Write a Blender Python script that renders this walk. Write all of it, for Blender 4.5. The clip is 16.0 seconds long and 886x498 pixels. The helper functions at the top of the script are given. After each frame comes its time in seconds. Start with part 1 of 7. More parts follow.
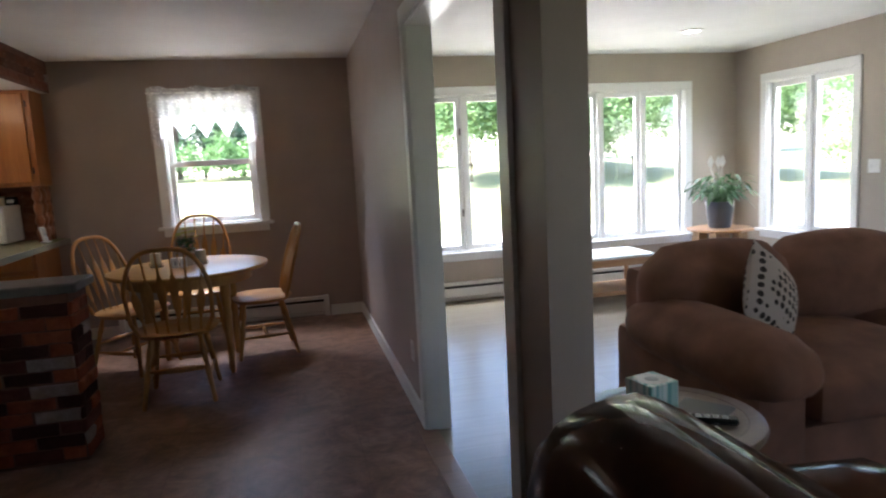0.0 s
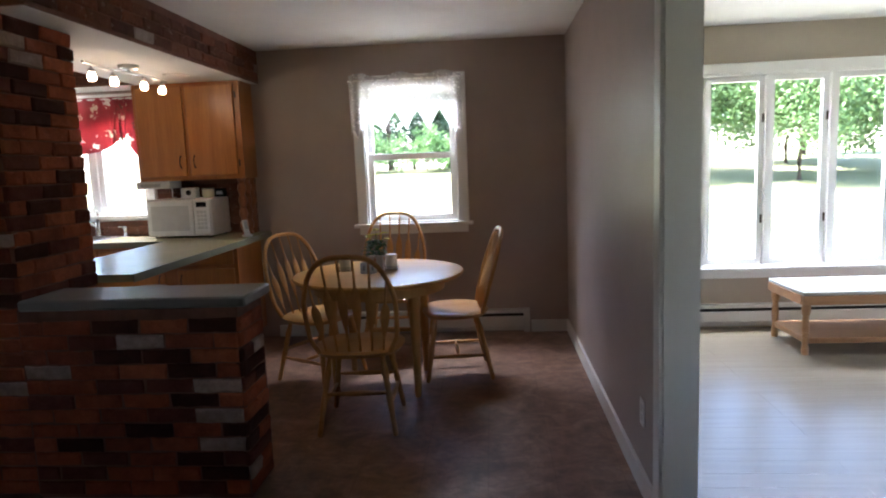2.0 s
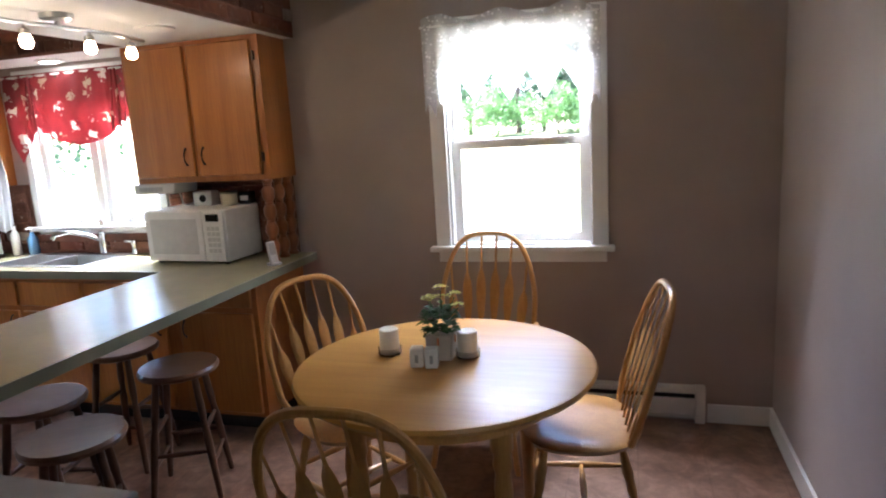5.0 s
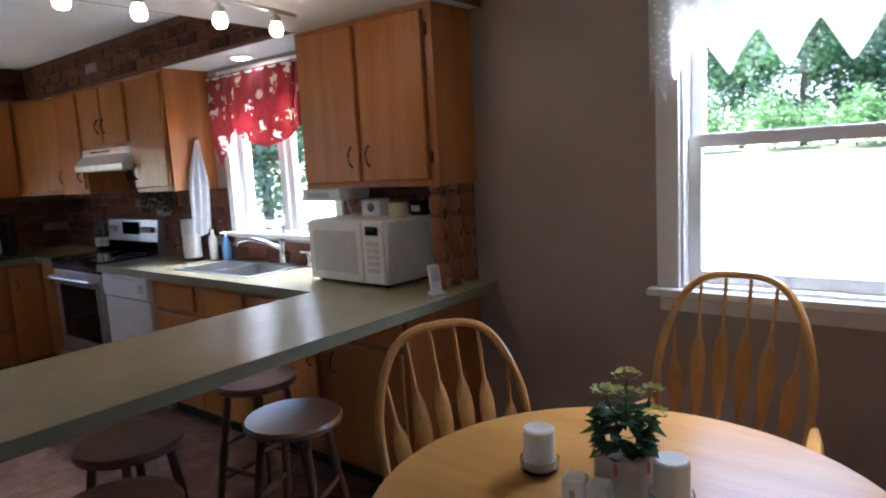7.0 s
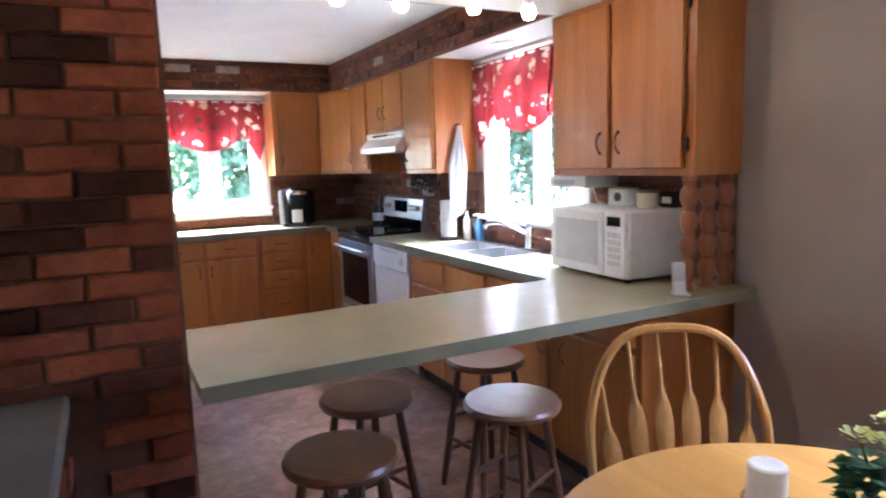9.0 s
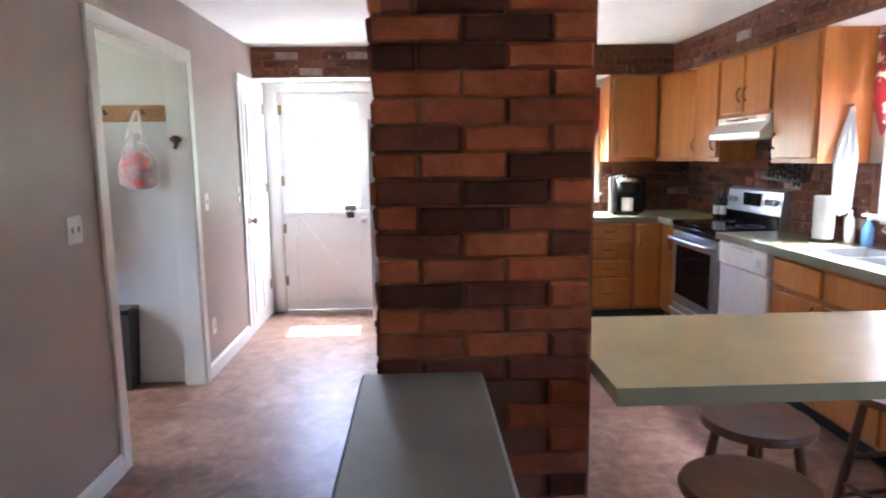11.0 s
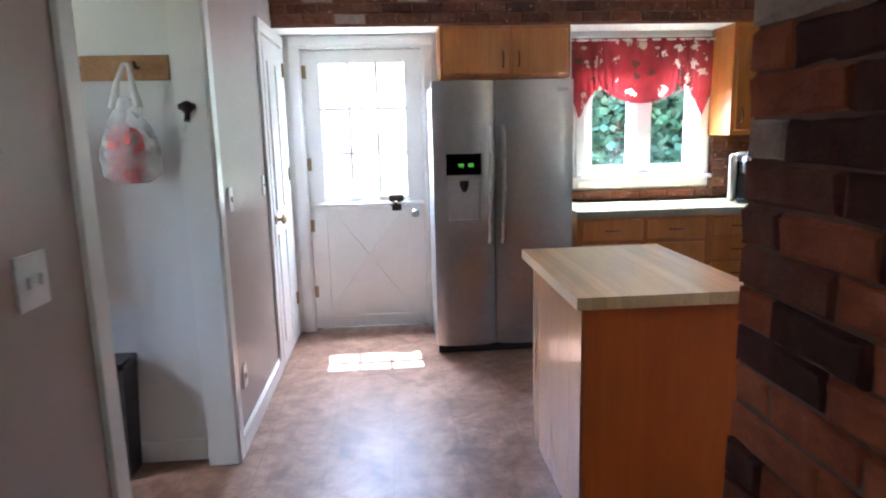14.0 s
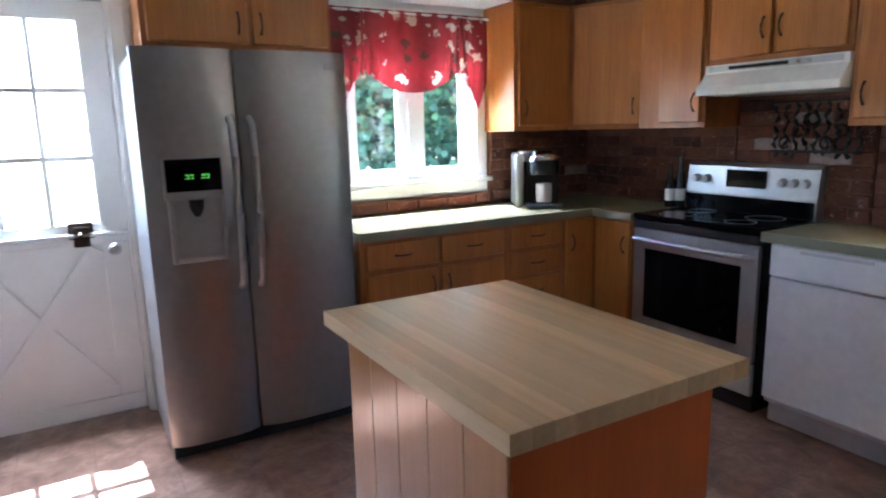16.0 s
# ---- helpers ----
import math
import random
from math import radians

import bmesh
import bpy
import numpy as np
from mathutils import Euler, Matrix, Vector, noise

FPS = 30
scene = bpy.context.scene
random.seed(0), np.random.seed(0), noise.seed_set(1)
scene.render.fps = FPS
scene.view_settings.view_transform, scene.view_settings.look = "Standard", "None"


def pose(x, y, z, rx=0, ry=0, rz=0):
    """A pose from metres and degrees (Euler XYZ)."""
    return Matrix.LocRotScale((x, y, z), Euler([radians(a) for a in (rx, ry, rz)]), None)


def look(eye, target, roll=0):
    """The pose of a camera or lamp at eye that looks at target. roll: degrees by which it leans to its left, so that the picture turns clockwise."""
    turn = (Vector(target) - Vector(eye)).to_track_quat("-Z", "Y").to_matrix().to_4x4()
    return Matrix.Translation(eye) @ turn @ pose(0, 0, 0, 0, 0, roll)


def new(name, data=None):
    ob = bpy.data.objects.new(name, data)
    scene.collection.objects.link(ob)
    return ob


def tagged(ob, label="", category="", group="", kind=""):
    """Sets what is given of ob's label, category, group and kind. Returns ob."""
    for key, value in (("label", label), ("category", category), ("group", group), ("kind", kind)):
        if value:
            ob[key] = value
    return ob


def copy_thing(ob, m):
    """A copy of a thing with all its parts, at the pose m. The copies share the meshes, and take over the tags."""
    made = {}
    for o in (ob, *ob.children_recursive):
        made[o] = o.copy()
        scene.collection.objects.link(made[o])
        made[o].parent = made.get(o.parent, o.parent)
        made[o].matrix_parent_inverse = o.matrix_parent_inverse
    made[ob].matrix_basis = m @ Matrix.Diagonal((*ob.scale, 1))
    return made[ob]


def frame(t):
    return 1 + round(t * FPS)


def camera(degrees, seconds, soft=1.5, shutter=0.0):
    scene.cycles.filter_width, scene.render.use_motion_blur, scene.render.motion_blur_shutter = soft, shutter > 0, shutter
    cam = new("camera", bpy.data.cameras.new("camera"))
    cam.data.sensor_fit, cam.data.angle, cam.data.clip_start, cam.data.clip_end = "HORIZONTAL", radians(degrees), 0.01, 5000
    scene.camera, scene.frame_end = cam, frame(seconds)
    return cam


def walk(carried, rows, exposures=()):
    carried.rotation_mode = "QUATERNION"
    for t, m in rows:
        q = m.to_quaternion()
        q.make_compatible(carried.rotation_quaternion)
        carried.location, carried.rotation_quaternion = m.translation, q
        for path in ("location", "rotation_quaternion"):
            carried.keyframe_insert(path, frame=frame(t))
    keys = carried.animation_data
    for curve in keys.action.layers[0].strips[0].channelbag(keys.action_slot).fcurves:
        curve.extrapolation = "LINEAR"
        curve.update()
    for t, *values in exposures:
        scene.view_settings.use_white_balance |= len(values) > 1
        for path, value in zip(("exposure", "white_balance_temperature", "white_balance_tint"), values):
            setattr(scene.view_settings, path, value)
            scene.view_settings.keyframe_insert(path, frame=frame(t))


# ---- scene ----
cam = camera(69.4, 16.0, 2.0, 0.3)
PATH = [
    (0, (0.359, -0.692, 1.392), (0.811, 1.238, 1.125), -3.0),
    (0.5, (0.471, -0.524, 1.396), (0.679, 1.448, 1.135), -3.0),
    (1, (0.421, -0.327, 1.402), (0.471, 1.656, 1.146), -2.6),
    (1.5, (0.332, -0.11, 1.417), (0.284, 1.873, 1.157), -2.4),
    (2, (0.357, 0.141, 1.418), (0.201, 2.117, 1.157), -2.3),
    (2.5, (0.365, 0.428, 1.421), (0.131, 2.395, 1.147), -2.4),
    (3, (0.302, 0.77, 1.451), (0.047, 2.73, 1.146), -2.7),
    (5.5, (0.25, 2.307, 1.592), (-0.462, 4.138, 1.217), -3.8),
    (6, (0.198, 2.543, 1.589), (-0.691, 4.297, 1.225), -4.3),
    (6.5, (0.108, 2.777, 1.552), (-0.938, 4.449, 1.221), -4.2),
    (7, (0.118, 3.003, 1.482), (-1.12, 4.549, 1.208), -3.3),
    (7.5, (0.155, 3.178, 1.455), (-1.268, 4.562, 1.206), -2.6),
    (8, (0.16, 3.243, 1.453), (-1.394, 4.476, 1.195), -2.6),
    (8.5, (0.16, 3.209, 1.453), (-1.498, 4.297, 1.19), -2.2),
    (9, (0.145, 3.135, 1.46), (-1.61, 4.054, 1.191), -1.9),
    (9.5, (0.103, 3.059, 1.462), (-1.748, 3.768, 1.196), -1.9),
    (10, (0.045, 3.0, 1.46), (-1.878, 3.471, 1.196), -1.4),
    (12.5, (-0.57, 2.543, 1.46), (-2.535, 2.36, 1.136), -0.9),
    (13, (-0.827, 2.407, 1.454), (-2.794, 2.284, 1.113), -1.0),
    (13.5, (-1.088, 2.232, 1.466), (-3.056, 2.251, 1.11), -1.3),
    (14, (-1.427, 2.176, 1.458), (-3.388, 2.325, 1.097), -1.4),
    (14.5, (-1.761, 2.109, 1.442), (-3.701, 2.434, 1.083), -1.8),
    (15, (-2.08, 2.045, 1.448), (-3.967, 2.598, 1.081), -2.0),
    (15.5, (-2.365, 2.131, 1.436), (-4.183, 2.879, 1.067), -1.7),
    (16, (-2.627, 2.169, 1.423), (-4.325, 3.158, 1.048), -1.4),
]
EXPO = [(0.0, 3.35, 6200, 18), (1.0, 3.25, 6200, 18), (2.0, 3.5, 6150, 18), (2.5, 3.85, 6150, 18), (3.0, 4.0, 6150, 18), (5.4, 3.85, 5900, 17), (6.3, 3.25, 5750, 18), (7.4, 3.65, 5500, 19), (8.5, 4.6, 5350, 20), (9.2, 4.7, 5400, 20), (12.3, 5.1, 5750, 15), (13.2, 4.95, 5600, 14), (14.0, 4.45, 5400, 13), (15.0, 4.05, 5350, 13), (16.0, 4.0, 5250, 13)]
walk(cam, [(t, look(eye, target, roll)) for t, eye, target, roll in PATH], EXPO)

# ---- daylight ----
SUN_EL = 59.0
world = bpy.data.worlds.new("World")
scene.world = world
world.use_nodes = True
wn = world.node_tree
wn.nodes.clear()
sky = wn.nodes.new("ShaderNodeTexSky")
sky.sky_type = 'NISHITA'
sky.sun_disc = False
sky.sun_elevation = radians(SUN_EL)
sky.sun_rotation = radians(-90)
bgn = wn.nodes.new("ShaderNodeBackground")
bgn.inputs[1].default_value = 0.15
wout = wn.nodes.new("ShaderNodeOutputWorld")
wn.links.new(sky.outputs[0], bgn.inputs[0])
wn.links.new(bgn.outputs[0], wout.inputs[0])
sl = bpy.data.lights.new("sun", 'SUN')
sl.energy = 4.5
sl.angle = radians(0.5)
sl.color = (1.0, 0.95, 0.88)
sun = new("sun", sl)
sun.matrix_world = look((-math.cos(radians(SUN_EL)) * 20, -0.5, math.sin(radians(SUN_EL)) * 20), (0, 0, 0))


def sky_window(x, y, z, rx, rz, w, h, watts):
    """An area lamp outside, above a window's head, that stands in for skylight."""
    a = bpy.data.lights.new("window_skylight", 'AREA')
    a.shape = 'RECTANGLE'
    a.size, a.size_y, a.energy, a.color = w, h, watts, (0.93, 0.97, 1.0)
    new("window_skylight", a).matrix_world = pose(x, y, z, rx, 0, rz)


sky_window(-0.295, 5.75, 2.30, -58, 0, 0.76, 0.35, 12)
sky_window(-3.04, 5.75, 2.30, -58, 0, 0.95, 0.35, 24)
sky_window(3.03, 5.75, 2.30, -58, 0, 2.9, 0.35, 31)
sky_window(-6.46, 4.03, 2.30, -58, 90, 0.86, 0.35, 26)
sky_window(-6.46, 1.98, 2.30, -58, 90, 0.6, 0.35, 16)
sky_window(5.45, 4.43, 2.30, -58, -90, 1.0, 0.35, 9)
sky_window(5.45, 3.05, 2.30, -58, -90, 0.6, 0.35, 6)
# Added lamp outside the unseen south opening, to brighten post and sofa.
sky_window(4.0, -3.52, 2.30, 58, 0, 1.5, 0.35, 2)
# Added lamp outside an unseen mudroom opening, to brighten the white wall.
sky_window(-3.4, -0.92, 2.30, 32, 0, 0.8, 0.35, 7)


# ---- materials ----
def node_mat(name):
    m = bpy.data.materials.new(name)
    m.use_nodes = True
    nt = m.node_tree
    return m, nt, nt.nodes["Principled BSDF"]


def ramp(nt, fac, stops, mode='LINEAR'):
    r = nt.nodes.new("ShaderNodeValToRGB")
    r.color_ramp.interpolation = mode
    els = r.color_ramp.elements
    while len(els) < len(stops):
        els.new(0.5)
    for e, (p, c) in zip(els, stops):
        e.position = p
        e.color = (*c, 1)
    nt.links.new(fac, r.inputs[0])
    return r.outputs[0]


def noise_tex(nt, scale, detail=4, rough=0.55, stretch=None, kind='Object', dist=0.0):
    tc = nt.nodes.new("ShaderNodeTexCoord")
    mp = nt.nodes.new("ShaderNodeMapping")
    if stretch:
        mp.inputs['Scale'].default_value = stretch
    if kind == 'World':
        g = nt.nodes.new("ShaderNodeNewGeometry")
        nt.links.new(g.outputs['Position'], mp.inputs[0])
    else:
        nt.links.new(tc.outputs[kind], mp.inputs[0])
    n = nt.nodes.new("ShaderNodeTexNoise")
    n.inputs['Scale'].default_value = scale
    n.inputs['Detail'].default_value = detail
    n.inputs['Roughness'].default_value = rough
    n.inputs['Distortion'].default_value = dist
    nt.links.new(mp.outputs[0], n.inputs['Vector'])
    return n.outputs['Fac']


def mixc(nt, fac, a, b, mode='MIX'):
    m = nt.nodes.new("ShaderNodeMix")
    m.data_type = 'RGBA'
    m.blend_type = mode
    for k, v in ((0, fac), (6, a), (7, b)):
        if isinstance(v, (int, float)):
            m.inputs[k].default_value = v
        elif isinstance(v, tuple):
            m.inputs[k].default_value = (*v, 1)
        else:
            nt.links.new(v, m.inputs[k])
    return m.outputs[2]


def bump(nt, bsdf, height, strength=0.2, dist=0.01):
    b = nt.nodes.new("ShaderNodeBump")
    b.inputs['Strength'].default_value = strength
    b.inputs['Distance'].default_value = dist
    nt.links.new(height, b.inputs['Height'])
    nt.links.new(b.outputs[0], bsdf.inputs['Normal'])


def paint(name, col, rough=0.55, var=0.06, scale=3.0, bstr=0.08, kind='World', spec=0.4):
    m, nt, b = node_mat(name)
    dark = tuple(c * (1 - var) for c in col)
    lite = tuple(min(1, c * (1 + var)) for c in col)
    big = ramp(nt, noise_tex(nt, scale, 3, kind=kind), [(0.3, dark), (0.7, lite)])
    fine = noise_tex(nt, scale * 45, 2, kind=kind)
    nt.links.new(mixc(nt, 0.06, big, ramp(nt, fine, [(0.3, dark), (0.7, lite)]), 'MULTIPLY'), b.inputs['Base Color'])
    b.inputs['Roughness'].default_value = rough
    b.inputs['Specular IOR Level'].default_value = spec
    if bstr:
        bump(nt, b, fine, bstr, 0.003)
    return m


def wood(name, lo, hi, axis='z', rough=0.35, scale=3.0, coat=0.2, bstr=0.06, gmix=0.28, spread=0.14):
    m, nt, b = node_mat(name)
    st = {'x': (0.06, 1, 1), 'y': (1, 0.06, 1), 'z': (1, 1, 0.06)}[axis]
    mid = tuple((a + c) / 2 for a, c in zip(lo, hi))
    broad = noise_tex(nt, scale * 2.2, 4, 0.6, st, 'Object', 1.2)
    grain = noise_tex(nt, scale * 30, 5, 0.65, st, 'Object', 0.3)
    c1 = ramp(nt, broad, [(0.28, lo), (0.5, mid), (0.72, hi)])
    c2 = ramp(nt, grain, [(0.35, tuple(c * 0.72 for c in mid)), (0.65, (1, 1, 1))])
    info = nt.nodes.new("ShaderNodeObjectInfo")
    tone = ramp(nt, info.outputs['Random'], [(0, (1 - spread, 1 - spread * 1.15, 1 - spread * 1.3)), (0.35, (1 - spread * 0.35,) * 3), (1, (1, 1, 1))])
    nt.links.new(mixc(nt, 1.0, mixc(nt, gmix, c1, c2, 'MULTIPLY'), tone, 'MULTIPLY'), b.inputs['Base Color'])
    b.inputs['Roughness'].default_value = rough
    b.inputs['Coat Weight'].default_value = coat
    b.inputs['Coat Roughness'].default_value = 0.2
    bump(nt, b, grain, bstr, 0.002)
    return m


def plain(name, col, rough=0.5, metal=0.0, coat=0.0, spec=0.5, var=0.05):
    m, nt, b = node_mat(name)
    f = noise_tex(nt, 22, 3)
    nt.links.new(ramp(nt, f, [(0.3, tuple(c * (1 - var) for c in col)), (0.7, tuple(min(1, c * (1 + var)) for c in col))]), b.inputs['Base Color'])
    r = nt.nodes.new("ShaderNodeMapRange")
    r.inputs[3].default_value = rough * 0.88
    r.inputs[4].default_value = min(1, rough * 1.12)
    nt.links.new(noise_tex(nt, 60, 3), r.inputs[0])
    nt.links.new(r.outputs[0], b.inputs['Roughness'])
    b.inputs['Metallic'].default_value = metal
    b.inputs['Coat Weight'].default_value = coat
    b.inputs['Specular IOR Level'].default_value = spec
    return m


def emitter(name, col, strength):
    m, nt, b = node_mat(name)
    b.inputs['Base Color'].default_value = (*col, 1)
    b.inputs['Emission Color'].default_value = (*col, 1)
    b.inputs['Emission Strength'].default_value = strength
    return m


WALL = paint("taupe_wall_paint", (0.39, 0.32, 0.283), 0.42, 0.05)
WALL_SUN = paint("beige_wall_paint", (0.43, 0.37, 0.30), 0.5, 0.05)
WHITE_WALL = paint("white_wall_paint", (0.74, 0.74, 0.72), 0.5, 0.03)
CEIL = paint("ceiling_paint", (0.78, 0.78, 0.77), 0.75, 0.03, bstr=0.15)
TRIM = paint("white_trim_paint", (0.78, 0.78, 0.76), 0.28, 0.03, bstr=0.03)
HEATER = paint("heater_enamel", (0.72, 0.71, 0.68), 0.35, 0.03, bstr=0.02)
# Near-black that puts a recess's shade into toe kicks and heater fins.
RECESS_SHADE = plain("recess_shade_black", (0.012, 0.012, 0.012), 0.6)
MORTAR = paint("mortar", (0.17, 0.075, 0.048), 0.9, 0.3, 9, 0.5)


def vinyl():
    m, nt, b = node_mat("mottled_vinyl_floor")
    big = noise_tex(nt, 5.0, 6, 0.62, kind='World', dist=0.9)
    mid = noise_tex(nt, 15.0, 5, 0.6, kind='World', dist=0.5)
    c = ramp(nt, big, [(0.30, (0.135, 0.068, 0.041)), (0.46, (0.235, 0.130, 0.088)), (0.60, (0.315, 0.190, 0.135)), (0.76, (0.40, 0.275, 0.21))])
    d = ramp(nt, mid, [(0.36, (0.58, 0.52, 0.48)), (0.60, (1, 1, 1))])
    g = nt.nodes.new("ShaderNodeNewGeometry")
    mp = nt.nodes.new("ShaderNodeMapping")
    mp.inputs['Rotation'].default_value = (0, 0, 0)
    nt.links.new(g.outputs['Position'], mp.inputs[0])
    br = nt.nodes.new("ShaderNodeTexBrick")
    br.offset = 0.0
    br.inputs['Color1'].default_value = (1, 1, 1, 1)
    br.inputs['Color2'].default_value = (0.90, 0.88, 0.86, 1)
    br.inputs['Mortar'].default_value = (0.74, 0.70, 0.67, 1)
    br.inputs['Scale'].default_value = 1.0
    br.inputs['Mortar Size'].default_value = 0.004
    br.inputs['Mortar Smooth'].default_value = 0.4
    br.inputs['Brick Width'].default_value = 0.305
    br.inputs['Row Height'].default_value = 0.305
    nt.links.new(mp.outputs[0], br.inputs[0])
    col = mixc(nt, 0.8, mixc(nt, 0.8, c, d, 'MULTIPLY'), br.outputs[0], 'MULTIPLY')
    nt.links.new(col, b.inputs['Base Color'])
    r = nt.nodes.new("ShaderNodeMapRange")
    r.inputs[3].default_value = 0.30
    r.inputs[4].default_value = 0.52
    nt.links.new(mid, r.inputs[0])
    nt.links.new(r.outputs[0], b.inputs['Roughness'])
    bump(nt, b, mid, 0.12, 0.003)
    return m


def laminate():
    m, nt, b = node_mat("pale_laminate_plank")
    grain = noise_tex(nt, 26, 5, 0.65, (0.05, 1, 1), 'World', 0.4)
    big = noise_tex(nt, 2.2, 3, 0.5, (0.3, 1, 1), 'World')
    info = nt.nodes.new("ShaderNodeObjectInfo")
    tone = ramp(nt, info.outputs['Random'], [(0, (0.255, 0.225, 0.17)), (1, (0.27, 0.238, 0.18))])
    c = mixc(nt, 0.3, tone, ramp(nt, grain, [(0.35, (0.62, 0.58, 0.54)), (0.65, (1, 1, 1))]), 'MULTIPLY')
    nt.links.new(mixc(nt, 0.3, c, ramp(nt, big, [(0.3, (0.8, 0.8, 0.8)), (0.7, (1, 1, 1))]), 'MULTIPLY'), b.inputs['Base Color'])
    b.inputs['Roughness'].default_value = 0.27
    bump(nt, b, grain, 0.02, 0.002)
    return m


def brick_mat(name, stops, smear):
    """Old brick: one tone per brick, cloudy firing marks, soot, and thin lime smears."""
    m, nt, b = node_mat(name)
    info = nt.nodes.new("ShaderNodeObjectInfo")
    base = ramp(nt, info.outputs['Random'], stops, 'CONSTANT')
    tc = nt.nodes.new("ShaderNodeTexCoord")
    off = nt.nodes.new("ShaderNodeVectorMath")
    off.operation = 'MULTIPLY_ADD'
    off.inputs[1].default_value = (37.0, 11.0, 53.0)
    nt.links.new(info.outputs['Random'], off.inputs[0])
    nt.links.new(tc.outputs['Object'], off.inputs[2])

    def cloud(scale, detail, rough):
        n = nt.nodes.new("ShaderNodeTexNoise")
        n.inputs['Scale'].default_value = scale
        n.inputs['Detail'].default_value = detail
        n.inputs['Roughness'].default_value = rough
        nt.links.new(off.outputs[0], n.inputs['Vector'])
        return n.outputs['Fac']
    big, mid, fine = cloud(9, 4, 0.6), cloud(30, 5, 0.7), cloud(110, 4, 0.7)
    c = mixc(nt, 0.6, base, ramp(nt, big, [(0.32, (0.45, 0.38, 0.36)), (0.62, (1, 1, 1))]), 'MULTIPLY')
    c = mixc(nt, 0.45, c, ramp(nt, mid, [(0.3, (0.5, 0.44, 0.42)), (0.62, (1, 1, 1))]), 'MULTIPLY')
    c = mixc(nt, ramp(nt, mid, [(smear, (0, 0, 0)), (smear + 0.07, (0.7, 0.7, 0.7))]), c, (0.42, 0.35, 0.31))
    nt.links.new(mixc(nt, 0.3, c, ramp(nt, fine, [(0.3, (0.5, 0.45, 0.45)), (0.6, (1, 1, 1))]), 'MULTIPLY'), b.inputs['Base Color'])
    b.inputs['Roughness'].default_value = 0.9
    b.inputs['Specular IOR Level'].default_value = 0.1
    h = mixc(nt, 0.5, mid, fine)
    bump(nt, b, h, 0.7, 0.008)
    return m


VINYL, LAMINATE = vinyl(), laminate()
BRICK = brick_mat("old_brick", [(0.0, (0.40, 0.115, 0.052)), (0.20, (0.17, 0.058, 0.038)), (0.34, (0.36, 0.10, 0.046)), (0.50, (0.085, 0.03, 0.02)),
                                (0.66, (0.31, 0.093, 0.048)), (0.80, (0.42, 0.128, 0.06)), (0.945, (0.44, 0.33, 0.28))], 0.70)
# Darker copy of the brick tones with more pale smears, for soffits and backsplash.
BRICK_DARKER = brick_mat("darker_brown_brick", [(0.0, (0.20, 0.088, 0.058)), (0.25, (0.15, 0.07, 0.049)), (0.45, (0.23, 0.09, 0.056)), (0.65, (0.115, 0.056, 0.042)),
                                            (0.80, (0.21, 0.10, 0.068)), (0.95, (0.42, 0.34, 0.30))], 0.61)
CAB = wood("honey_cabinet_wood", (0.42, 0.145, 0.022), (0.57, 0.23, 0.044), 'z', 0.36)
# Same honey wood about a seventh darker, for most cabinet bodies.
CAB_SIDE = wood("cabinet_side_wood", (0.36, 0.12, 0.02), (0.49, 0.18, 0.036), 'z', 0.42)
CAB_DARK = wood("cabinet_gap_wood", (0.07, 0.026, 0.01), (0.11, 0.04, 0.015), 'z', 0.5)
ISLAND = wood("orange_panel_wood", (0.46, 0.085, 0.002), (0.57, 0.12, 0.004), 'z', 0.5, 3.0, 0.03, gmix=0.15)
BEAD = wood("glossy_beadboard_wood", (0.44, 0.185, 0.06), (0.50, 0.22, 0.075), 'z', 0.24, 3.0, 0.6, gmix=0.12, spread=0.03)
OAK = wood("oak_chair_wood", (0.46, 0.225, 0.062), (0.60, 0.33, 0.105), 'z', 0.33, 4)
OAK_TOP = wood("oak_table_top", (0.50, 0.245, 0.052), (0.62, 0.335, 0.085), 'x', 0.33, 3, 0.18, gmix=0.15)
DARKWOOD = wood("dark_stool_wood", (0.075, 0.034, 0.018), (0.15, 0.07, 0.036), 'z', 0.4, 5)
STOOLTOP = wood("worn_stool_seat", (0.14, 0.066, 0.033), (0.25, 0.13, 0.07), 'x', 0.3, 5)
BLOCK = wood("butcher_block", (0.62, 0.41, 0.20), (0.78, 0.57, 0.32), 'x', 0.36, 2.2, 0.1, gmix=0.2, spread=0.22)
PINE = wood("pine_wood", (0.42, 0.22, 0.1), (0.56, 0.33, 0.17), 'x', 0.4, 4)
OAKDULL = wood("worn_threshold_wood", (0.20, 0.115, 0.07), (0.29, 0.175, 0.115), "x", 0.45, 4)
SPINDLE = wood("turned_spindle_wood", (0.26, 0.085, 0.03), (0.36, 0.13, 0.05), 'z', 0.35, 5)
LAMINATE_TOP = paint("green_grey_laminate_counter", (0.38, 0.345, 0.205), 0.25, 0.06, 6, 0.02)
# Worktop colour at little more than half its value, for the front edges.
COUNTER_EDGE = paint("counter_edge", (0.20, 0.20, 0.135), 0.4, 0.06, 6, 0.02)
SLATE = paint("grey_slate", (0.17, 0.165, 0.155), 0.45, 0.15, 5, 0.25)
STEEL = plain("brushed_stainless", (0.50, 0.50, 0.49), 0.37, 1.0)
# Stainless colour taken a quarter darker for the refrigerator doors.
FRIDGE_STEEL = plain("darker_stainless", (0.38, 0.375, 0.37), 0.34, 1.0)
CHROME = plain("chrome", (0.7, 0.7, 0.7), 0.14, 1.0)
IRON = plain("dark_bronze", (0.07, 0.05, 0.04), 0.4, 0.8)
BLACK_IRON = plain("black_wrought_iron", (0.012, 0.011, 0.010), 0.5, 0.3)
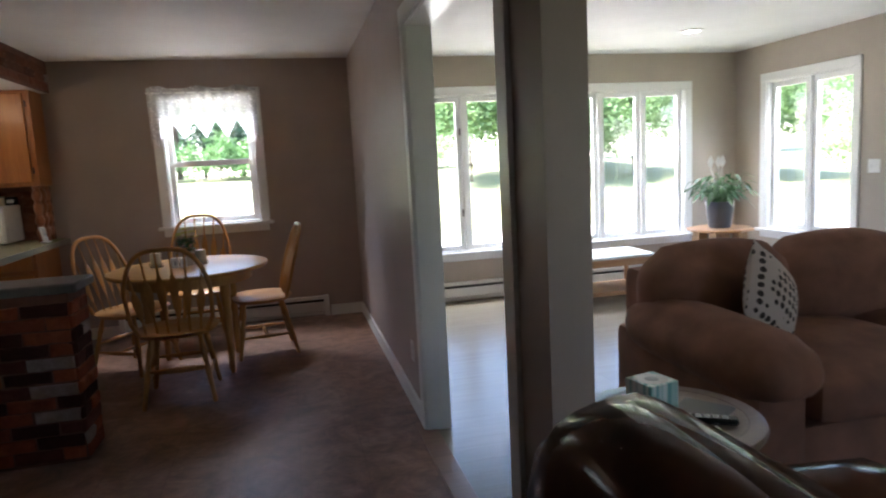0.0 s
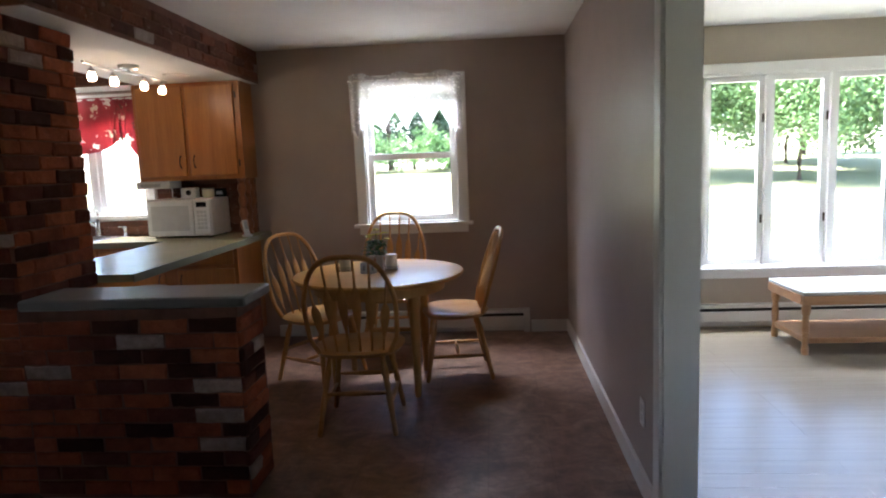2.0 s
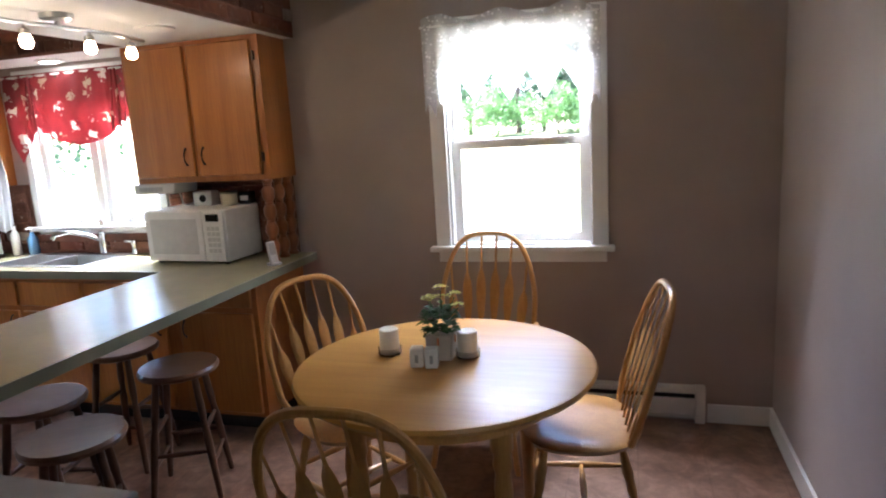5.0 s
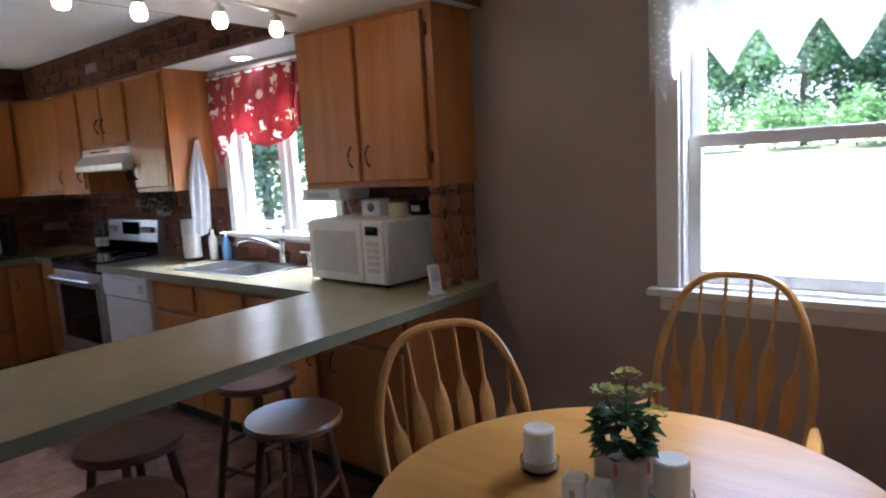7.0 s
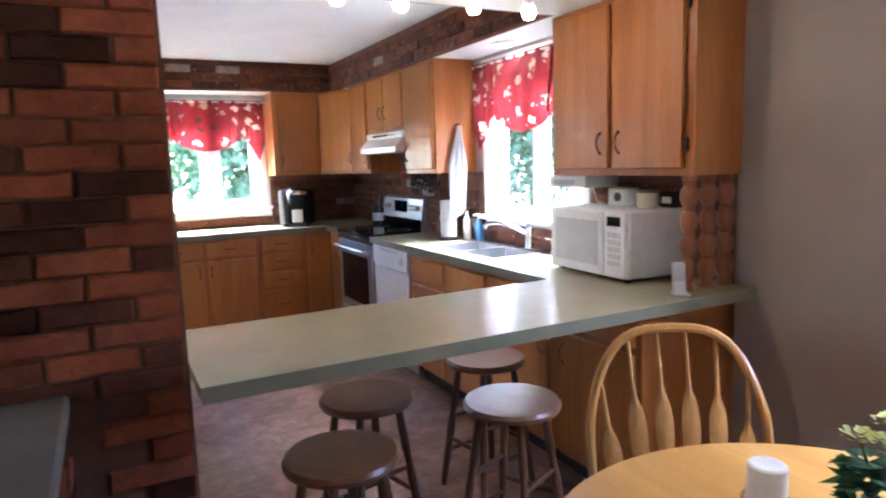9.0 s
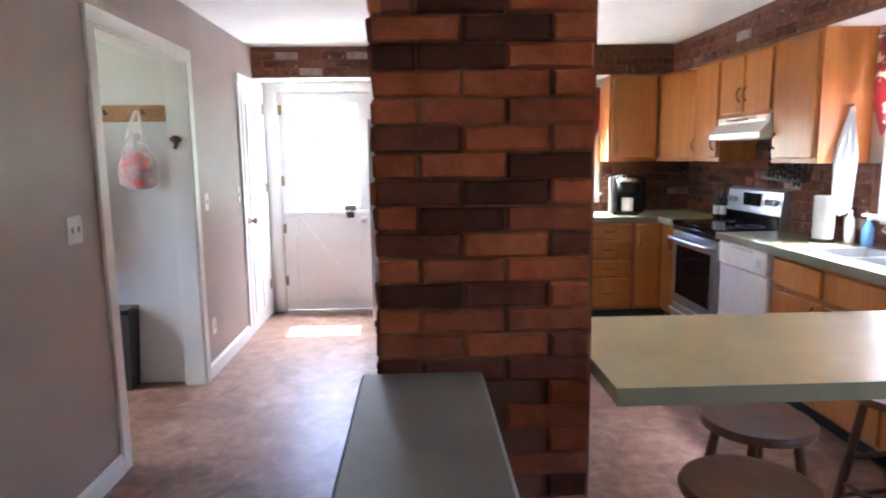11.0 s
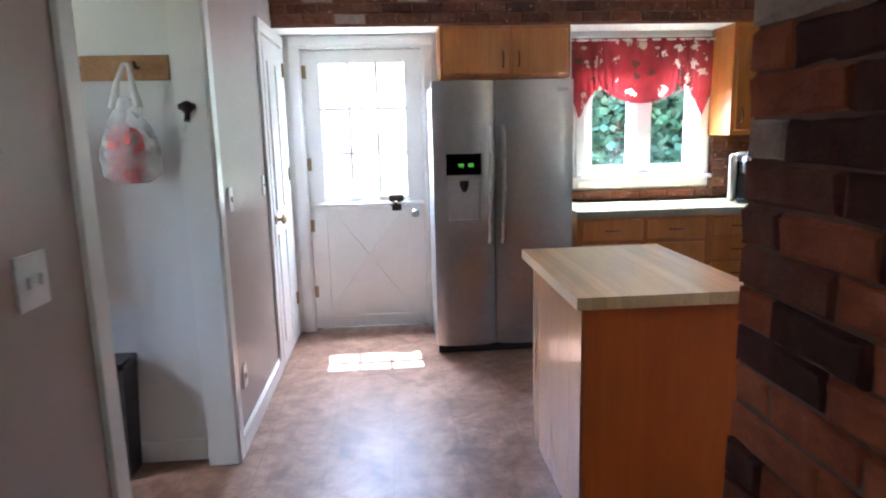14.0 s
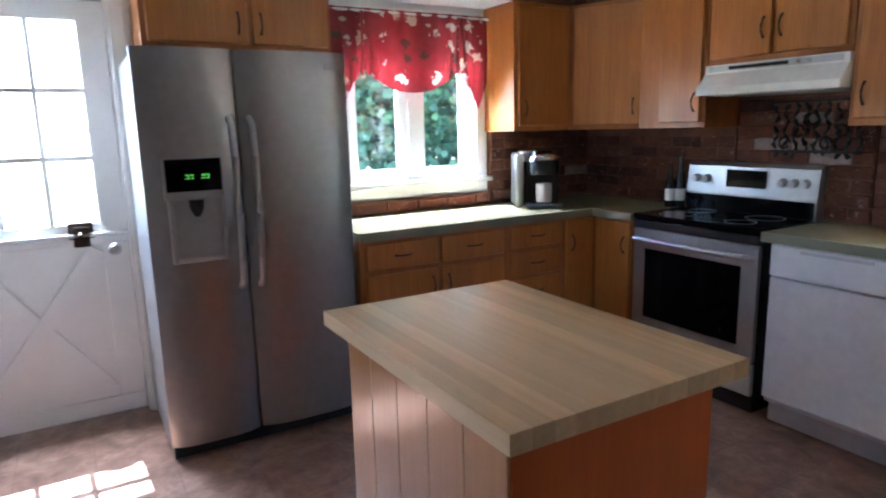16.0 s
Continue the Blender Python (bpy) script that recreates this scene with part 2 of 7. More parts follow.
BRASS = plain("aged_brass", (0.35, 0.26, 0.14), 0.35, 1.0)
WHITE_PLASTIC = plain("white_plastic", (0.75, 0.75, 0.74), 0.32)
GREY_PLASTIC = plain("grey_plastic", (0.34, 0.34, 0.34), 0.4)
LIGHT_GREY = plain("light_grey_plastic", (0.55, 0.55, 0.54), 0.35)
BLACK_PLASTIC = plain("black_plastic", (0.02, 0.02, 0.022), 0.25)
BLACK_GLASS = plain("black_glass", (0.003, 0.003, 0.004), 0.08, 0, 0.0, 0.1)
CERAMIC = plain("white_ceramic", (0.78, 0.76, 0.73), 0.25)
WAX = plain("candle_wax", (0.8, 0.77, 0.7), 0.45)
SOFA_F = paint("brown_microfibre", (0.20, 0.095, 0.058), 0.9, 0.25, 5, 0.25, 'Object')
LEATHER = paint("dark_brown_leather", (0.060, 0.023, 0.013), 0.16, 0.35, 7, 0.0, 'Object', 0.10)
LEAF = plain("leaf_green", (0.045, 0.13, 0.032), 0.45, var=0.4)
LEAF_D = plain("dark_leaf_green", (0.026, 0.075, 0.018), 0.7, spec=0.2, var=0.4)
FLOWER = plain("yellow_green_flower", (0.5, 0.55, 0.12), 0.6, var=0.2)
SOIL = plain("potting_soil", (0.03, 0.02, 0.015), 0.9)
TOWEL = paint("white_towel", (0.62, 0.62, 0.62), 0.95, 0.06, 20, 0.4, 'Object')
DIGIT = emitter("green_display", (0.25, 1.0, 0.1), 0.05)
BULB = emitter("warm_bulb_glass", (1.0, 0.76, 0.48), 3.2)
CANLIGHT = emitter("recessed_bulb", (1.0, 0.95, 0.88), 2.0)


def glass_mat():
    m = bpy.data.materials.new("window_glass")
    m.use_nodes = True
    nt = m.node_tree
    nt.nodes.clear()
    o = nt.nodes.new("ShaderNodeOutputMaterial")
    mx = nt.nodes.new("ShaderNodeMixShader")
    mx.inputs[0].default_value = 0.05
    t = nt.nodes.new("ShaderNodeBsdfTransparent")
    g = nt.nodes.new("ShaderNodeBsdfGlossy")
    g.inputs['Roughness'].default_value = 0.02
    nt.links.new(t.outputs[0], mx.inputs[1])
    nt.links.new(g.outputs[0], mx.inputs[2])
    nt.links.new(mx.outputs[0], o.inputs[0])
    return m


def lace_mat():
    m, nt, b = node_mat("white_lace")
    b.inputs['Base Color'].default_value = (0.85, 0.85, 0.85, 1)
    b.inputs['Roughness'].default_value = 0.9
    tc = nt.nodes.new("ShaderNodeTexCoord")
    v = nt.nodes.new("ShaderNodeTexVoronoi")
    v.inputs['Scale'].default_value = 46
    nt.links.new(tc.outputs['Object'], v.inputs['Vector'])
    n = noise_tex(nt, 16, 3)
    ad = nt.nodes.new("ShaderNodeMath")
    ad.operation = 'ADD'
    nt.links.new(v.outputs['Distance'], ad.inputs[0])
    nt.links.new(n, ad.inputs[1])
    al = ramp(nt, ad.outputs[0], [(0.62, (0.92, 0.92, 0.92)), (0.86, (0.5, 0.5, 0.5))])
    tr = nt.nodes.new("ShaderNodeBsdfTranslucent")
    tr.inputs[0].default_value = (0.9, 0.9, 0.9, 1)
    mx = nt.nodes.new("ShaderNodeMixShader")
    mx.inputs[0].default_value = 0.5
    nt.links.new(b.outputs[0], mx.inputs[1])
    nt.links.new(tr.outputs[0], mx.inputs[2])
    tp = nt.nodes.new("ShaderNodeBsdfTransparent")
    m2 = nt.nodes.new("ShaderNodeMixShader")
    nt.links.new(al, m2.inputs[0])
    nt.links.new(tp.outputs[0], m2.inputs[1])
    nt.links.new(mx.outputs[0], m2.inputs[2])
    nt.links.new(m2.outputs[0], nt.nodes["Material Output"].inputs[0])
    return m


def red_print():
    m, nt, b = node_mat("red_print_cotton")
    tc = nt.nodes.new("ShaderNodeTexCoord")
    v = nt.nodes.new("ShaderNodeTexVoronoi")
    v.inputs['Scale'].default_value = 9.0
    v.inputs['Randomness'].default_value = 0.75
    nt.links.new(tc.outputs['Object'], v.inputs['Vector'])
    n = noise_tex(nt, 34, 2)
    ad = nt.nodes.new("ShaderNodeMath")
    ad.operation = 'MULTIPLY_ADD'
    ad.inputs[1].default_value = 1.15
    nt.links.new(n, ad.inputs[0])
    nt.links.new(v.outputs['Distance'], ad.inputs[2])
    spot = ramp(nt, ad.outputs[0], [(0.0, (1, 1, 1)), (0.83, (0, 0, 0))], 'CONSTANT')
    sc = ramp(nt, v.outputs['Color'], [(0.0, (0.50, 0.42, 0.31)), (0.35, (0.58, 0.54, 0.47)), (0.62, (0.12, 0.07, 0.05))], 'CONSTANT')
    weave = noise_tex(nt, 8, 3)
    red = ramp(nt, weave, [(0.3, (0.26, 0.038, 0.045)), (0.7, (0.33, 0.052, 0.058))])
    nt.links.new(mixc(nt, spot, red, sc), b.inputs['Base Color'])
    b.inputs['Roughness'].default_value = 0.85
    tr = nt.nodes.new("ShaderNodeBsdfTranslucent")
    nt.links.new(mixc(nt, spot, red, sc), tr.inputs[0])
    mx = nt.nodes.new("ShaderNodeMixShader")
    mx.inputs[0].default_value = 0.06
    nt.links.new(b.outputs[0], mx.inputs[1])
    nt.links.new(tr.outputs[0], mx.inputs[2])
    nt.links.new(mx.outputs[0], nt.nodes["Material Output"].inputs[0])
    return m


GLASS, LACE, REDPRINT = glass_mat(), lace_mat(), red_print()


# ---- mesh helpers ----
def bx(bm, x0, y0, z0, x1, y1, z1, bev=0.0):
    """Adds a box between two corners, with rounded edges if bev is given."""
    r = bmesh.ops.create_cube(bm, size=1.0)
    vs = r['verts']
    for v in vs:
        v.co = Vector(((x0 + x1) / 2 + v.co.x * (x1 - x0), (y0 + y1) / 2 + v.co.y * (y1 - y0), (z0 + z1) / 2 + v.co.z * (z1 - z0)))
    if bev:
        es = list({e for v in vs for e in v.link_edges})
        bmesh.ops.bevel(bm, geom=es, offset=bev, segments=1 if bev < 0.01 else 3, profile=0.5, affect='EDGES')
    return bm


def rod(bm, p0, p1, r0, r1=None, seg=10, caps=True):
    """Adds a straight round bar, tapered if r1 is given."""
    r1 = r0 if r1 is None else r1
    p0, p1 = Vector(p0), Vector(p1)
    d = p1 - p0
    m = Matrix.Translation((p0 + p1) / 2) @ d.to_track_quat('Z', 'Y').to_matrix().to_4x4()
    bmesh.ops.create_cone(bm, cap_ends=caps, segments=seg, radius1=r0, radius2=r1, depth=d.length, matrix=m)
    return bm


def lathe(bm, prof, at=(0, 0, 0), seg=24, m=None, caps=True):
    """Adds a turned body from (radius, height) pairs."""
    m = m or Matrix.Translation(at)
    rings = []
    for r, z in prof:
        rings.append([bm.verts.new(m @ Vector((r * math.cos(2 * math.pi * i / seg), r * math.sin(2 * math.pi * i / seg), z))) for i in range(seg)])
    for a, b in zip(rings, rings[1:]):
        for i in range(seg):
            bm.faces.new((a[i], a[(i + 1) % seg], b[(i + 1) % seg], b[i]))
    if caps:
        bm.faces.new(rings[0][::-1])
        bm.faces.new(rings[-1])
    return bm


def turned(bm, p0, p1, prof, seg=12):
    """A turned bar between two points; prof: (radius, share of the length)."""
    p0, p1 = Vector(p0), Vector(p1)
    d = p1 - p0
    m = Matrix.Translation(p0) @ d.to_track_quat('Z', 'Y').to_matrix().to_4x4()
    return lathe(bm, [(r, s * d.length) for r, s in prof], seg=seg, m=m)


def sweep(bm, pts, r, seg=8, flat=1.0):
    """A round bar along a line of points."""
    pts = [Vector(p) for p in pts]
    rings = []
    for i, p in enumerate(pts):
        t = (pts[min(i + 1, len(pts) - 1)] - pts[max(i - 1, 0)]).normalized()
        q = t.to_track_quat('Z', 'Y')
        rr = r[i] if isinstance(r, (list, tuple)) else r
        rings.append([bm.verts.new(p + q @ Vector((rr * math.cos(2 * math.pi * k / seg), rr * flat * math.sin(2 * math.pi * k / seg), 0))) for k in range(seg)])
    for a, b in zip(rings, rings[1:]):
        for k in range(seg):
            bm.faces.new((a[k], a[(k + 1) % seg], b[(k + 1) % seg], b[k]))
    bm.faces.new(rings[0][::-1])
    bm.faces.new(rings[-1])
    return bm


def loft(bm, rings, close=True):
    """Skins equal rings of points."""
    vs = [[bm.verts.new(p) for p in ring] for ring in rings]
    n = len(vs[0])
    for a, b in zip(vs, vs[1:]):
        for k in range(n if close else n - 1):
            bm.faces.new((a[k], a[(k + 1) % n], b[(k + 1) % n], b[k]))
    return vs


def B():
    return bmesh.new()


def mesh_of(name, bm, mat, smooth=False):
    bmesh.ops.recalc_face_normals(bm, faces=bm.faces)
    me = bpy.data.meshes.new(name)
    bm.to_mesh(me)
    bm.free()
    me.materials.append(mat)
    if smooth:
        for p in me.polygons:
            p.use_smooth = True
        me.set_sharp_from_angle(angle=radians(40))
    return me


def part(name, bm, mat, parent=None, label="", smooth=True):
    ob = new(name, mesh_of(name, bm, mat, smooth))
    if parent:
        ob.parent = parent
    if label:
        ob["label"] = label
    return ob


def thing(name, m, label, category, group="", kind=""):
    """An Empty at a thing's base that parents its parts."""
    e = new(name)
    e.empty_display_size = 0.1
    e.matrix_world = m if isinstance(m, Matrix) else pose(*m)
    return tagged(e, label, category, group, kind)


def struct(name, bm, mat, label, category, smooth=False):
    return tagged(part(name, bm, mat, smooth=smooth), label, category, kind="structure")


def soft_box(bm, x0, y0, z0, x1, y1, z1, r, n=3, puff=0.0):
    """A padded cushion with rounded edges and swollen faces."""
    bm2 = bmesh.new()
    bx(bm2, x0, y0, z0, x1, y1, z1)
    bmesh.ops.subdivide_edges(bm2, edges=bm2.edges[:], cuts=6, use_grid_fill=True)
    c = Vector(((x0 + x1) / 2, (y0 + y1) / 2, (z0 + z1) / 2))
    h = Vector(((x1 - x0) / 2, (y1 - y0) / 2, (z1 - z0) / 2))
    for v in bm2.verts:
        d = v.co - c
        q = Vector([max(-h[i] + r, min(h[i] - r, d[i])) for i in range(3)])
        o = d - q
        if o.length > 1e-6:
            o = o.normalized() * r
        u = Vector((d.x / h.x, d.y / h.y, d.z / h.z))
        fx, fy, fz = (1 - u.x ** 2), (1 - u.y ** 2), (1 - u.z ** 2)
        k = puff * Vector((u.x * fy * fz, u.y * fx * fz, u.z * fx * fy))
        w = noise.noise(v.co * 5) * puff * 0.35
        v.co = c + q + o + k + o * w * 4
    me = bpy.data.meshes.new("tmp")
    bm2.to_mesh(me)
    bm2.free()
    bm.from_mesh(me)
    bpy.data.meshes.remove(me)
    return bm


# ---- the shell of the house ----
CZ = 2.40
YW = 5.43     # window wall
XR = 0.97     # wall between dining room and sunroom
XF = -6.13    # far kitchen wall
YH = 1.43     # hall wall
SOF = 2.14    # underside of the soffits


def wall(name, axis, t0, t1, a0, a1, z0, z1, holes, mat, label):
    """A wall of thickness t0..t1 across axis, from a0 to a1, with holes (a0, a1, z0, z1)."""
    ac = sorted({a0, a1, *[h[i] for h in holes for i in (0, 1)]})
    zc = sorted({z0, z1, *[h[i] for h in holes for i in (2, 3)]})
    bm = B()
    for i in range(len(ac) - 1):
        run = []
        for j in range(len(zc) - 1):
            am, zm = (ac[i] + ac[i + 1]) / 2, (zc[j] + zc[j + 1]) / 2
            solid = not any(h[0] < am < h[1] and h[2] < zm < h[3] for h in holes)
            if solid and run and run[-1][1] == zc[j]:
                run[-1][1] = zc[j + 1]
            elif solid:
                run.append([zc[j], zc[j + 1]])
        for lo, hi in run:
            if axis == 'y':
                bx(bm, ac[i], t0, lo, ac[i + 1], t1, hi)
            else:
                bx(bm, t0, ac[i], lo, t1, ac[i + 1], hi)
    return struct(name, bm, mat, label, "wall")


DW = (-0.675, 0.085, 0.95, 2.07)           # dining window opening: x0, x1, z0, z1
SW = (-3.52, -2.56, 1.10, 2.06)          # sink window
KW = (3.60, 4.47, 1.10, 2.04)            # far kitchen window: y0, y1
KD = (1.55, 2.42, 0.0, 2.06)             # kitchen door: y0, y1
BW = (1.57, 4.50, 0.50, 2.03)            # big sunroom window
QW = (3.92, 4.95, 0.55, 2.03)            # sunroom side window: y0, y1
QD = (2.62, 3.47, 0.0, 2.05)             # sunroom door: y0, y1
wall("wall_north", 'y', YW, YW + 0.14, XF - 0.14, XR + 0.05, 0, CZ, [DW, SW], WALL, "taupe painted wall with two windows")
wall("wall_sunroom_north", 'y', YW, YW + 0.14, XR + 0.05, 5.26, 0, CZ, [BW], WALL_SUN, "beige painted sunroom wall with wide window")
wall("wall_sunroom_east", 'x', 5.12, 5.26, -3.2, YW, 0, CZ, [QW, QD], WALL_SUN, "beige painted sunroom wall with window and door")
wall("wall_west", 'x', XF - 0.14, XF, YH, YW, 0, CZ, [KD, KW], WHITE_WALL, "far kitchen wall with door and window")
# The unseen stretch below y -0.55 is added to keep light off the half wall.
wall("wall_partition", 'x', XR, XR + 0.12, -3.2, YW, 0, CZ, [(1.08, 2.47, 0, 2.07), (-0.55, 0.78, 0, 2.07)], WALL, "taupe partition wall with cased opening and square post")
wall("wall_hall", 'y', YH - 0.12, YH, XF - 0.14, -0.95, 0, CZ, [(-4.18, -3.06, 0, 2.05), (-6.04, -5.36, 0, 2.05)], WALL, "taupe hall wall with cased doorway")
wall("wall_hall_end", 'x', -1.07, -0.95, -3.2, YH - 0.12, 0, CZ, [], WALL, "taupe end wall of the hall")
# The opening is an addition out of view, there only to let light in.
wall("wall_south", 'y', -3.32, -3.2, -1.07, 5.26, 0, CZ, [(3.2, 4.8, 0.7, 2.05)], WALL, "taupe back wall with an added unseen opening for light")
wall("wall_mudroom_west", 'x', -4.37, -4.25, -0.6, YH - 0.12, 0, CZ, [], WHITE_WALL, "white mudroom wall with coat rail")
# Invented opening, out of view, for the lamp that brightens the mudroom.
wall("wall_mudroom_south", 'y', -0.72, -0.6, -4.37, -1.07, 0, CZ, [(-3.85, -3.0, 0.95, 2.05)], WHITE_WALL, "white back wall of the mudroom with an added unseen opening for light")
wall("wall_closet", 'y', 0.60, 0.72, XF - 0.14, -4.37, 0, CZ, [], WHITE_WALL, "white closet back wall")
bm = B()
bx(bm, XF - 0.14, -3.32, -0.12, XR + 0.02, YW + 0.14, -0.004)
struct("floor", bm, VINYL, "mottled brown stone-look vinyl floor", "floor")
bm = B()
bx(bm, XR + 0.02, -3.32, -0.12, 5.26, YW + 0.14, -0.012)
sunfloor = struct("floor_sunroom", bm, LAMINATE, "pale wood-look laminate floor of the sunroom", "floor")
bm = B()
bx(bm, XF - 0.14, -3.32, CZ, 5.26, YW + 0.14, CZ + 0.15)
struct("ceiling", bm, CEIL, "flat white painted ceiling", "ceiling")
bm = B()
bx(bm, XF - 0.60, -3.7, CZ + 0.16, 5.7, YW + 0.6, CZ + 0.26)
bx(bm, XF - 0.60, -3.7, CZ + 0.0, XF - 0.57, YW + 0.6, CZ + 0.16)
struct("roof", bm, TRIM, "overhanging roof edge with white fascia", "roof")

# soffits with white undersides; their brick faces come last in the file
bm = B()
bx(bm, -2.42, 2.765, SOF, -1.55, YW, CZ)
soffit_pen = struct("soffit_peninsula", bm, CEIL, "boxed soffit over the peninsula with white underside", "soffit")
bm = B()
bx(bm, XF + 0.30, 5.13, SOF, -2.42, YW, CZ)
soffit_n = struct("soffit_north", bm, CEIL, "boxed soffit over the sink with white underside", "soffit")
bm = B()
bx(bm, XF, YH, SOF, XF + 0.30, YW, CZ)
soffit_w = struct("soffit_west", bm, CEIL, "boxed soffit over the far cabinets with white underside", "soffit")
bm = B()
bx(bm, -2.39, 2.762, 0, -1.73, 3.30, CZ)
column = struct("brick_column", bm, MORTAR, "old red brick column with pale and dark bricks", "column")
bm = B()
bx(bm, -1.73, 2.735, 0, -0.745, 2.972, 0.858)
half_wall = struct("half_wall", bm, MORTAR, "low brick half wall under a slate slab", "half wall")
bm = B()
bx(bm, -1.695, 2.695, 0.860, -0.685, 3.008, 0.906, 0.008)
tagged(part("slate_slab", bm, SLATE), "grey slate slab capping the brick half wall", "slab")


def baseboard(name, x0, y0, x1, y1):
    bm = B()
    bx(bm, x0, y0, 0, x1, y1, 0.085)
    if abs(x1 - x0) > abs(y1 - y0):
        ym = (y0 + y1) / 2
        bx(bm, x0, min(y0, y1) if y0 > 3 else y0, 0.085, x1, y1 if y0 > 3 else ym, 0.098)
    else:
        bx(bm, x0, y0, 0.085, x1, y1, 0.098)
    struct(name, bm, TRIM, "white painted baseboard", "baseboard")


baseboard("baseboard", 0.66, YW - 0.016, XR, YW)
baseboard("baseboard", -1.50, YW - 0.016, -1.22, YW)
baseboard("baseboard", XR - 0.016, 2.58, XR, YW - 0.016)
baseboard("baseboard", -2.98, YH, -0.95, YH + 0.016)
baseboard("baseboard", -5.27, YH, -4.27, YH + 0.016)
baseboard("baseboard", -4.25, -0.6, -4.234, YH - 0.12)
baseboard("baseboard", -0.95, -3.2, -0.934, YH)
baseboard("baseboard", 1.09, 2.58, 1.106, YW)
baseboard("baseboard", 5.104, 3.56, 5.12, 5.37)


def casing(name, axis, face, out, a0, a1, z0, z1, w=0.085, d=0.018, sill=False, label="white painted window casing"):
    """Flat trim boards round an opening, on the wall's face; out: +1 or -1, the way that the trim stands out."""
    t = thing(name, (0, 0, 0), label, "trim", kind="structure")

    def board(p, b0, c0, b1, c1, dd=d):
        f0, f1 = (face, face + out * dd) if out > 0 else (face + out * dd, face)
        bm = B()
        if axis == 'y':
            bx(bm, b0, f0, c0, b1, f1, c1, 0.003)
        else:
            bx(bm, f0, b0, c0, f1, b1, c1, 0.003)
        part(p, bm, TRIM, t)
    board("side_board", a0 - w, z0, a0, z1)
    board("side_board", a1, z0, a1 + w, z1)
    board("head_board", a0 - w, z1, a1 + w, z1 + w, d + 0.003)
    if sill:
        board("sill", a0 - w - 0.03, z0 - 0.028, a1 + w + 0.03, z0, 0.055)
        board("apron", a0 - w + 0.01, z0 - 0.09, a1 + w - 0.01, z0 - 0.03, 0.014)
    return t


def jamb_liner(name, axis, t0, t1, a0, a1, z0, z1, bottom=True, label="white painted jamb lining"):
    bm = B()
    k = 0.012
    rects = [(a0, a0 + k, z0, z1), (a1 - k, a1, z0, z1), (a0 + k, a1 - k, z1 - k, z1)]
    if bottom:
        rects.append((a0 + k, a1 - k, z0, z0 + k))
    for b0, b1, c0, c1 in rects:
        if axis == 'y':
            bx(bm, b0, t0, c0, b1, t1, c1)
        else:
            bx(bm, t0, b0, c0, t1, b1, c1)
    return struct(name, bm, TRIM, label, "trim")


casing("trim_dining_window", 'y', YW, -1, *DW, sill=True)
jamb_liner("jamb_dining_window", 'y', YW, YW + 0.14, *DW)
casing("trim_sink_window", 'y', YW, -1, *SW, w=0.055, sill=True)
jamb_liner("jamb_sink_window", 'y', YW, YW + 0.14, *SW)
casing("trim_kitchen_window", 'x', XF, 1, *KW, w=0.065, sill=True)
jamb_liner("jamb_kitchen_window", 'x', XF - 0.14, XF, *KW)
casing("trim_sunroom_window", 'y', YW, -1, *BW, w=0.08, sill=True)
jamb_liner("jamb_sunroom_window", 'y', YW, YW + 0.14, *BW)
casing("trim_side_window", 'x', 5.12, -1, *QW, w=0.08, sill=True)
jamb_liner("jamb_side_window", 'x', 5.12, 5.26, *QW)
casing("trim_sunroom_door", 'x', 5.12, -1, *QD, w=0.075, label="white painted door casing")
jamb_liner("jamb_sunroom_door", 'x', 5.12, 5.26, *QD, bottom=False)
casing("trim_kitchen_door", 'x', XF, 1, *KD, w=0.07, label="white painted door casing")
jamb_liner("jamb_kitchen_door", 'x', XF - 0.14, XF, *KD, bottom=False)
casing("trim_opening", 'x', XR, -1, 1.08, 2.47, 0, 2.07, w=0.085, label="white painted casing of the sunroom opening")
jamb_liner("jamb_opening", 'x', XR - 0.004, XR + 0.124, 1.08, 2.47, 0, 2.07, bottom=False)
casing("trim_hall_doorway", 'y', YH, 1, -4.18, -3.06, 0, 2.05, w=0.075, label="white painted doorway casing")
jamb_liner("jamb_hall_doorway", 'y', YH - 0.124, YH + 0.004, -4.18, -3.06, 0, 2.05, bottom=False)
casing("trim_closet", 'y', YH, 1, -6.04, -5.36, 0, 2.05, w=0.075, label="white painted closet casing")
bm = B()
bx(bm, XR - 0.05, 1.08, -0.004, XR + 0.05, 2.47, 0.006, 0.002)
struct("threshold", bm, OAKDULL, "thin wooden threshold strip", "threshold")


# ---- windows ----
def sash(parent, axis, f0, f1, a0, a1, z0, z1, w=0.04, name="sash"):
    bm = B()

    def b(p0, p1, q0, q1):
        if axis == 'y':
            bx(bm, p0, f0, q0, p1, f1, q1)
        else:
            bx(bm, f0, p0, q0, f1, p1, q1)
    b(a0, a0 + w, z0, z1)
    b(a1 - w, a1, z0, z1)
    b(a0 + w, a1 - w, z0, z0 + w)
    b(a0 + w, a1 - w, z1 - w, z1)
    s = part(name, bm, TRIM, parent, smooth=False)
    bm = B()
    m = (f0 + f1) / 2
    if axis == 'y':
        bx(bm, a0 + w - 0.004, m - 0.002, z0 + w - 0.004, a1 - w + 0.004, m + 0.002, z1 - w + 0.004)
    else:
        bx(bm, m - 0.002, a0 + w - 0.004, z0 + w - 0.004, m + 0.002, a1 - w + 0.004, z1 - w + 0.004)
    g = part("pane", bm, GLASS, s, smooth=False)
    g.visible_shadow = False
    return s


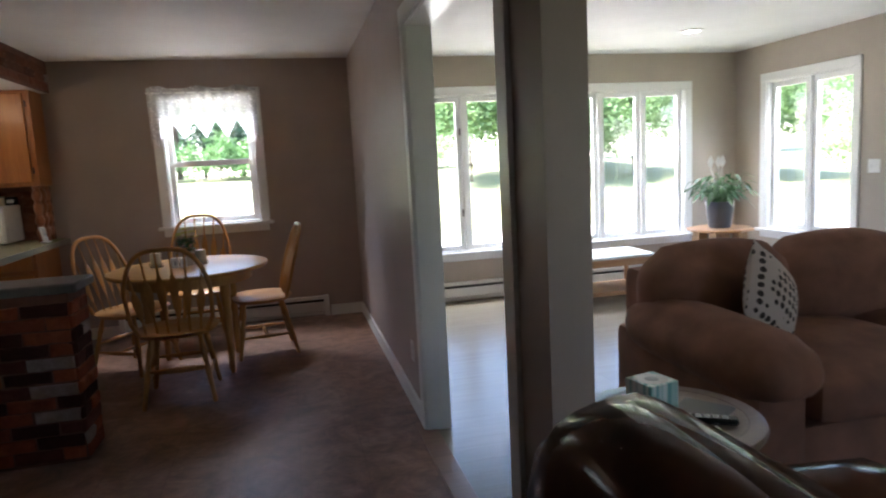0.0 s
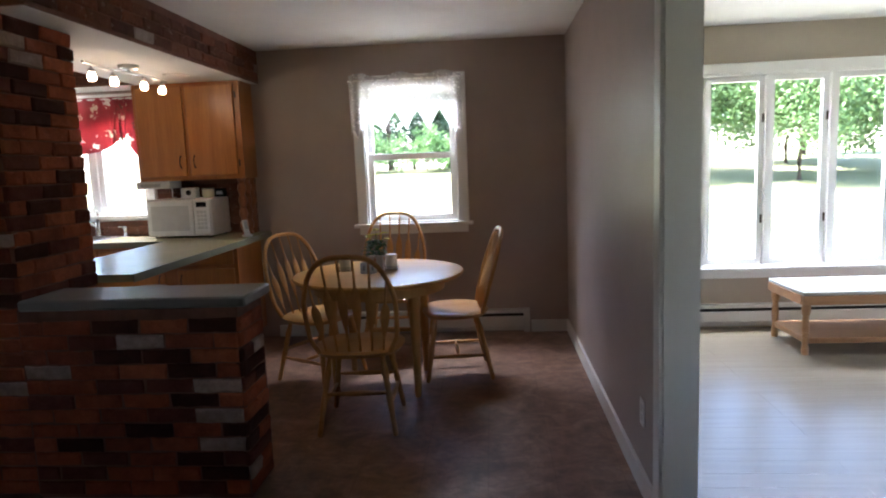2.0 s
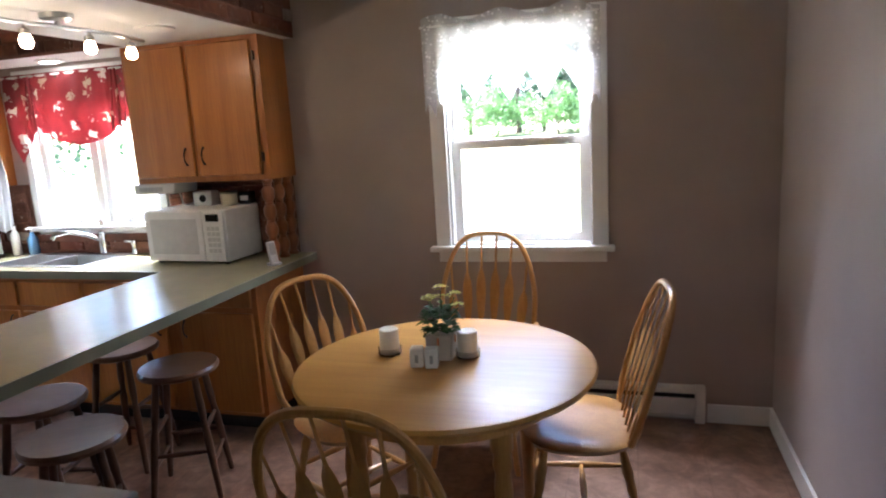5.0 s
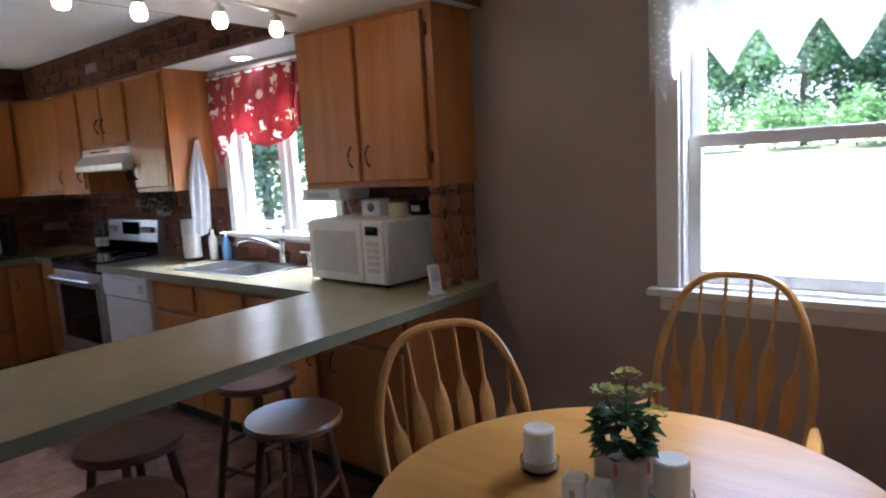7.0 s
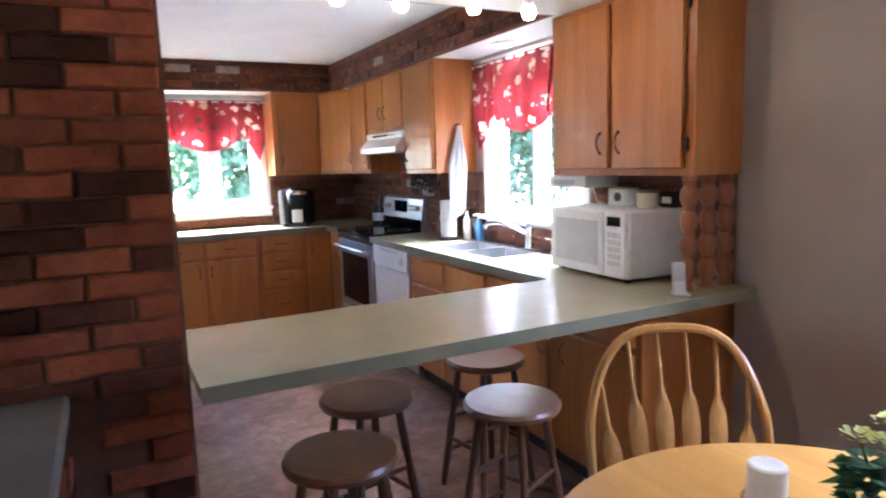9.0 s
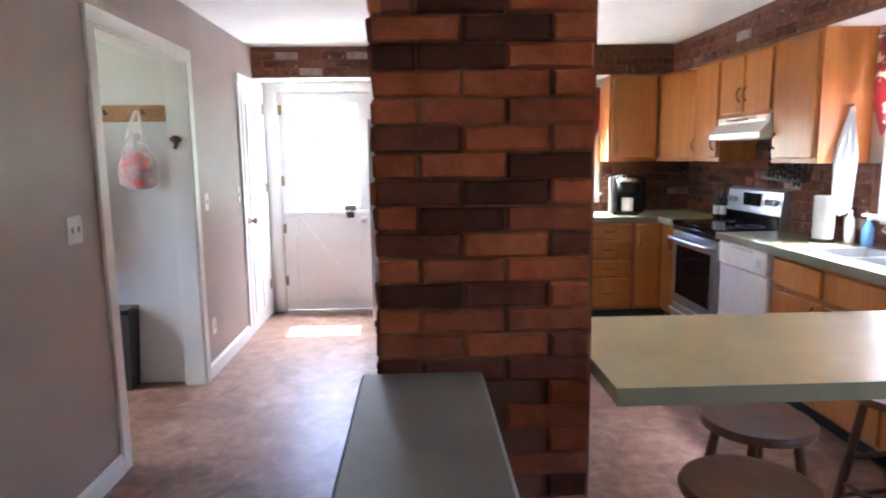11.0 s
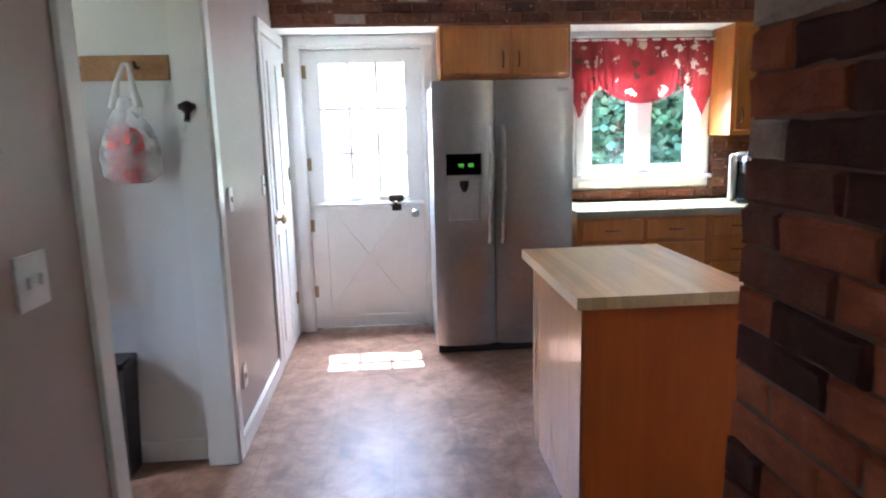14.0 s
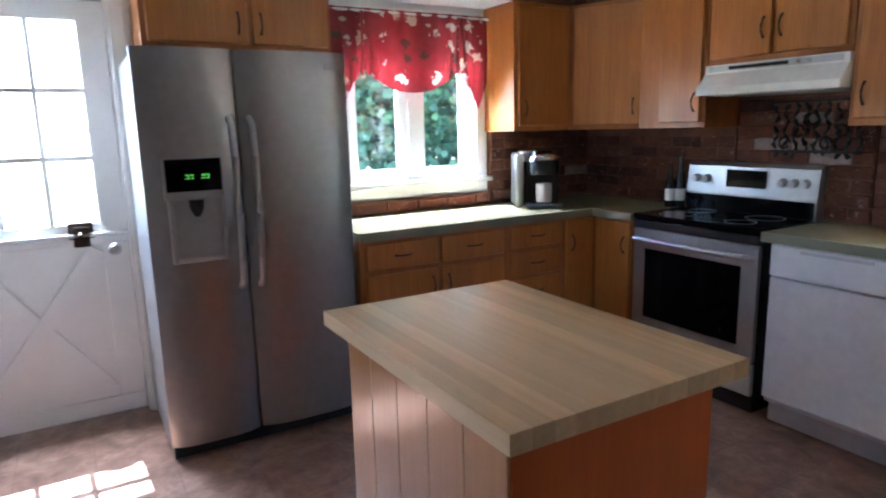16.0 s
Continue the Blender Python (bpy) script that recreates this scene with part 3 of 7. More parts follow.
w1 = thing("window_1", (0, 0, 0), "white double-hung window with plain sashes", "window", kind="structure")
sash(w1, 'y', YW + 0.05, YW + 0.08, -0.66, 0.07, 0.965, 1.52, 0.045, "lower_sash")
sash(w1, 'y', YW + 0.085, YW + 0.115, -0.66, 0.07, 1.48, 2.055, 0.045, "upper_sash")
w2 = thing("window_2", (0, 0, 0), "white double casement window over the sink", "window", kind="structure")
xm = (SW[0] + SW[1]) / 2
sash(w2, 'y', YW + 0.05, YW + 0.09, SW[0] + 0.013, xm - 0.015, SW[2] + 0.013, SW[3] - 0.013, 0.05)
sash(w2, 'y', YW + 0.05, YW + 0.09, xm + 0.015, SW[1] - 0.013, SW[2] + 0.013, SW[3] - 0.013, 0.05)
bm = B()
bx(bm, xm - 0.0145, YW + 0.03, SW[2] + 0.013, xm + 0.0145, YW + 0.1, SW[3] - 0.013)
part("mullion", bm, TRIM, w2, smooth=False)
for cx in (SW[0] + 0.28, SW[1] - 0.28):
    bm = B()
    bx(bm, cx - 0.03, YW + 0.022, SW[2] + 0.0125, cx + 0.03, YW + 0.048, SW[2] + 0.03, 0.004)
    crank = part("crank_housing", bm, GREY_PLASTIC, w2, "grey metal casement crank")
    bm = B()
    sweep(bm, [(cx, YW + 0.03, SW[2] + 0.028), (cx + 0.015, YW + 0.01, SW[2] + 0.042), (cx + 0.05, YW + 0.0, SW[2] + 0.044), (cx + 0.062, YW - 0.002, SW[2] + 0.05)], [0.006, 0.005, 0.005, 0.008], 8)
    part("crank_handle", bm, GREY_PLASTIC, crank)
w3 = thing("window_3", (0, 0, 0), "white double casement window over the far counter", "window", kind="structure")
ym = (KW[0] + KW[1]) / 2
sash(w3, 'x', XF - 0.09, XF - 0.05, KW[0] + 0.013, ym - 0.03, KW[2] + 0.013, KW[3] - 0.013, 0.06)
sash(w3, 'x', XF - 0.09, XF - 0.05, ym + 0.03, KW[1] - 0.013, KW[2] + 0.013, KW[3] - 0.013, 0.06)
bm = B()
bx(bm, XF - 0.1, ym - 0.0295, KW[2] + 0.013, XF - 0.03, ym + 0.0295, KW[3] - 0.013)
part("mullion", bm, TRIM, w3, smooth=False)
w4 = thing("window_4", (0, 0, 0), "wide white window of six tall casement panes", "window", kind="structure")
n4 = 6
st = (BW[1] - BW[0]) / n4
for i in range(n4):
    a, b = BW[0] + i * st, BW[0] + (i + 1) * st
    sash(w4, 'y', YW + 0.05, YW + 0.09, a + (0.013 if i == 0 else 0.016), b - (0.013 if i == n4 - 1 else 0.016), BW[2] + 0.013, BW[3] - 0.013, 0.045)
    if i:
        bm = B()
        bx(bm, a - 0.0155, YW + 0.02, BW[2] + 0.013, a + 0.0155, YW + 0.1, BW[3] - 0.013)
        part("mullion", bm, TRIM, w4, smooth=False)
    for zz in (0.85, 1.65):
        if i in (0, 1, 2):
            bm = B()
            bx(bm, b - 0.035, YW + 0.035, zz, b - 0.022, YW + 0.052, zz + 0.07, 0.003)
            part("sash_lock", bm, IRON, w4)
w5 = thing("window_5", (0, 0, 0), "white double casement window in the sunroom side wall", "window", kind="structure")
ym = (QW[0] + QW[1]) / 2
sash(w5, 'x', 5.17, 5.21, QW[0] + 0.013, ym - 0.02, QW[2] + 0.013, QW[3] - 0.013, 0.05)
sash(w5, 'x', 5.17, 5.21, ym + 0.02, QW[1] - 0.013, QW[2] + 0.013, QW[3] - 0.013, 0.05)
bm = B()
bx(bm, 5.14, ym - 0.0195, QW[2] + 0.013, 5.22, ym + 0.0195, QW[3] - 0.013)
part("mullion", bm, TRIM, w5, smooth=False)
for zz in (0.9, 1.6):
    bm = B()
    bx(bm, 5.15, ym + 0.025, zz, 5.172, ym + 0.04, zz + 0.08, 0.003)
    part("sash_lock", bm, IRON, w5)

# ---- doors ----
d1 = thing("door_1", (XF - 0.05, 1.565, 0), "white dutch door with nine-pane window and crossbuck panel", "door", kind="structure")
DWD = 0.84
bm = B()
bx(bm, -0.045, 0, 0.945, 0, 0.12, 2.04)
bx(bm, -0.045, DWD - 0.12, 0.945, 0, DWD, 2.04)
bx(bm, -0.045, 0.12, 0.945, 0, DWD - 0.12, 1.00)
bx(bm, -0.045, 0.12, 1.95, 0, DWD - 0.12, 2.04)
part("upper_leaf", bm, TRIM, d1, smooth=False)
gx0, gx1, gz0, gz1 = 0.12, DWD - 0.12, 1.00, 1.95
for i in range(1, 3):
    y = gx0 + (gx1 - gx0) * i / 3
    bm = B()
    bx(bm, -0.035, y - 0.011, gz0, -0.006, y + 0.011, gz1)
    part("muntin", bm, TRIM, d1, smooth=False)
for j in range(1, 3):
    z = gz0 + (gz1 - gz0) * j / 3
    for i in range(3):
        y0 = gx0 + (gx1 - gx0) * i / 3 + (0.011 if i else 0)
        y1 = gx0 + (gx1 - gx0) * (i + 1) / 3 - (0.011 if i < 2 else 0)
        bm = B()
        bx(bm, -0.035, y0, z - 0.011, -0.006, y1, z + 0.011)
        part("muntin", bm, TRIM, d1, smooth=False)
bm = B()
bx(bm, -0.023, gx0 - 0.004, gz0 - 0.004, -0.019, gx1 + 0.004, gz1 + 0.004)
part("pane", bm, GLASS, d1, smooth=False).visible_shadow = False
bm = B()
bx(bm, -0.045, 0, 0.01, 0, DWD, 0.935)
leaf = part("lower_leaf", bm, TRIM, d1, smooth=False)
for b in ((0.0, 0.12, 0.10, 0.90), (DWD - 0.12, DWD, 0.10, 0.90), (0.0, DWD, 0.012, 0.10), (0.0, DWD, 0.90, 0.934)):
    bm = B()
    bx(bm, 0.0, b[0], b[2], 0.012, b[1], b[3], 0.003)
    part("rail", bm, TRIM, leaf)
for sgn in (1, -1):
    bm = B()
    p0 = Vector((0.004, DWD / 2, 0.50))
    ang = math.atan2(0.78, 0.58) * sgn
    r = bmesh.ops.create_cube(bm, size=1.0)
    mm = Matrix.Translation(p0) @ Matrix.Rotation(ang, 4, 'X') @ Matrix.Diagonal((0.030 if sgn > 0 else 0.026, 0.93, 0.075, 1))
    bmesh.ops.transform(bm, matrix=mm, verts=bm.verts)
    part("cross_brace", bm, TRIM, leaf, smooth=False)
bm = B()
bx(bm, -0.0, 0.0, 0.936, 0.03, DWD, 0.958, 0.004)
part("ledge", bm, TRIM, d1)
for z in (0.25, 0.75, 1.2, 1.85):
    bm = B()
    bx(bm, 0.0, -0.006, z, 0.014, 0.028, z + 0.09, 0.003)
    part("hinge", bm, BRASS, d1)
for b in ((-0.0135, 0.025, 0.02, 2.02), (DWD - 0.025, DWD + 0.0135, 0.02, 2.02), (-0.0135, DWD + 0.0135, 2.02, 2.065), (-0.0135, DWD + 0.0135, 0.001, 0.02)):
    bm = B()
    bx(bm, -0.075, b[0], b[2], -0.0465, b[1], b[3])
    part("door_stop", bm, TRIM, d1, smooth=False)
bm = B()
turned(bm, (0.002, DWD - 0.07, 0.87), (0.07, DWD - 0.07, 0.87), [(0.03, 0), (0.03, 0.12), (0.011, 0.2), (0.011, 0.5), (0.027, 0.62), (0.03, 0.8), (0.02, 1)], 16)
part("door_knob", bm, STEEL, d1, "round satin metal knob")
bm = B()
bx(bm, 0.002, DWD - 0.26, 0.93, 0.02, DWD - 0.15, 1.01, 0.004)
bx(bm, 0.02, DWD - 0.24, 0.89, 0.03, DWD - 0.17, 0.99, 0.004)
rod(bm, (0.03, DWD - 0.21, 0.96), (0.07, DWD - 0.21, 0.95), 0.009)
part("latch", bm, IRON, d1, "dark metal dutch door latch")

d2 = thing("door_2", (-5.36, YH - 0.03, 0, 0, 0, 180.0), "white closet door standing closed beside the corner", "door", kind="structure")
bm = B()
bx(bm, 0.012, -0.05, 0.01, 0.668, -0.012, 2.035, 0.002)
leaf = part("leaf", bm, TRIM, d2)
for z0, z1 in ((0.15, 0.85), (1.0, 1.9)):
    for x0, x1 in ((0.10, 0.31), (0.37, 0.58)):
        bm = B()
        bx(bm, x0, -0.058, z0, x1, -0.05, z1, 0.004)
        part("panel", bm, TRIM, leaf)
bm = B()
turned(bm, (0.05, -0.05, 0.95), (0.05, -0.115, 0.95), [(0.03, 0), (0.03, 0.1), (0.011, 0.2), (0.011, 0.5), (0.027, 0.62), (0.03, 0.8), (0.02, 1)], 16)
part("door_knob", bm, BRASS, d2, "round aged brass knob")
for z in (0.25, 1.15, 1.85):
    bm = B()
    bx(bm, 0.645, -0.062, z, 0.672, -0.05, z + 0.09, 0.003)
    part("hinge", bm, BRASS, d2)

d3 = thing("door_3", (5.16, 2.635, 0), "white sunroom door with a grid of glass panes", "door", kind="structure")
bm = B()
bx(bm, 0, 0, 0.01, 0.045, 0.12, 2.03)
bx(bm, 0, 0.70, 0.01, 0.045, 0.82, 2.03)
bx(bm, 0, 0.12, 0.01, 0.045, 0.70, 0.25)
bx(bm, 0, 0.12, 1.90, 0.045, 0.70, 2.03)
part("leaf", bm, TRIM, d3, smooth=False)
for i in (1, 2):
    bm = B()
    y = 0.12 + 0.58 * i / 3
    bx(bm, 0.008, y - 0.01, 0.25, 0.036, y + 0.01, 1.90)
    part("muntin", bm, TRIM, d3, smooth=False)
for j in range(1, 5):
    z = 0.25 + 1.65 * j / 5
    for i in range(3):
        bm = B()
        bx(bm, 0.008, 0.12 + 0.58 * i / 3 + (0.01 if i else 0), z - 0.01, 0.036, 0.12 + 0.58 * (i + 1) / 3 - (0.01 if i < 2 else 0), z + 0.01)
        part("muntin", bm, TRIM, d3, smooth=False)
bm = B()
bx(bm, 0.02, 0.116, 0.246, 0.024, 0.704, 1.904)
part("pane", bm, GLASS, d3, smooth=False).visible_shadow = False
bm = B()
turned(bm, (0.0, 0.755, 0.93), (-0.065, 0.755, 0.93), [(0.028, 0), (0.028, 0.1), (0.011, 0.2), (0.011, 0.5), (0.025, 0.62), (0.028, 0.8), (0.018, 1)], 16)
part("door_knob", bm, BRASS, d3, "round aged brass knob")


# ---- kitchen ----
def handle(parent, p, axis='z', out=(0, -1, 0), L=0.095, mat=None):
    """A small arched bronze pull."""
    bm = B()
    o = Vector(out)
    a = {'x': Vector((1, 0, 0)), 'y': Vector((0, 1, 0)), 'z': Vector((0, 0, 1))}[axis]
    pts = []
    for i in range(9):
        s = i / 8
        pts.append(Vector(p) + a * (s - 0.5) * L + o * (0.004 + 0.024 * math.sin(math.pi * s) ** 0.7))
    sweep(bm, pts, [0.0065, 0.0045, 0.004, 0.0045, 0.005, 0.0045, 0.004, 0.0045, 0.0065], 8)
    part("handle", bm, mat or IRON, parent, "dark bronze handle")


def front(parent, face, a0, a1, z0, z1, axis, out, pull=None, name="door"):
    """A slab door or drawer front laid on a cabinet face. axis: 'x' if it runs along x."""
    bm = B()
    d = 0.021
    f0, f1 = sorted((face, face + out * d))
    if axis == 'x':
        bx(bm, a0, f0, z0, a1, f1, z1, 0.006)
    else:
        bx(bm, f0, a0, z0, f1, a1, z1, 0.006)
    ob = part(name, bm, CAB, parent)
    if pull:
        pa, pz, pax = pull
        if axis == 'x':
            handle(ob, (pa, face + out * d, pz), 'x' if pax == 'h' else 'z', (0, out, 0))
        else:
            handle(ob, (face + out * d, pa, pz), 'y' if pax == 'h' else 'z', (out, 0, 0))
    return ob


def hinge(parent, p):
    bm = B()
    bx(bm, p[0] - 0.006, p[1] - 0.006, p[2] - 0.025, p[0] + 0.006, p[1] + 0.006, p[2] + 0.025, 0.002)
    part("hinge", bm, IRON, parent)


# cabinet over the peninsula end
c = thing("wall_cabinet", (0, 0, 0), "honey wood wall cabinet with two slab doors", "cabinet", "kitchen wall cabinets")
bm = B()
bx(bm, -2.475, 5.155, 1.375, -1.60, YW, SOF, 0.002)
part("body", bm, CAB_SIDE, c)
front(c, 5.155, -2.445, -2.06, 1.405, 2.115, 'x', -1, (-2.105, 1.52, 'v'))
front(c, 5.155, -2.035, -1.645, 1.405, 2.115, 'x', -1, (-1.99, 1.52, 'v'))
for z in (1.5, 2.03):
    hinge(c, (-1.632, 5.147, z))
# cabinet between hood and sink window
c = thing("wall_cabinet", (0, 0, 0), "honey wood wall cabinet beside the sink window", "cabinet", "kitchen wall cabinets")
bm = B()
bx(bm, -4.175, 5.12, 1.385, -3.70, YW, SOF, 0.002)
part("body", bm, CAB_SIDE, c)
front(c, 5.12, -4.15, -3.725, 1.415, 2.115, 'x', -1, (-4.11, 1.52, 'v'))
# above the hood
c = thing("wall_cabinet", (0, 0, 0), "short honey wood cabinet above the range hood", "cabinet", "kitchen wall cabinets")
bm = B()
bx(bm, -4.90, 5.12, 1.70, -4.18, YW, SOF, 0.002)
part("body", bm, CAB_SIDE, c)
front(c, 5.12, -4.88, -4.55, 1.725, 2.115, 'x', -1, (-4.585, 1.85, 'v'))
front(c, 5.12, -4.53, -4.20, 1.725, 2.115, 'x', -1, (-4.495, 1.85, 'v'))
# narrow one
c = thing("wall_cabinet", (0, 0, 0), "narrow honey wood wall cabinet beside the hood", "cabinet", "kitchen wall cabinets")
bm = B()
bx(bm, -5.36, 5.12, 1.385, -4.905, YW, SOF, 0.002)
part("body", bm, CAB_SIDE, c)
front(c, 5.12, -5.20, -4.925, 1.415, 2.115, 'x', -1, (-4.96, 1.52, 'v'))
# diagonal corner cabinet
c = thing("corner_cabinet", (0, 0, 0), "diagonal honey wood corner wall cabinet", "cabinet", "kitchen wall cabinets")
bm = B()
pl = [(-5.81, 4.985), (-5.375, 5.20), (-5.375, YW), (XF, YW), (XF, 4.985)]
lo = [bm.verts.new((x, y, 1.385)) for x, y in pl]
hi = [bm.verts.new((x, y, SOF)) for x, y in pl]
bm.faces.new(lo[::-1])
bm.faces.new(hi)
for i in range(5):
    bm.faces.new((lo[i], lo[(i + 1) % 5], hi[(i + 1) % 5], hi[i]))
part("body", bm, CAB_SIDE, c, smooth=False)
ang = math.degrees(math.atan2(0.215, 0.435))
bm = B()
bx(bm, 0.03, -0.018, 0.03, 0.455, 0.0, 0.73, 0.004)
dd = part("door", bm, CAB, c)
dd.matrix_basis = pose(-5.81, 4.985, 1.385, 0, 0, ang)
handle(dd, (0.41, -0.018, 0.135), 'z', (0, -1, 0))
# far wall cabinet right of the window
c = thing("wall_cabinet", (0, 0, 0), "honey wood wall cabinet beside the far window", "cabinet", "kitchen wall cabinets")
bm = B()
bx(bm, XF, 4.545, 1.385, -5.815, 4.98, SOF, 0.002)
part("body", bm, CAB, c)
front(c, -5.815, 4.57, 4.965, 1.415, 2.115, 'y', 1, (4.61, 1.52, 'v'))
# over the fridge
c = thing("wall_cabinet", (0, 0, 0), "short honey wood cabinet above the refrigerator", "cabinet", "kitchen wall cabinets")
bm = B()
bx(bm, XF, 2.52, 1.80, -5.815, 3.40, SOF, 0.002)
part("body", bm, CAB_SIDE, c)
front(c, -5.815, 2.545, 2.985, 1.825, 2.115, 'y', 1, (2.94, 1.92, 'v'))
front(c, -5.815, 3.005, 3.38, 1.825, 2.115, 'y', 1, (3.045, 1.92, 'v'))

# base cabinets under the far counter
c = thing("base_cabinet", (0, 0, 0), "honey wood base cabinet with two drawers over two doors", "cabinet", "kitchen base cabinets")
bm = B()
bx(bm, XF, 3.38, 0.10, -5.535, 4.285, 0.875, 0.002)
part("body", bm, CAB_SIDE, c)
bm = B()
bx(bm, XF, 3.38, 0.0, -5.60, 4.285, 0.10)
part("toe_kick", bm, RECESS_SHADE, c, smooth=False)
for a0, a1, hp in ((3.41, 3.82, 3.785), (3.845, 4.255, 3.88)):
    front(c, -5.535, a0, a1, 0.715, 0.855, 'y', 1, ((a0 + a1) / 2, 0.785, 'h'), "drawer")
    front(c, -5.535, a0, a1, 0.125, 0.69, 'y', 1, (hp, 0.60, 'v'))
c = thing("base_cabinet", (0, 0, 0), "honey wood drawer base with four drawers", "cabinet", "kitchen base cabinets")
bm = B()
bx(bm, XF, 4.287, 0.10, -5.535, 4.69, 0.875, 0.002)
part("body", bm, CAB_SIDE, c)
bm = B()
bx(bm, XF, 4.287, 0.0, -5.60, 4.69, 0.10)
part("toe_kick", bm, RECESS_SHADE, c, smooth=False)
for z0, z1 in ((0.73, 0.855), (0.56, 0.71), (0.40, 0.54), (0.125, 0.38)):
    front(c, -5.535, 4.305, 4.67, z0, z1, 'y', 1, (4.487, (z0 + z1) / 2, 'h'), "drawer")
c = thing("corner_base_cabinet", (0, 0, 0), "honey wood corner base cabinet with folding doors", "cabinet", "kitchen base cabinets")
bm = B()
bx(bm, XF, 4.692, 0.10, -5.535, YW, 0.875, 0.002)
bx(bm, -5.535, 4.955, 0.10, -5.21, YW, 0.875, 0.002)
part("body", bm, CAB_SIDE, c)
bm = B()
bx(bm, XF, 4.692, 0.0, -5.60, YW, 0.10)
bx(bm, -5.60, 5.02, 0.0, -5.21, YW, 0.10)
part("toe_kick", bm, RECESS_SHADE, c, smooth=False)
front(c, -5.535, 4.71, 4.93, 0.125, 0.855, 'y', 1, (4.75, 0.72, 'v'))
front(c, 4.955, -5.51, -5.23, 0.125, 0.855, 'x', -1, (-5.27, 0.72, 'v'))
# sink base
c = thing("base_cabinet", (0, 0, 0), "honey wood sink base with false drawers over doors", "cabinet", "kitchen base cabinets")
bm = B()
bx(bm, -3.715, 4.915, 0.10, -2.13, YW, 0.62, 0.002)
bx(bm, -3.715, 4.915, 0.62, -2.13, 4.95, 0.875, 0.002)
part("body", bm, CAB_SIDE, c)
bm = B()
bx(bm, -3.715, 4.98, 0.0, -2.13, YW, 0.10)
part("toe_kick", bm, RECESS_SHADE, c, smooth=False)
for a0, a1 in ((-3.69, -3.24), (-3.21, -2.76), (-2.73, -2.20)):
    front(c, 4.915, a0, a1, 0.70, 0.85, 'x', -1, None, "drawer")
    front(c, 4.915, a0, a1, 0.125, 0.67, 'x', -1, (a1 - 0.04, 0.60, 'v'))
# peninsula base, closed towards the dining room
c = thing("base_cabinet", (0, 0, 0), "dark honey wood peninsula base with door and drawer", "cabinet", "kitchen base cabinets")
bm = B()
bx(bm, -2.125, 4.905, 0.10, -1.615, YW, 0.875, 0.002)
part("body", bm, CAB_SIDE, c)
bm = B()
bx(bm, -2.125, 4.97, 0.0, -1.66, YW, 0.10)
part("toe_kick", bm, RECESS_SHADE, c, smooth=False)
front(c, 4.905, -2.10, -1.64, 0.72, 0.85, 'x', -1, (-1.87, 0.785, 'h'), "drawer")
front(c, 4.905, -2.10, -1.64, 0.125, 0.69, 'x', -1, (-2.06, 0.60, 'v'))


def counter(name, polys, label):
    t = thing(name, (0, 0, 0), label, "counter")
    bm = B()
    xs = sorted({v for q in polys for v in (q[0], q[2])})
    ys = sorted({v for q in polys for v in (q[1], q[3])})
    full = {(i, j) for i in range(len(xs) - 1) for j in range(len(ys) - 1) if any(q[0] <= xs[i] and xs[i + 1] <= q[2] and q[1] <= ys[j] and ys[j + 1] <= q[3] for q in polys)}
    pts = {}

    def at(i, j, z):
        if (i, j, z) not in pts:
            pts[(i, j, z)] = bm.verts.new((xs[i], ys[j], z))
        return pts[(i, j, z)]
    lo, hi = 0.876, 0.916
    for i, j in full:
        bm.faces.new([at(i, j, hi), at(i + 1, j, hi), at(i + 1, j + 1, hi), at(i, j + 1, hi)])
        bm.faces.new([at(i, j, lo), at(i, j + 1, lo), at(i + 1, j + 1, lo), at(i + 1, j, lo)])
        for (di, dj), (a, b) in (((-1, 0), ((i, j + 1), (i, j))), ((1, 0), ((i + 1, j), (i + 1, j + 1))), ((0, -1), ((i, j), (i + 1, j))), ((0, 1), ((i + 1, j + 1), (i, j + 1)))):
            if (i + di, j + dj) not in full:
                bm.faces.new([at(*a, lo), at(*b, lo), at(*b, hi), at(*a, hi)])
    part("worktop", bm, LAMINATE_TOP, t, smooth=False)
    return t


kf = counter("counter_far", [(XF, 3.37, -5.505, 4.90), (XF, 4.90, -5.505, YW), (-5.505, 4.90, -5.185, YW)], "green-grey laminate counter in the far corner")
bm = B()
bx(bm, -5.505, 3.37, 0.872, -5.499, 4.894, 0.9165)
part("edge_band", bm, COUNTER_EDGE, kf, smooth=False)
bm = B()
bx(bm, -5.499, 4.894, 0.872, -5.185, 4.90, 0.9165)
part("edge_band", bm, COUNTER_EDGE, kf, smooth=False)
SX0, SX1, SY0, SY1 = -3.54, -2.83, 5.00, 5.36
k = counter("counter_peninsula", [(-4.385, 4.885, SX0, YW), (SX0, 4.885, SX1, SY0), (SX0, SY1, SX1, YW), (SX1, 4.885, -2.17, YW), (-2.17, 3.304, -1.52, YW)], "green-grey laminate worktop with breakfast peninsula")
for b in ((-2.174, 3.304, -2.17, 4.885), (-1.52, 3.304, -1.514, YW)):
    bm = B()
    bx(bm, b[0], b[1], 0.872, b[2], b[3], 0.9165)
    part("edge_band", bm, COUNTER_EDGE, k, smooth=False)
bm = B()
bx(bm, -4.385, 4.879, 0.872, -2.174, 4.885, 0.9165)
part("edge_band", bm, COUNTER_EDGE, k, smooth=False)

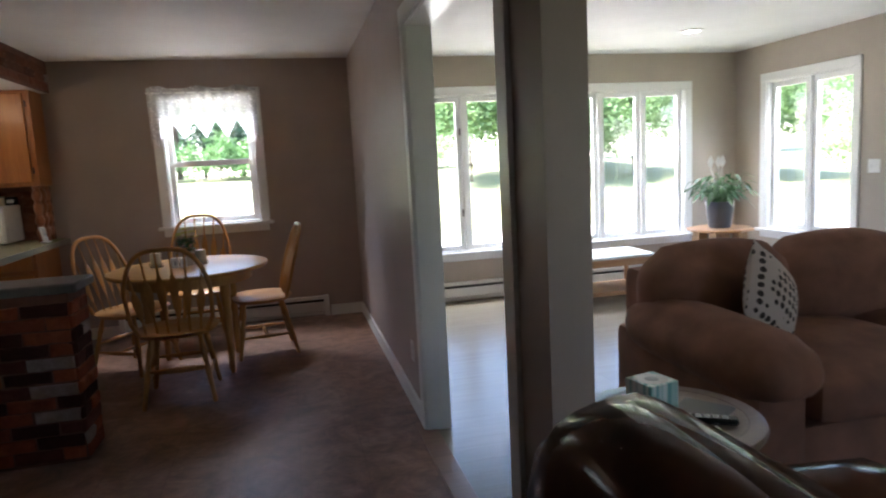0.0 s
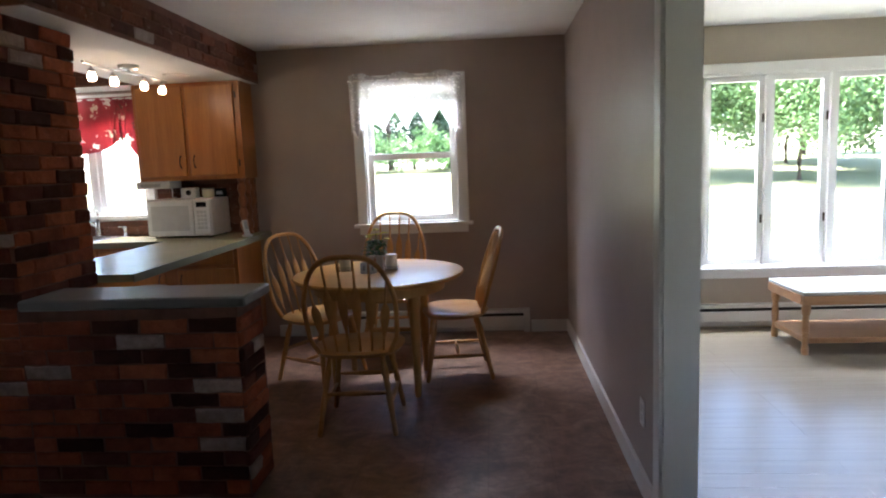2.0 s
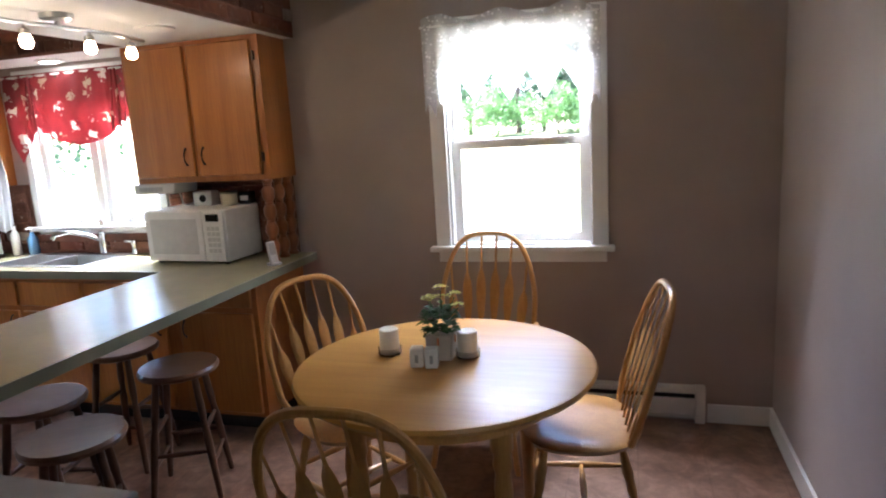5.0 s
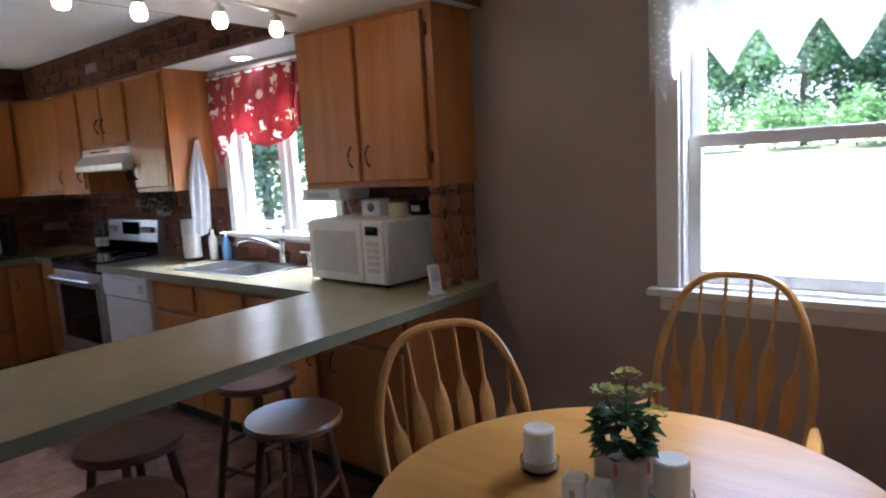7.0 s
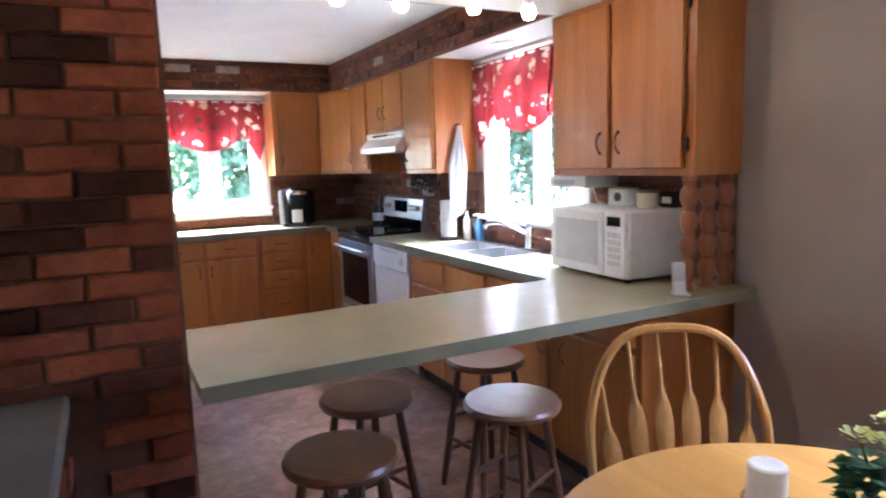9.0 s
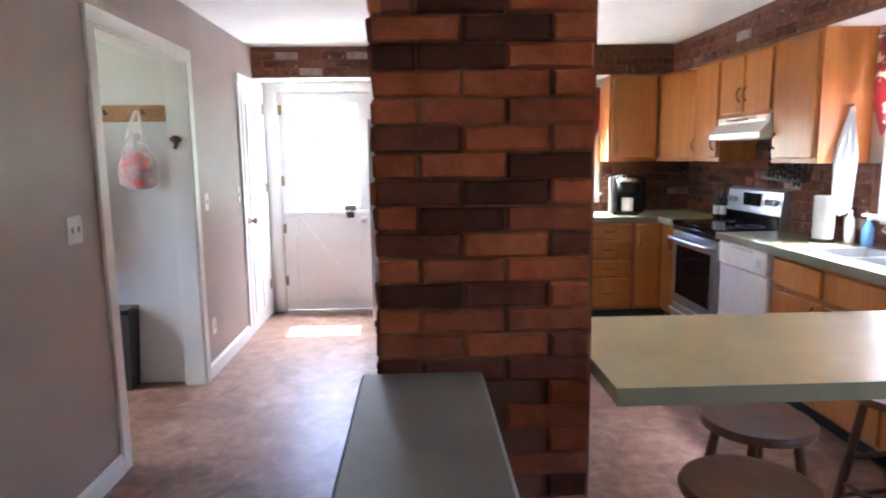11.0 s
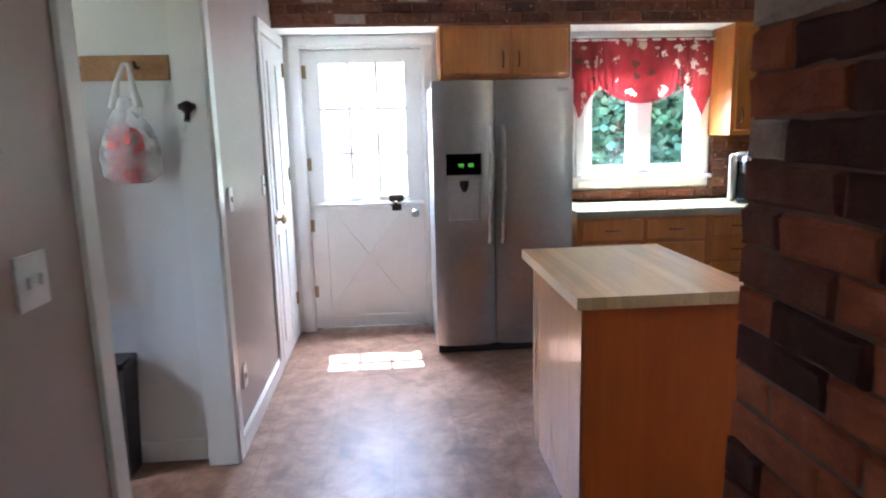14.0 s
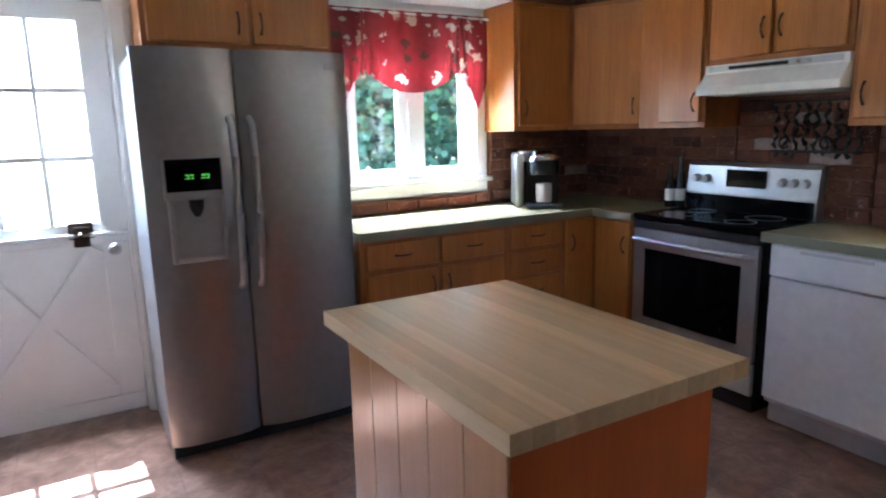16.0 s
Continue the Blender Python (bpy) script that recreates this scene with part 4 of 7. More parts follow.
# sink with faucet
s = thing("sink", (0, 0, 0.916), "stainless steel drop-in sink with two bowls", "sink")
bm = B()
for b in ((SX0 - 0.02, SY0 - 0.02, SX1 + 0.02, SY0 + 0.012), (SX0 - 0.02, SY1 - 0.03, SX1 + 0.02, SY1 + 0.03), (SX0 - 0.02, SY0 + 0.012, SX0 + 0.012, SY1 - 0.03), (SX1 - 0.012, SY0 + 0.012, SX1 + 0.02, SY1 - 0.03), (-3.225, SY0 + 0.012, -3.195, SY1 - 0.03)):
    bx(bm, b[0], b[1], 0.0005, b[2], b[3], 0.006)
part("rim", bm, STEEL, s, smooth=False)
for a0, a1 in ((SX0 + 0.012, -3.225), (-3.195, SX1 - 0.012)):
    bm = B()
    y0, y1, zb = SY0 + 0.012, SY1 - 0.03, -0.17
    loft(bm, [[(a0, y0, 0.003), (a1, y0, 0.003), (a1, y1, 0.003), (a0, y1, 0.003)], [(a0 + 0.02, y0 + 0.02, zb + 0.02), (a1 - 0.02, y0 + 0.02, zb + 0.02), (a1 - 0.02, y1 - 0.02, zb + 0.02), (a0 + 0.02, y1 - 0.02, zb + 0.02)]])
    v = [bm.verts.new(p) for p in ((a0 + 0.02, y0 + 0.02, zb + 0.02), (a1 - 0.02, y0 + 0.02, zb + 0.02), (a1 - 0.02, y1 - 0.02, zb + 0.02), (a0 + 0.02, y1 - 0.02, zb + 0.02))]
    bm.faces.new(v)
    part("bowl", bm, STEEL, s, smooth=False)
f = thing("faucet", (-3.02, 5.385, 0.917), "chrome single-lever kitchen faucet", "faucet")
bm = B()
bx(bm, -0.12, -0.025, 0, 0.12, 0.025, 0.012, 0.005)
part("base_plate", bm, CHROME, f)
bm = B()
turned(bm, (0, 0, 0.01), (0, 0, 0.15), [(0.027, 0), (0.025, 0.5), (0.026, 0.8), (0.02, 1)], 16)
part("body", bm, CHROME, f)
bm = B()
sweep(bm, [(0, 0, 0.09), (-0.06, -0.06, 0.135), (-0.13, -0.125, 0.165), (-0.19, -0.175, 0.16), (-0.205, -0.19, 0.13)], [0.016, 0.014, 0.013, 0.016, 0.017], 10)
part("spout", bm, CHROME, f)
bm = B()
sweep(bm, [(0, 0, 0.15), (0.0, 0.01, 0.19), (-0.02, 0.03, 0.225)], [0.014, 0.009, 0.008], 8)
part("lever", bm, CHROME, f)
f = thing("soap_dispenser", (-2.78, 5.385, 0.917), "small chrome sprayer beside the faucet", "dispenser")
bm = B()
turned(bm, (0, 0, 0), (0, 0, 0.09), [(0.022, 0), (0.018, 0.2), (0.014, 0.5), (0.02, 0.75), (0.016, 1)], 12)
part("body", bm, CHROME, f)
bm = B()
rod(bm, (0, 0, 0.08), (-0.05, -0.02, 0.085), 0.007)
part("nozzle", bm, CHROME, f)

# spindles between counter and cabinet
for y in (5.18, 5.29, 5.395):
    sp = thing("turned_spindle", (-1.645, y, 0.917), "turned reddish wooden spindle between counter and cabinet", "spindle", "spindles")
    bm = B()
    H = 0.457
    prof = [(0.030, 0), (0.030, 0.03), (0.022, 0.05)]
    for q in range(4):
        z = 0.07 + q * 0.22
        prof += [(0.021, z), (0.033, z + 0.05), (0.036, z + 0.10), (0.033, z + 0.15), (0.021, z + 0.19), (0.026, z + 0.205)]
    prof += [(0.022, 0.95), (0.030, 0.97), (0.030, 1.0)]
    turned(bm, (0, 0, 0), (0, 0, H), prof, 14)
    part("post", bm, SPINDLE, sp)

# microwave
mw = thing("microwave", (-2.10, 5.15, 0.917, 0, 0, -3.0), "white countertop microwave oven with grey window", "microwave")
bm = B()
bx(bm, -0.31, -0.06, 0.012, 0.235, 0.26, 0.31, 0.012)
part("body", bm, WHITE_PLASTIC, mw)
bm = B()
bx(bm, -0.305, -0.082, 0.018, 0.09, -0.06, 0.305, 0.006)
dr = part("door", bm, WHITE_PLASTIC, mw)
bm = B()
bx(bm, -0.265, -0.0845, 0.06, 0.055, -0.082, 0.26, 0.0)
part("window", bm, LIGHT_GREY, dr, "pale grey screened window", smooth=False)
bm = B()
bx(bm, 0.093, -0.08, 0.018, 0.23, -0.06, 0.305, 0.006)
cp = part("control_panel", bm, WHITE_PLASTIC, mw)
bm = B()
bx(bm, 0.12, -0.0825, 0.245, 0.205, -0.08, 0.285)
part("display", bm, BLACK_GLASS, cp, "black display", smooth=False)
for r in range(5):
    for q in range(3):
        bm = B()
        bx(bm, 0.122 + q * 0.029, -0.0815, 0.07 + r * 0.031, 0.145 + q * 0.029, -0.08, 0.092 + r * 0.031)
        part("button", bm, LIGHT_GREY, cp, smooth=False)
for fx in (-0.27, 0.2):
    for fy in (-0.03, 0.22):
        bm = B()
        rod(bm, (fx, fy, 0), (fx, fy, 0.014), 0.015)
        part("foot", bm, BLACK_PLASTIC, mw)
# things on the microwave
t = thing("small_white_box", (-2.13, 5.3, 1.227), "small white box with black dial on the microwave", "box")
bm = B()
bx(bm, -0.07, -0.04, 0, 0.06, 0.04, 0.085, 0.006)
part("box", bm, WHITE_PLASTIC, t)
bm = B()
rod(bm, (0.0, -0.0405, 0.045), (0.0, -0.045, 0.045), 0.022, seg=16)
part("dial", bm, BLACK_PLASTIC, t, "black dial")
t = thing("jar", (-1.975, 5.29, 1.227), "cream pottery jar with a dark rim on the microwave", "jar")
bm = B()
lathe(bm, [(0.040, 0), (0.046, 0.008), (0.048, 0.03), (0.047, 0.066), (0.043, 0.066), (0.042, 0.012), (0.0, 0.010)], seg=24)
part("pot", bm, plain("cream_pottery", (0.62, 0.56, 0.40), 0.4), t)
bm = B()
lathe(bm, [(0.043, 0.0665), (0.051, 0.067), (0.052, 0.075), (0.046, 0.079), (0.043, 0.077)], seg=24)
part("rim", bm, plain("olive_rim", (0.16, 0.15, 0.09), 0.45), t, "dark olive rim")
t = thing("small_black_box", (-1.90, 5.36, 1.227), "small black box with a white label on the microwave", "box")
bm = B()
bx(bm, -0.04, -0.03, 0, 0.04, 0.03, 0.07, 0.004)
part("case", bm, BLACK_PLASTIC, t)
bm = B()
bx(bm, -0.026, -0.0315, 0.02, 0.026, -0.03, 0.048)
part("label", bm, WHITE_PLASTIC, t, smooth=False)
t = thing("radio", (-2.36, 5.26, 1.315), "slim silver under-cabinet radio", "radio")
bm = B()
bx(bm, -0.15, -0.11, 0.0, 0.13, 0.1, 0.06, 0.01)
part("body", bm, LIGHT_GREY, t)
bm = B()
bx(bm, -0.11, -0.1125, 0.014, 0.05, -0.11, 0.04)
part("panel", bm, GREY_PLASTIC, t, smooth=False)
t = thing("power_cord", (0, 0, 0), "thin white hanging power cord", "cord")
bm = B()
sweep(bm, [(-2.24, 5.20, 1.32), (-2.245, 5.22, 1.29), (-2.27, 5.26, 1.245), (-2.30, 5.34, 1.231), (-2.30, 5.415, 1.235)], 0.004, 6)
part("cord", bm, WHITE_PLASTIC, t)
t = thing("outlet", (-1.80, YW - 0.012, 1.25), "white wall outlet above the microwave", "outlet")
bm = B()
bx(bm, -0.06, 0, -0.05, 0.06, 0.01, 0.05, 0.003)
part("plate", bm, WHITE_PLASTIC, t)
bm = B()
bx(bm, -0.03, -0.012, -0.02, 0.01, 0, 0.02, 0.004)
part("plug", bm, BLACK_PLASTIC, t, "black plug")
t = thing("phone_handset", (-1.585, 5.07, 0.917, 0, 0, 62), "small silver-grey handset leaning in its cradle on the counter", "phone")
bm = B()
bx(bm, -0.032, -0.03, 0, 0.032, 0.03, 0.014, 0.005)
part("cradle", bm, LIGHT_GREY, t)
bm = B()
bx(bm, -0.026, -0.012, 0.008, 0.026, 0.006, 0.13, 0.006)
cd = part("handset", bm, LIGHT_GREY, t)
cd.matrix_basis = pose(0, 0, 0, -14, 0, 0)
bm = B()
bx(bm, -0.019, -0.0145, 0.055, 0.019, -0.012, 0.12, 0.001)
part("face", bm, GREY_PLASTIC, cd)

# dishwasher
d = thing("dishwasher", (0, 0, 0), "white built-in dishwasher beside the range", "dishwasher")
bm = B()
bx(bm, -4.345, 4.93, 0.10, -3.735, YW, 0.87)
part("tub", bm, WHITE_PLASTIC, d, smooth=False)
bm = B()
bx(bm, -4.34, 4.895, 0.13, -3.74, 4.93, 0.715, 0.006)
part("door", bm, WHITE_PLASTIC, d)
bm = B()
bx(bm, -4.34, 4.885, 0.72, -3.74, 4.93, 0.868, 0.008)
cp = part("control_panel", bm, WHITE_PLASTIC, d)
bm = B()
bx(bm, -3.85, 4.882, 0.765, -3.80, 4.885, 0.815)
part("dial", bm, LIGHT_GREY, cp, smooth=False)
bm = B()
bx(bm, -4.2, 4.8825, 0.84, -3.9, 4.885, 0.855)
part("vent", bm, LIGHT_GREY, cp, smooth=False)
bm = B()
bx(bm, -4.335, 4.955, 0.0, -3.745, YW, 0.10)
part("toe_kick", bm, LIGHT_GREY, d, smooth=False)

# range
r = thing("range", (0, 0, 0), "stainless steel electric range with black glass top", "stove")
RX0, RX1, RY0 = -5.165, -4.395, 4.895
bm = B()
bx(bm, RX0, RY0 + 0.03, 0.09, RX1, YW - 0.02, 0.895)
part("body", bm, BLACK_PLASTIC, r, smooth=False)
bm = B()
bx(bm, RX0 + 0.004, RY0 + 0.0, 0.27, RX1 - 0.004, RY0 + 0.03, 0.84, 0.005)
dr = part("oven_door", bm, STEEL, r)
bm = B()
bx(bm, RX0 + 0.09, RY0 - 0.003, 0.345, RX1 - 0.09, RY0, 0.735)
part("window", bm, BLACK_GLASS, dr, "black oven window", smooth=False)
bm = B()
sweep(bm, [(RX0 + 0.03, RY0, 0.785), (RX0 + 0.05, RY0 - 0.05, 0.79), (RX0 + 0.2, RY0 - 0.058, 0.79), (RX1 - 0.2, RY0 - 0.058, 0.79), (RX1 - 0.05, RY0 - 0.05, 0.79), (RX1 - 0.03, RY0, 0.785)], 0.014, 10)
part("door_handle", bm, STEEL, dr)
bm = B()
bx(bm, -4.81, RY0 - 0.002, 0.295, -4.75, RY0, 0.315)
part("badge", bm, GREY_PLASTIC, dr, smooth=False)
bm = B()
bx(bm, RX0 + 0.004, RY0 + 0.002, 0.10, RX1 - 0.004, RY0 + 0.03, 0.26, 0.005)
dr = part("drawer", bm, STEEL, r)
bm = B()
sweep(bm, [(RX0 + 0.05, RY0, 0.22), (RX0 + 0.07, RY0 - 0.035, 0.222), (RX1 - 0.07, RY0 - 0.035, 0.222), (RX1 - 0.05, RY0, 0.22)], 0.011, 8)
part("drawer_handle", bm, STEEL, dr)
bm = B()
bx(bm, RX0 + 0.02, RY0 + 0.05, 0.0, RX1 - 0.02, YW - 0.05, 0.09)
part("plinth", bm, BLACK_PLASTIC, r, smooth=False)
bm = B()
bx(bm, RX0, RY0 - 0.005, 0.846, RX1, RY0 + 0.03, 0.894, 0.006)
part("front_trim", bm, BLACK_PLASTIC, r)
bm = B()
bx(bm, RX0, RY0 - 0.01, 0.896, RX1, 5.33, 0.925, 0.006)
top = part("cooktop", bm, BLACK_GLASS, r, "black glass cooktop")
for cx, cy, cr in ((-4.97, 5.02, 0.095), (-4.59, 5.02, 0.075), (-4.97, 5.22, 0.075), (-4.59, 5.22, 0.095)):
    bm = B()
    lathe(bm, [(cr - 0.004, 0.9252), (cr - 0.004, 0.9258), (cr, 0.9258), (cr, 0.9252)], (cx, cy, 0), 32, caps=False)
    part("burner_ring", bm, GREY_PLASTIC, top)
bm = B()
pf = [(5.33, 0.90), (5.33, 1.02), (5.345, 1.17), (5.37, 1.19), (5.405, 1.19), (5.405, 0.90)]
loft(bm, [[(RX0, y, z) for y, z in pf], [(RX1, y, z) for y, z in pf]])
bm.faces.new([bm.verts.new((RX0, y, z)) for y, z in pf])
bm.faces.new([bm.verts.new((RX1, y, z)) for y, z in pf[::-1]])
bmesh.ops.remove_doubles(bm, verts=bm.verts, dist=0.0005)
bp = part("back_panel", bm, STEEL, r, smooth=False)
bm = B()
bx(bm, RX0 + 0.01, 5.318, 0.926, RX1 - 0.01, 5.329, 1.01)
part("glass_band", bm, BLACK_GLASS, bp, smooth=False)
bm = B()
bx(bm, -4.90, 5.322, 1.06, -4.67, 5.338, 1.155)
dp = part("display", bm, BLACK_GLASS, bp, "dark clock display", smooth=False)
for kx in (-5.10, -5.03, -4.58, -4.52, -4.46):
    bm = B()
    turned(bm, (kx, 5.34, 1.10), (kx, 5.305, 1.096), [(0.024, 0), (0.023, 0.3), (0.019, 0.95), (0.0, 1)], 14)
    part("knob", bm, STEEL, bp, "brushed control knob")

# hood
h = thing("range_hood", (0, 0, 0), "white under-cabinet range hood", "range hood")
bm = B()
pf = [(YW - 0.002, 1.548), (5.035, 1.548), (5.035, 1.585), (5.10, 1.655), (5.10, 1.698), (YW - 0.002, 1.698)]
ra = [bm.verts.new((-4.90, y, z)) for y, z in pf]
rb = [bm.verts.new((-4.18, y, z)) for y, z in pf]
for i in range(6):
    bm.faces.new((ra[i], ra[(i + 1) % 6], rb[(i + 1) % 6], rb[i]))
bm.faces.new(ra)
bm.faces.new(rb[::-1])
part("shell", bm, CERAMIC, h, smooth=False)
bm = B()
bx(bm, -4.875, 5.096, 1.664, -4.205, 5.10, 1.692)
vs = part("vent_strip", bm, STEEL, h, "steel control strip", smooth=False)
bm = B()
bx(bm, -4.76, 5.0935, 1.670, -4.45, 5.096, 1.686)
part("grille", bm, BLACK_PLASTIC, vs, smooth=False)
for kx in (-4.4, -4.35):
    bm = B()
    rod(bm, (kx, 5.096, 1.678), (kx, 5.086, 1.678), 0.008)
    part("knob", bm, CHROME, vs)
bm = B()
bx(bm, -4.83, 5.06, 1.543, -4.25, 5.38, 1.5475)
part("filter", bm, GREY_PLASTIC, h, smooth=False)

# refrigerator
fr = thing("refrigerator", (0, 0, 0), "stainless steel side-by-side refrigerator with dispenser", "refrigerator")
FY0, FY1, FYM = 2.435, 3.335, 2.829
bm = B()
bx(bm, XF + 0.03, FY0 + 0.005, 0.02, -5.545, FY1 - 0.005, 1.745, 0.006)
part("cabinet", bm, plain("fridge_side_grey", (0.30, 0.30, 0.30), 0.4), fr)


def fridge_door(y0, y1, holes=False):
    bm = B()
    n = 9
    ring0, ring1 = [], []
    prof = []
    for i in range(n):
        s = i / (n - 1)
        prof.append((-5.46 - 0.035 * abs(2 * s - 1) ** 4, y0 + (y1 - y0) * s))
    pts = [(-5.54, y0)] + prof + [(-5.54, y1)]
    lo = [(x, y, 0.06) for x, y in pts]
    hi = [(x, y, 1.765) for x, y in pts]
    vs = loft(bm, [lo, hi])
    bm.faces.new(vs[0][::-1])
    bm.faces.new(vs[1])
    return part("door", bm, FRIDGE_STEEL, fr, "brushed stainless door")


da = fridge_door(FY0, FYM - 0.004)
db = fridge_door(FYM + 0.004, FY1)
for dr, y in ((da, FYM - 0.042), (db, FYM + 0.042)):
    bm = B()
    sweep(bm, [(-5.462, y, 0.75), (-5.415, y, 0.78), (-5.398, y, 0.88), (-5.39, y, 1.08), (-5.398, y, 1.32), (-5.415, y, 1.45), (-5.462, y, 1.48)], 0.015, 10)
    part("handle", bm, STEEL, dr)
bm = B()
bx(bm, -5.462, 2.505, 1.155, -5.449, 2.745, 1.325, 0.004)
dsp = part("dispenser_panel", bm, GREY_PLASTIC, da, "grey dispenser panel")
bm = B()
bx(bm, -5.4495, 2.515, 1.185, -5.446, 2.735, 1.318)
sc = part("display", bm, BLACK_GLASS, da, "black display with green digits", smooth=False)
for y0 in (2.592, 2.610, 2.655, 2.673):
    bm = B()
    z = 1.250
    bx(bm, -5.446, y0, z, -5.445, y0 + 0.013, z + 0.004)
    bx(bm, -5.446, y0 + 0.010, z - 0.011, -5.445, y0 + 0.013, z)
    bx(bm, -5.446, y0, z - 0.014, -5.445, y0 + 0.013, z - 0.011)
    part("digit", bm, DIGIT, sc, smooth=False)
bm = B()
bx(bm, -5.462, 2.515, 0.885, -5.4475, 2.535, 1.15, 0.003)
bx(bm, -5.462, 2.72, 0.885, -5.4475, 2.74, 1.15, 0.003)
bx(bm, -5.462, 2.535, 0.885, -5.4475, 2.72, 0.905, 0.003)
bx(bm, -5.462, 2.535, 0.905, -5.455, 2.72, 1.15)
part("dispenser_niche", bm, GREY_PLASTIC, da)
bm = B()
turned(bm, (-5.44, 2.625, 1.15), (-5.44, 2.625, 1.08), [(0.03, 0), (0.028, 0.5), (0.012, 1)], 14)
part("spout", bm, BLACK_PLASTIC, da)
bm = B()
bx(bm, -5.47, 3.225, 1.69, -5.462, 3.30, 1.715, 0.002)
part("badge", bm, GREY_PLASTIC, db)
bm = B()
bx(bm, -5.535, FY0 + 0.01, 0.0, -5.505, FY1 - 0.01, 0.055)
part("kick_grille", bm, BLACK_PLASTIC, fr, smooth=False)

# island
isl = thing("kitchen_island", (0, 0, 0), "orange wood kitchen island with butcher block top", "island")
bm = B()
bx(bm, -4.27, 2.815, 0.0, -3.505, 3.385, 0.855, 0.003)
part("body", bm, ISLAND, isl)
for i in range(5):
    a0 = -4.27 + i * 0.153
    bm = B()
    bx(bm, a0 + 0.001, 2.806, 0.0, a0 + 0.152, 2.815, 0.853, 0.002)
    part("panel_board", bm, BEAD, isl)
nb = 13
for i in range(nb):
    y0 = 2.775 + i * (0.66 / nb)
    bm = B()
    bx(bm, -4.375, y0, 0.857, -3.455, y0 + 0.66 / nb, 0.90)
    part("top_strip", bm, BLOCK, isl, smooth=False)

# coffee maker
cm = thing("coffee_maker", (-5.81, 4.74, 0.917, 0, 0, 60), "silver and black pod coffee maker with a cup", "coffee maker")
bm = B()
bx(bm, -0.115, -0.01, 0, 0.125, 0.16, 0.33, 0.03)
part("body", bm, BLACK_PLASTIC, cm)
bm = B()
bx(bm, -0.165, -0.10, 0.004, -0.112, 0.15, 0.335, 0.022)
bx(bm, -0.125, -0.03, 0.28, 0.0, 0.12, 0.345, 0.02)
part("side_shell", bm, STEEL, cm, "curved silver shell")
bm = B()
turned(bm, (0.01, -0.085, 0.20), (0.01, -0.07, 0.345), [(0.092, 0), (0.10, 0.2), (0.098, 0.7), (0.07, 1)], 22)
hd = part("brew_head", bm, BLACK_PLASTIC, cm)
bm = B()
turned(bm, (0.01, -0.088, 0.275), (0.01, -0.082, 0.305), [(0.101, 0), (0.102, 0.5), (0.096, 1)], 22)
part("chrome_band", bm, CHROME, hd)
bm = B()
sweep(bm, [(-0.07, -0.12, 0.31), (0.01, -0.19, 0.325), (0.09, -0.12, 0.31)], 0.010, 8)
part("lift_handle", bm, CHROME, hd)
bm = B()
bx(bm, -0.10, -0.19, 0, 0.115, -0.01, 0.035, 0.012)
part("drip_tray", bm, BLACK_PLASTIC, cm)
bm = B()
lathe(bm, [(0.040, 0.036), (0.048, 0.04), (0.050, 0.15), (0.045, 0.15), (0.040, 0.045)], (0.01, -0.105, 0), 20)
part("cup", bm, CERAMIC, cm, "cream paper cup")
# bottles beside the range
for i, (bxp, byp, hh, mm_) in enumerate(((-5.255, 5.29, 0.26, "dark_oil"), (-5.215, 5.33, 0.30, "black_oil"))):
    t = thing("oil_bottle", (bxp, byp, 0.917), "dark glass bottle with pale label beside the range", "bottle", "oil bottles")
    bm = B()
    lathe(bm, [(0.028, 0), (0.03, 0.01), (0.03, hh * 0.55), (0.012, hh * 0.75), (0.011, hh)], seg=16)
    part("glass", bm, plain(mm_, (0.02, 0.015, 0.01), 0.12), t)
    bm = B()
    lathe(bm, [(0.0305, 0.04), (0.0305, 0.11)], seg=16)
    part("label", bm, WHITE_PLASTIC, t)
# trivet rack on the backsplash above the range
t = thing("trivet", (0, 0, 0), "black wrought iron scroll rack on the brick backsplash", "wall rack")
random.seed(4)
for i in range(9):
    x = -4.67 + i * 0.052
    lo_, hi_ = 1.235 + random.uniform(-0.015, 0.02), 1.505 + random.uniform(-0.02, 0.02)
    pts = [(x + 0.013 * math.sin(q * 1.5 + i * 2.1), 5.386, lo_ + (hi_ - lo_) * q / 12) for q in range(13)]
    bm = B()
    sweep(bm, pts, [0.009 + 0.004 * math.sin(q * 2.3 + i) for q in range(13)], 6)
    part("scroll_bar", bm, BLACK_IRON, t)
for i in range(6):
    x, z = -4.62 + i * 0.07, 1.30 + 0.06 * (i % 3)
    bm = B()
    sweep(bm, [(x + 0.028 * math.cos(q * 0.7), 5.384, z + 0.028 * math.sin(q * 0.7)) for q in range(9)], 0.006, 6)
    part("scroll", bm, BLACK_IRON, t)
for z in (1.25, 1.50):
    bm = B()
    bx(bm, -4.69, 5.378, z, -4.24, 5.396, z + 0.014)
    part("bar", bm, BLACK_IRON, t, smooth=False)
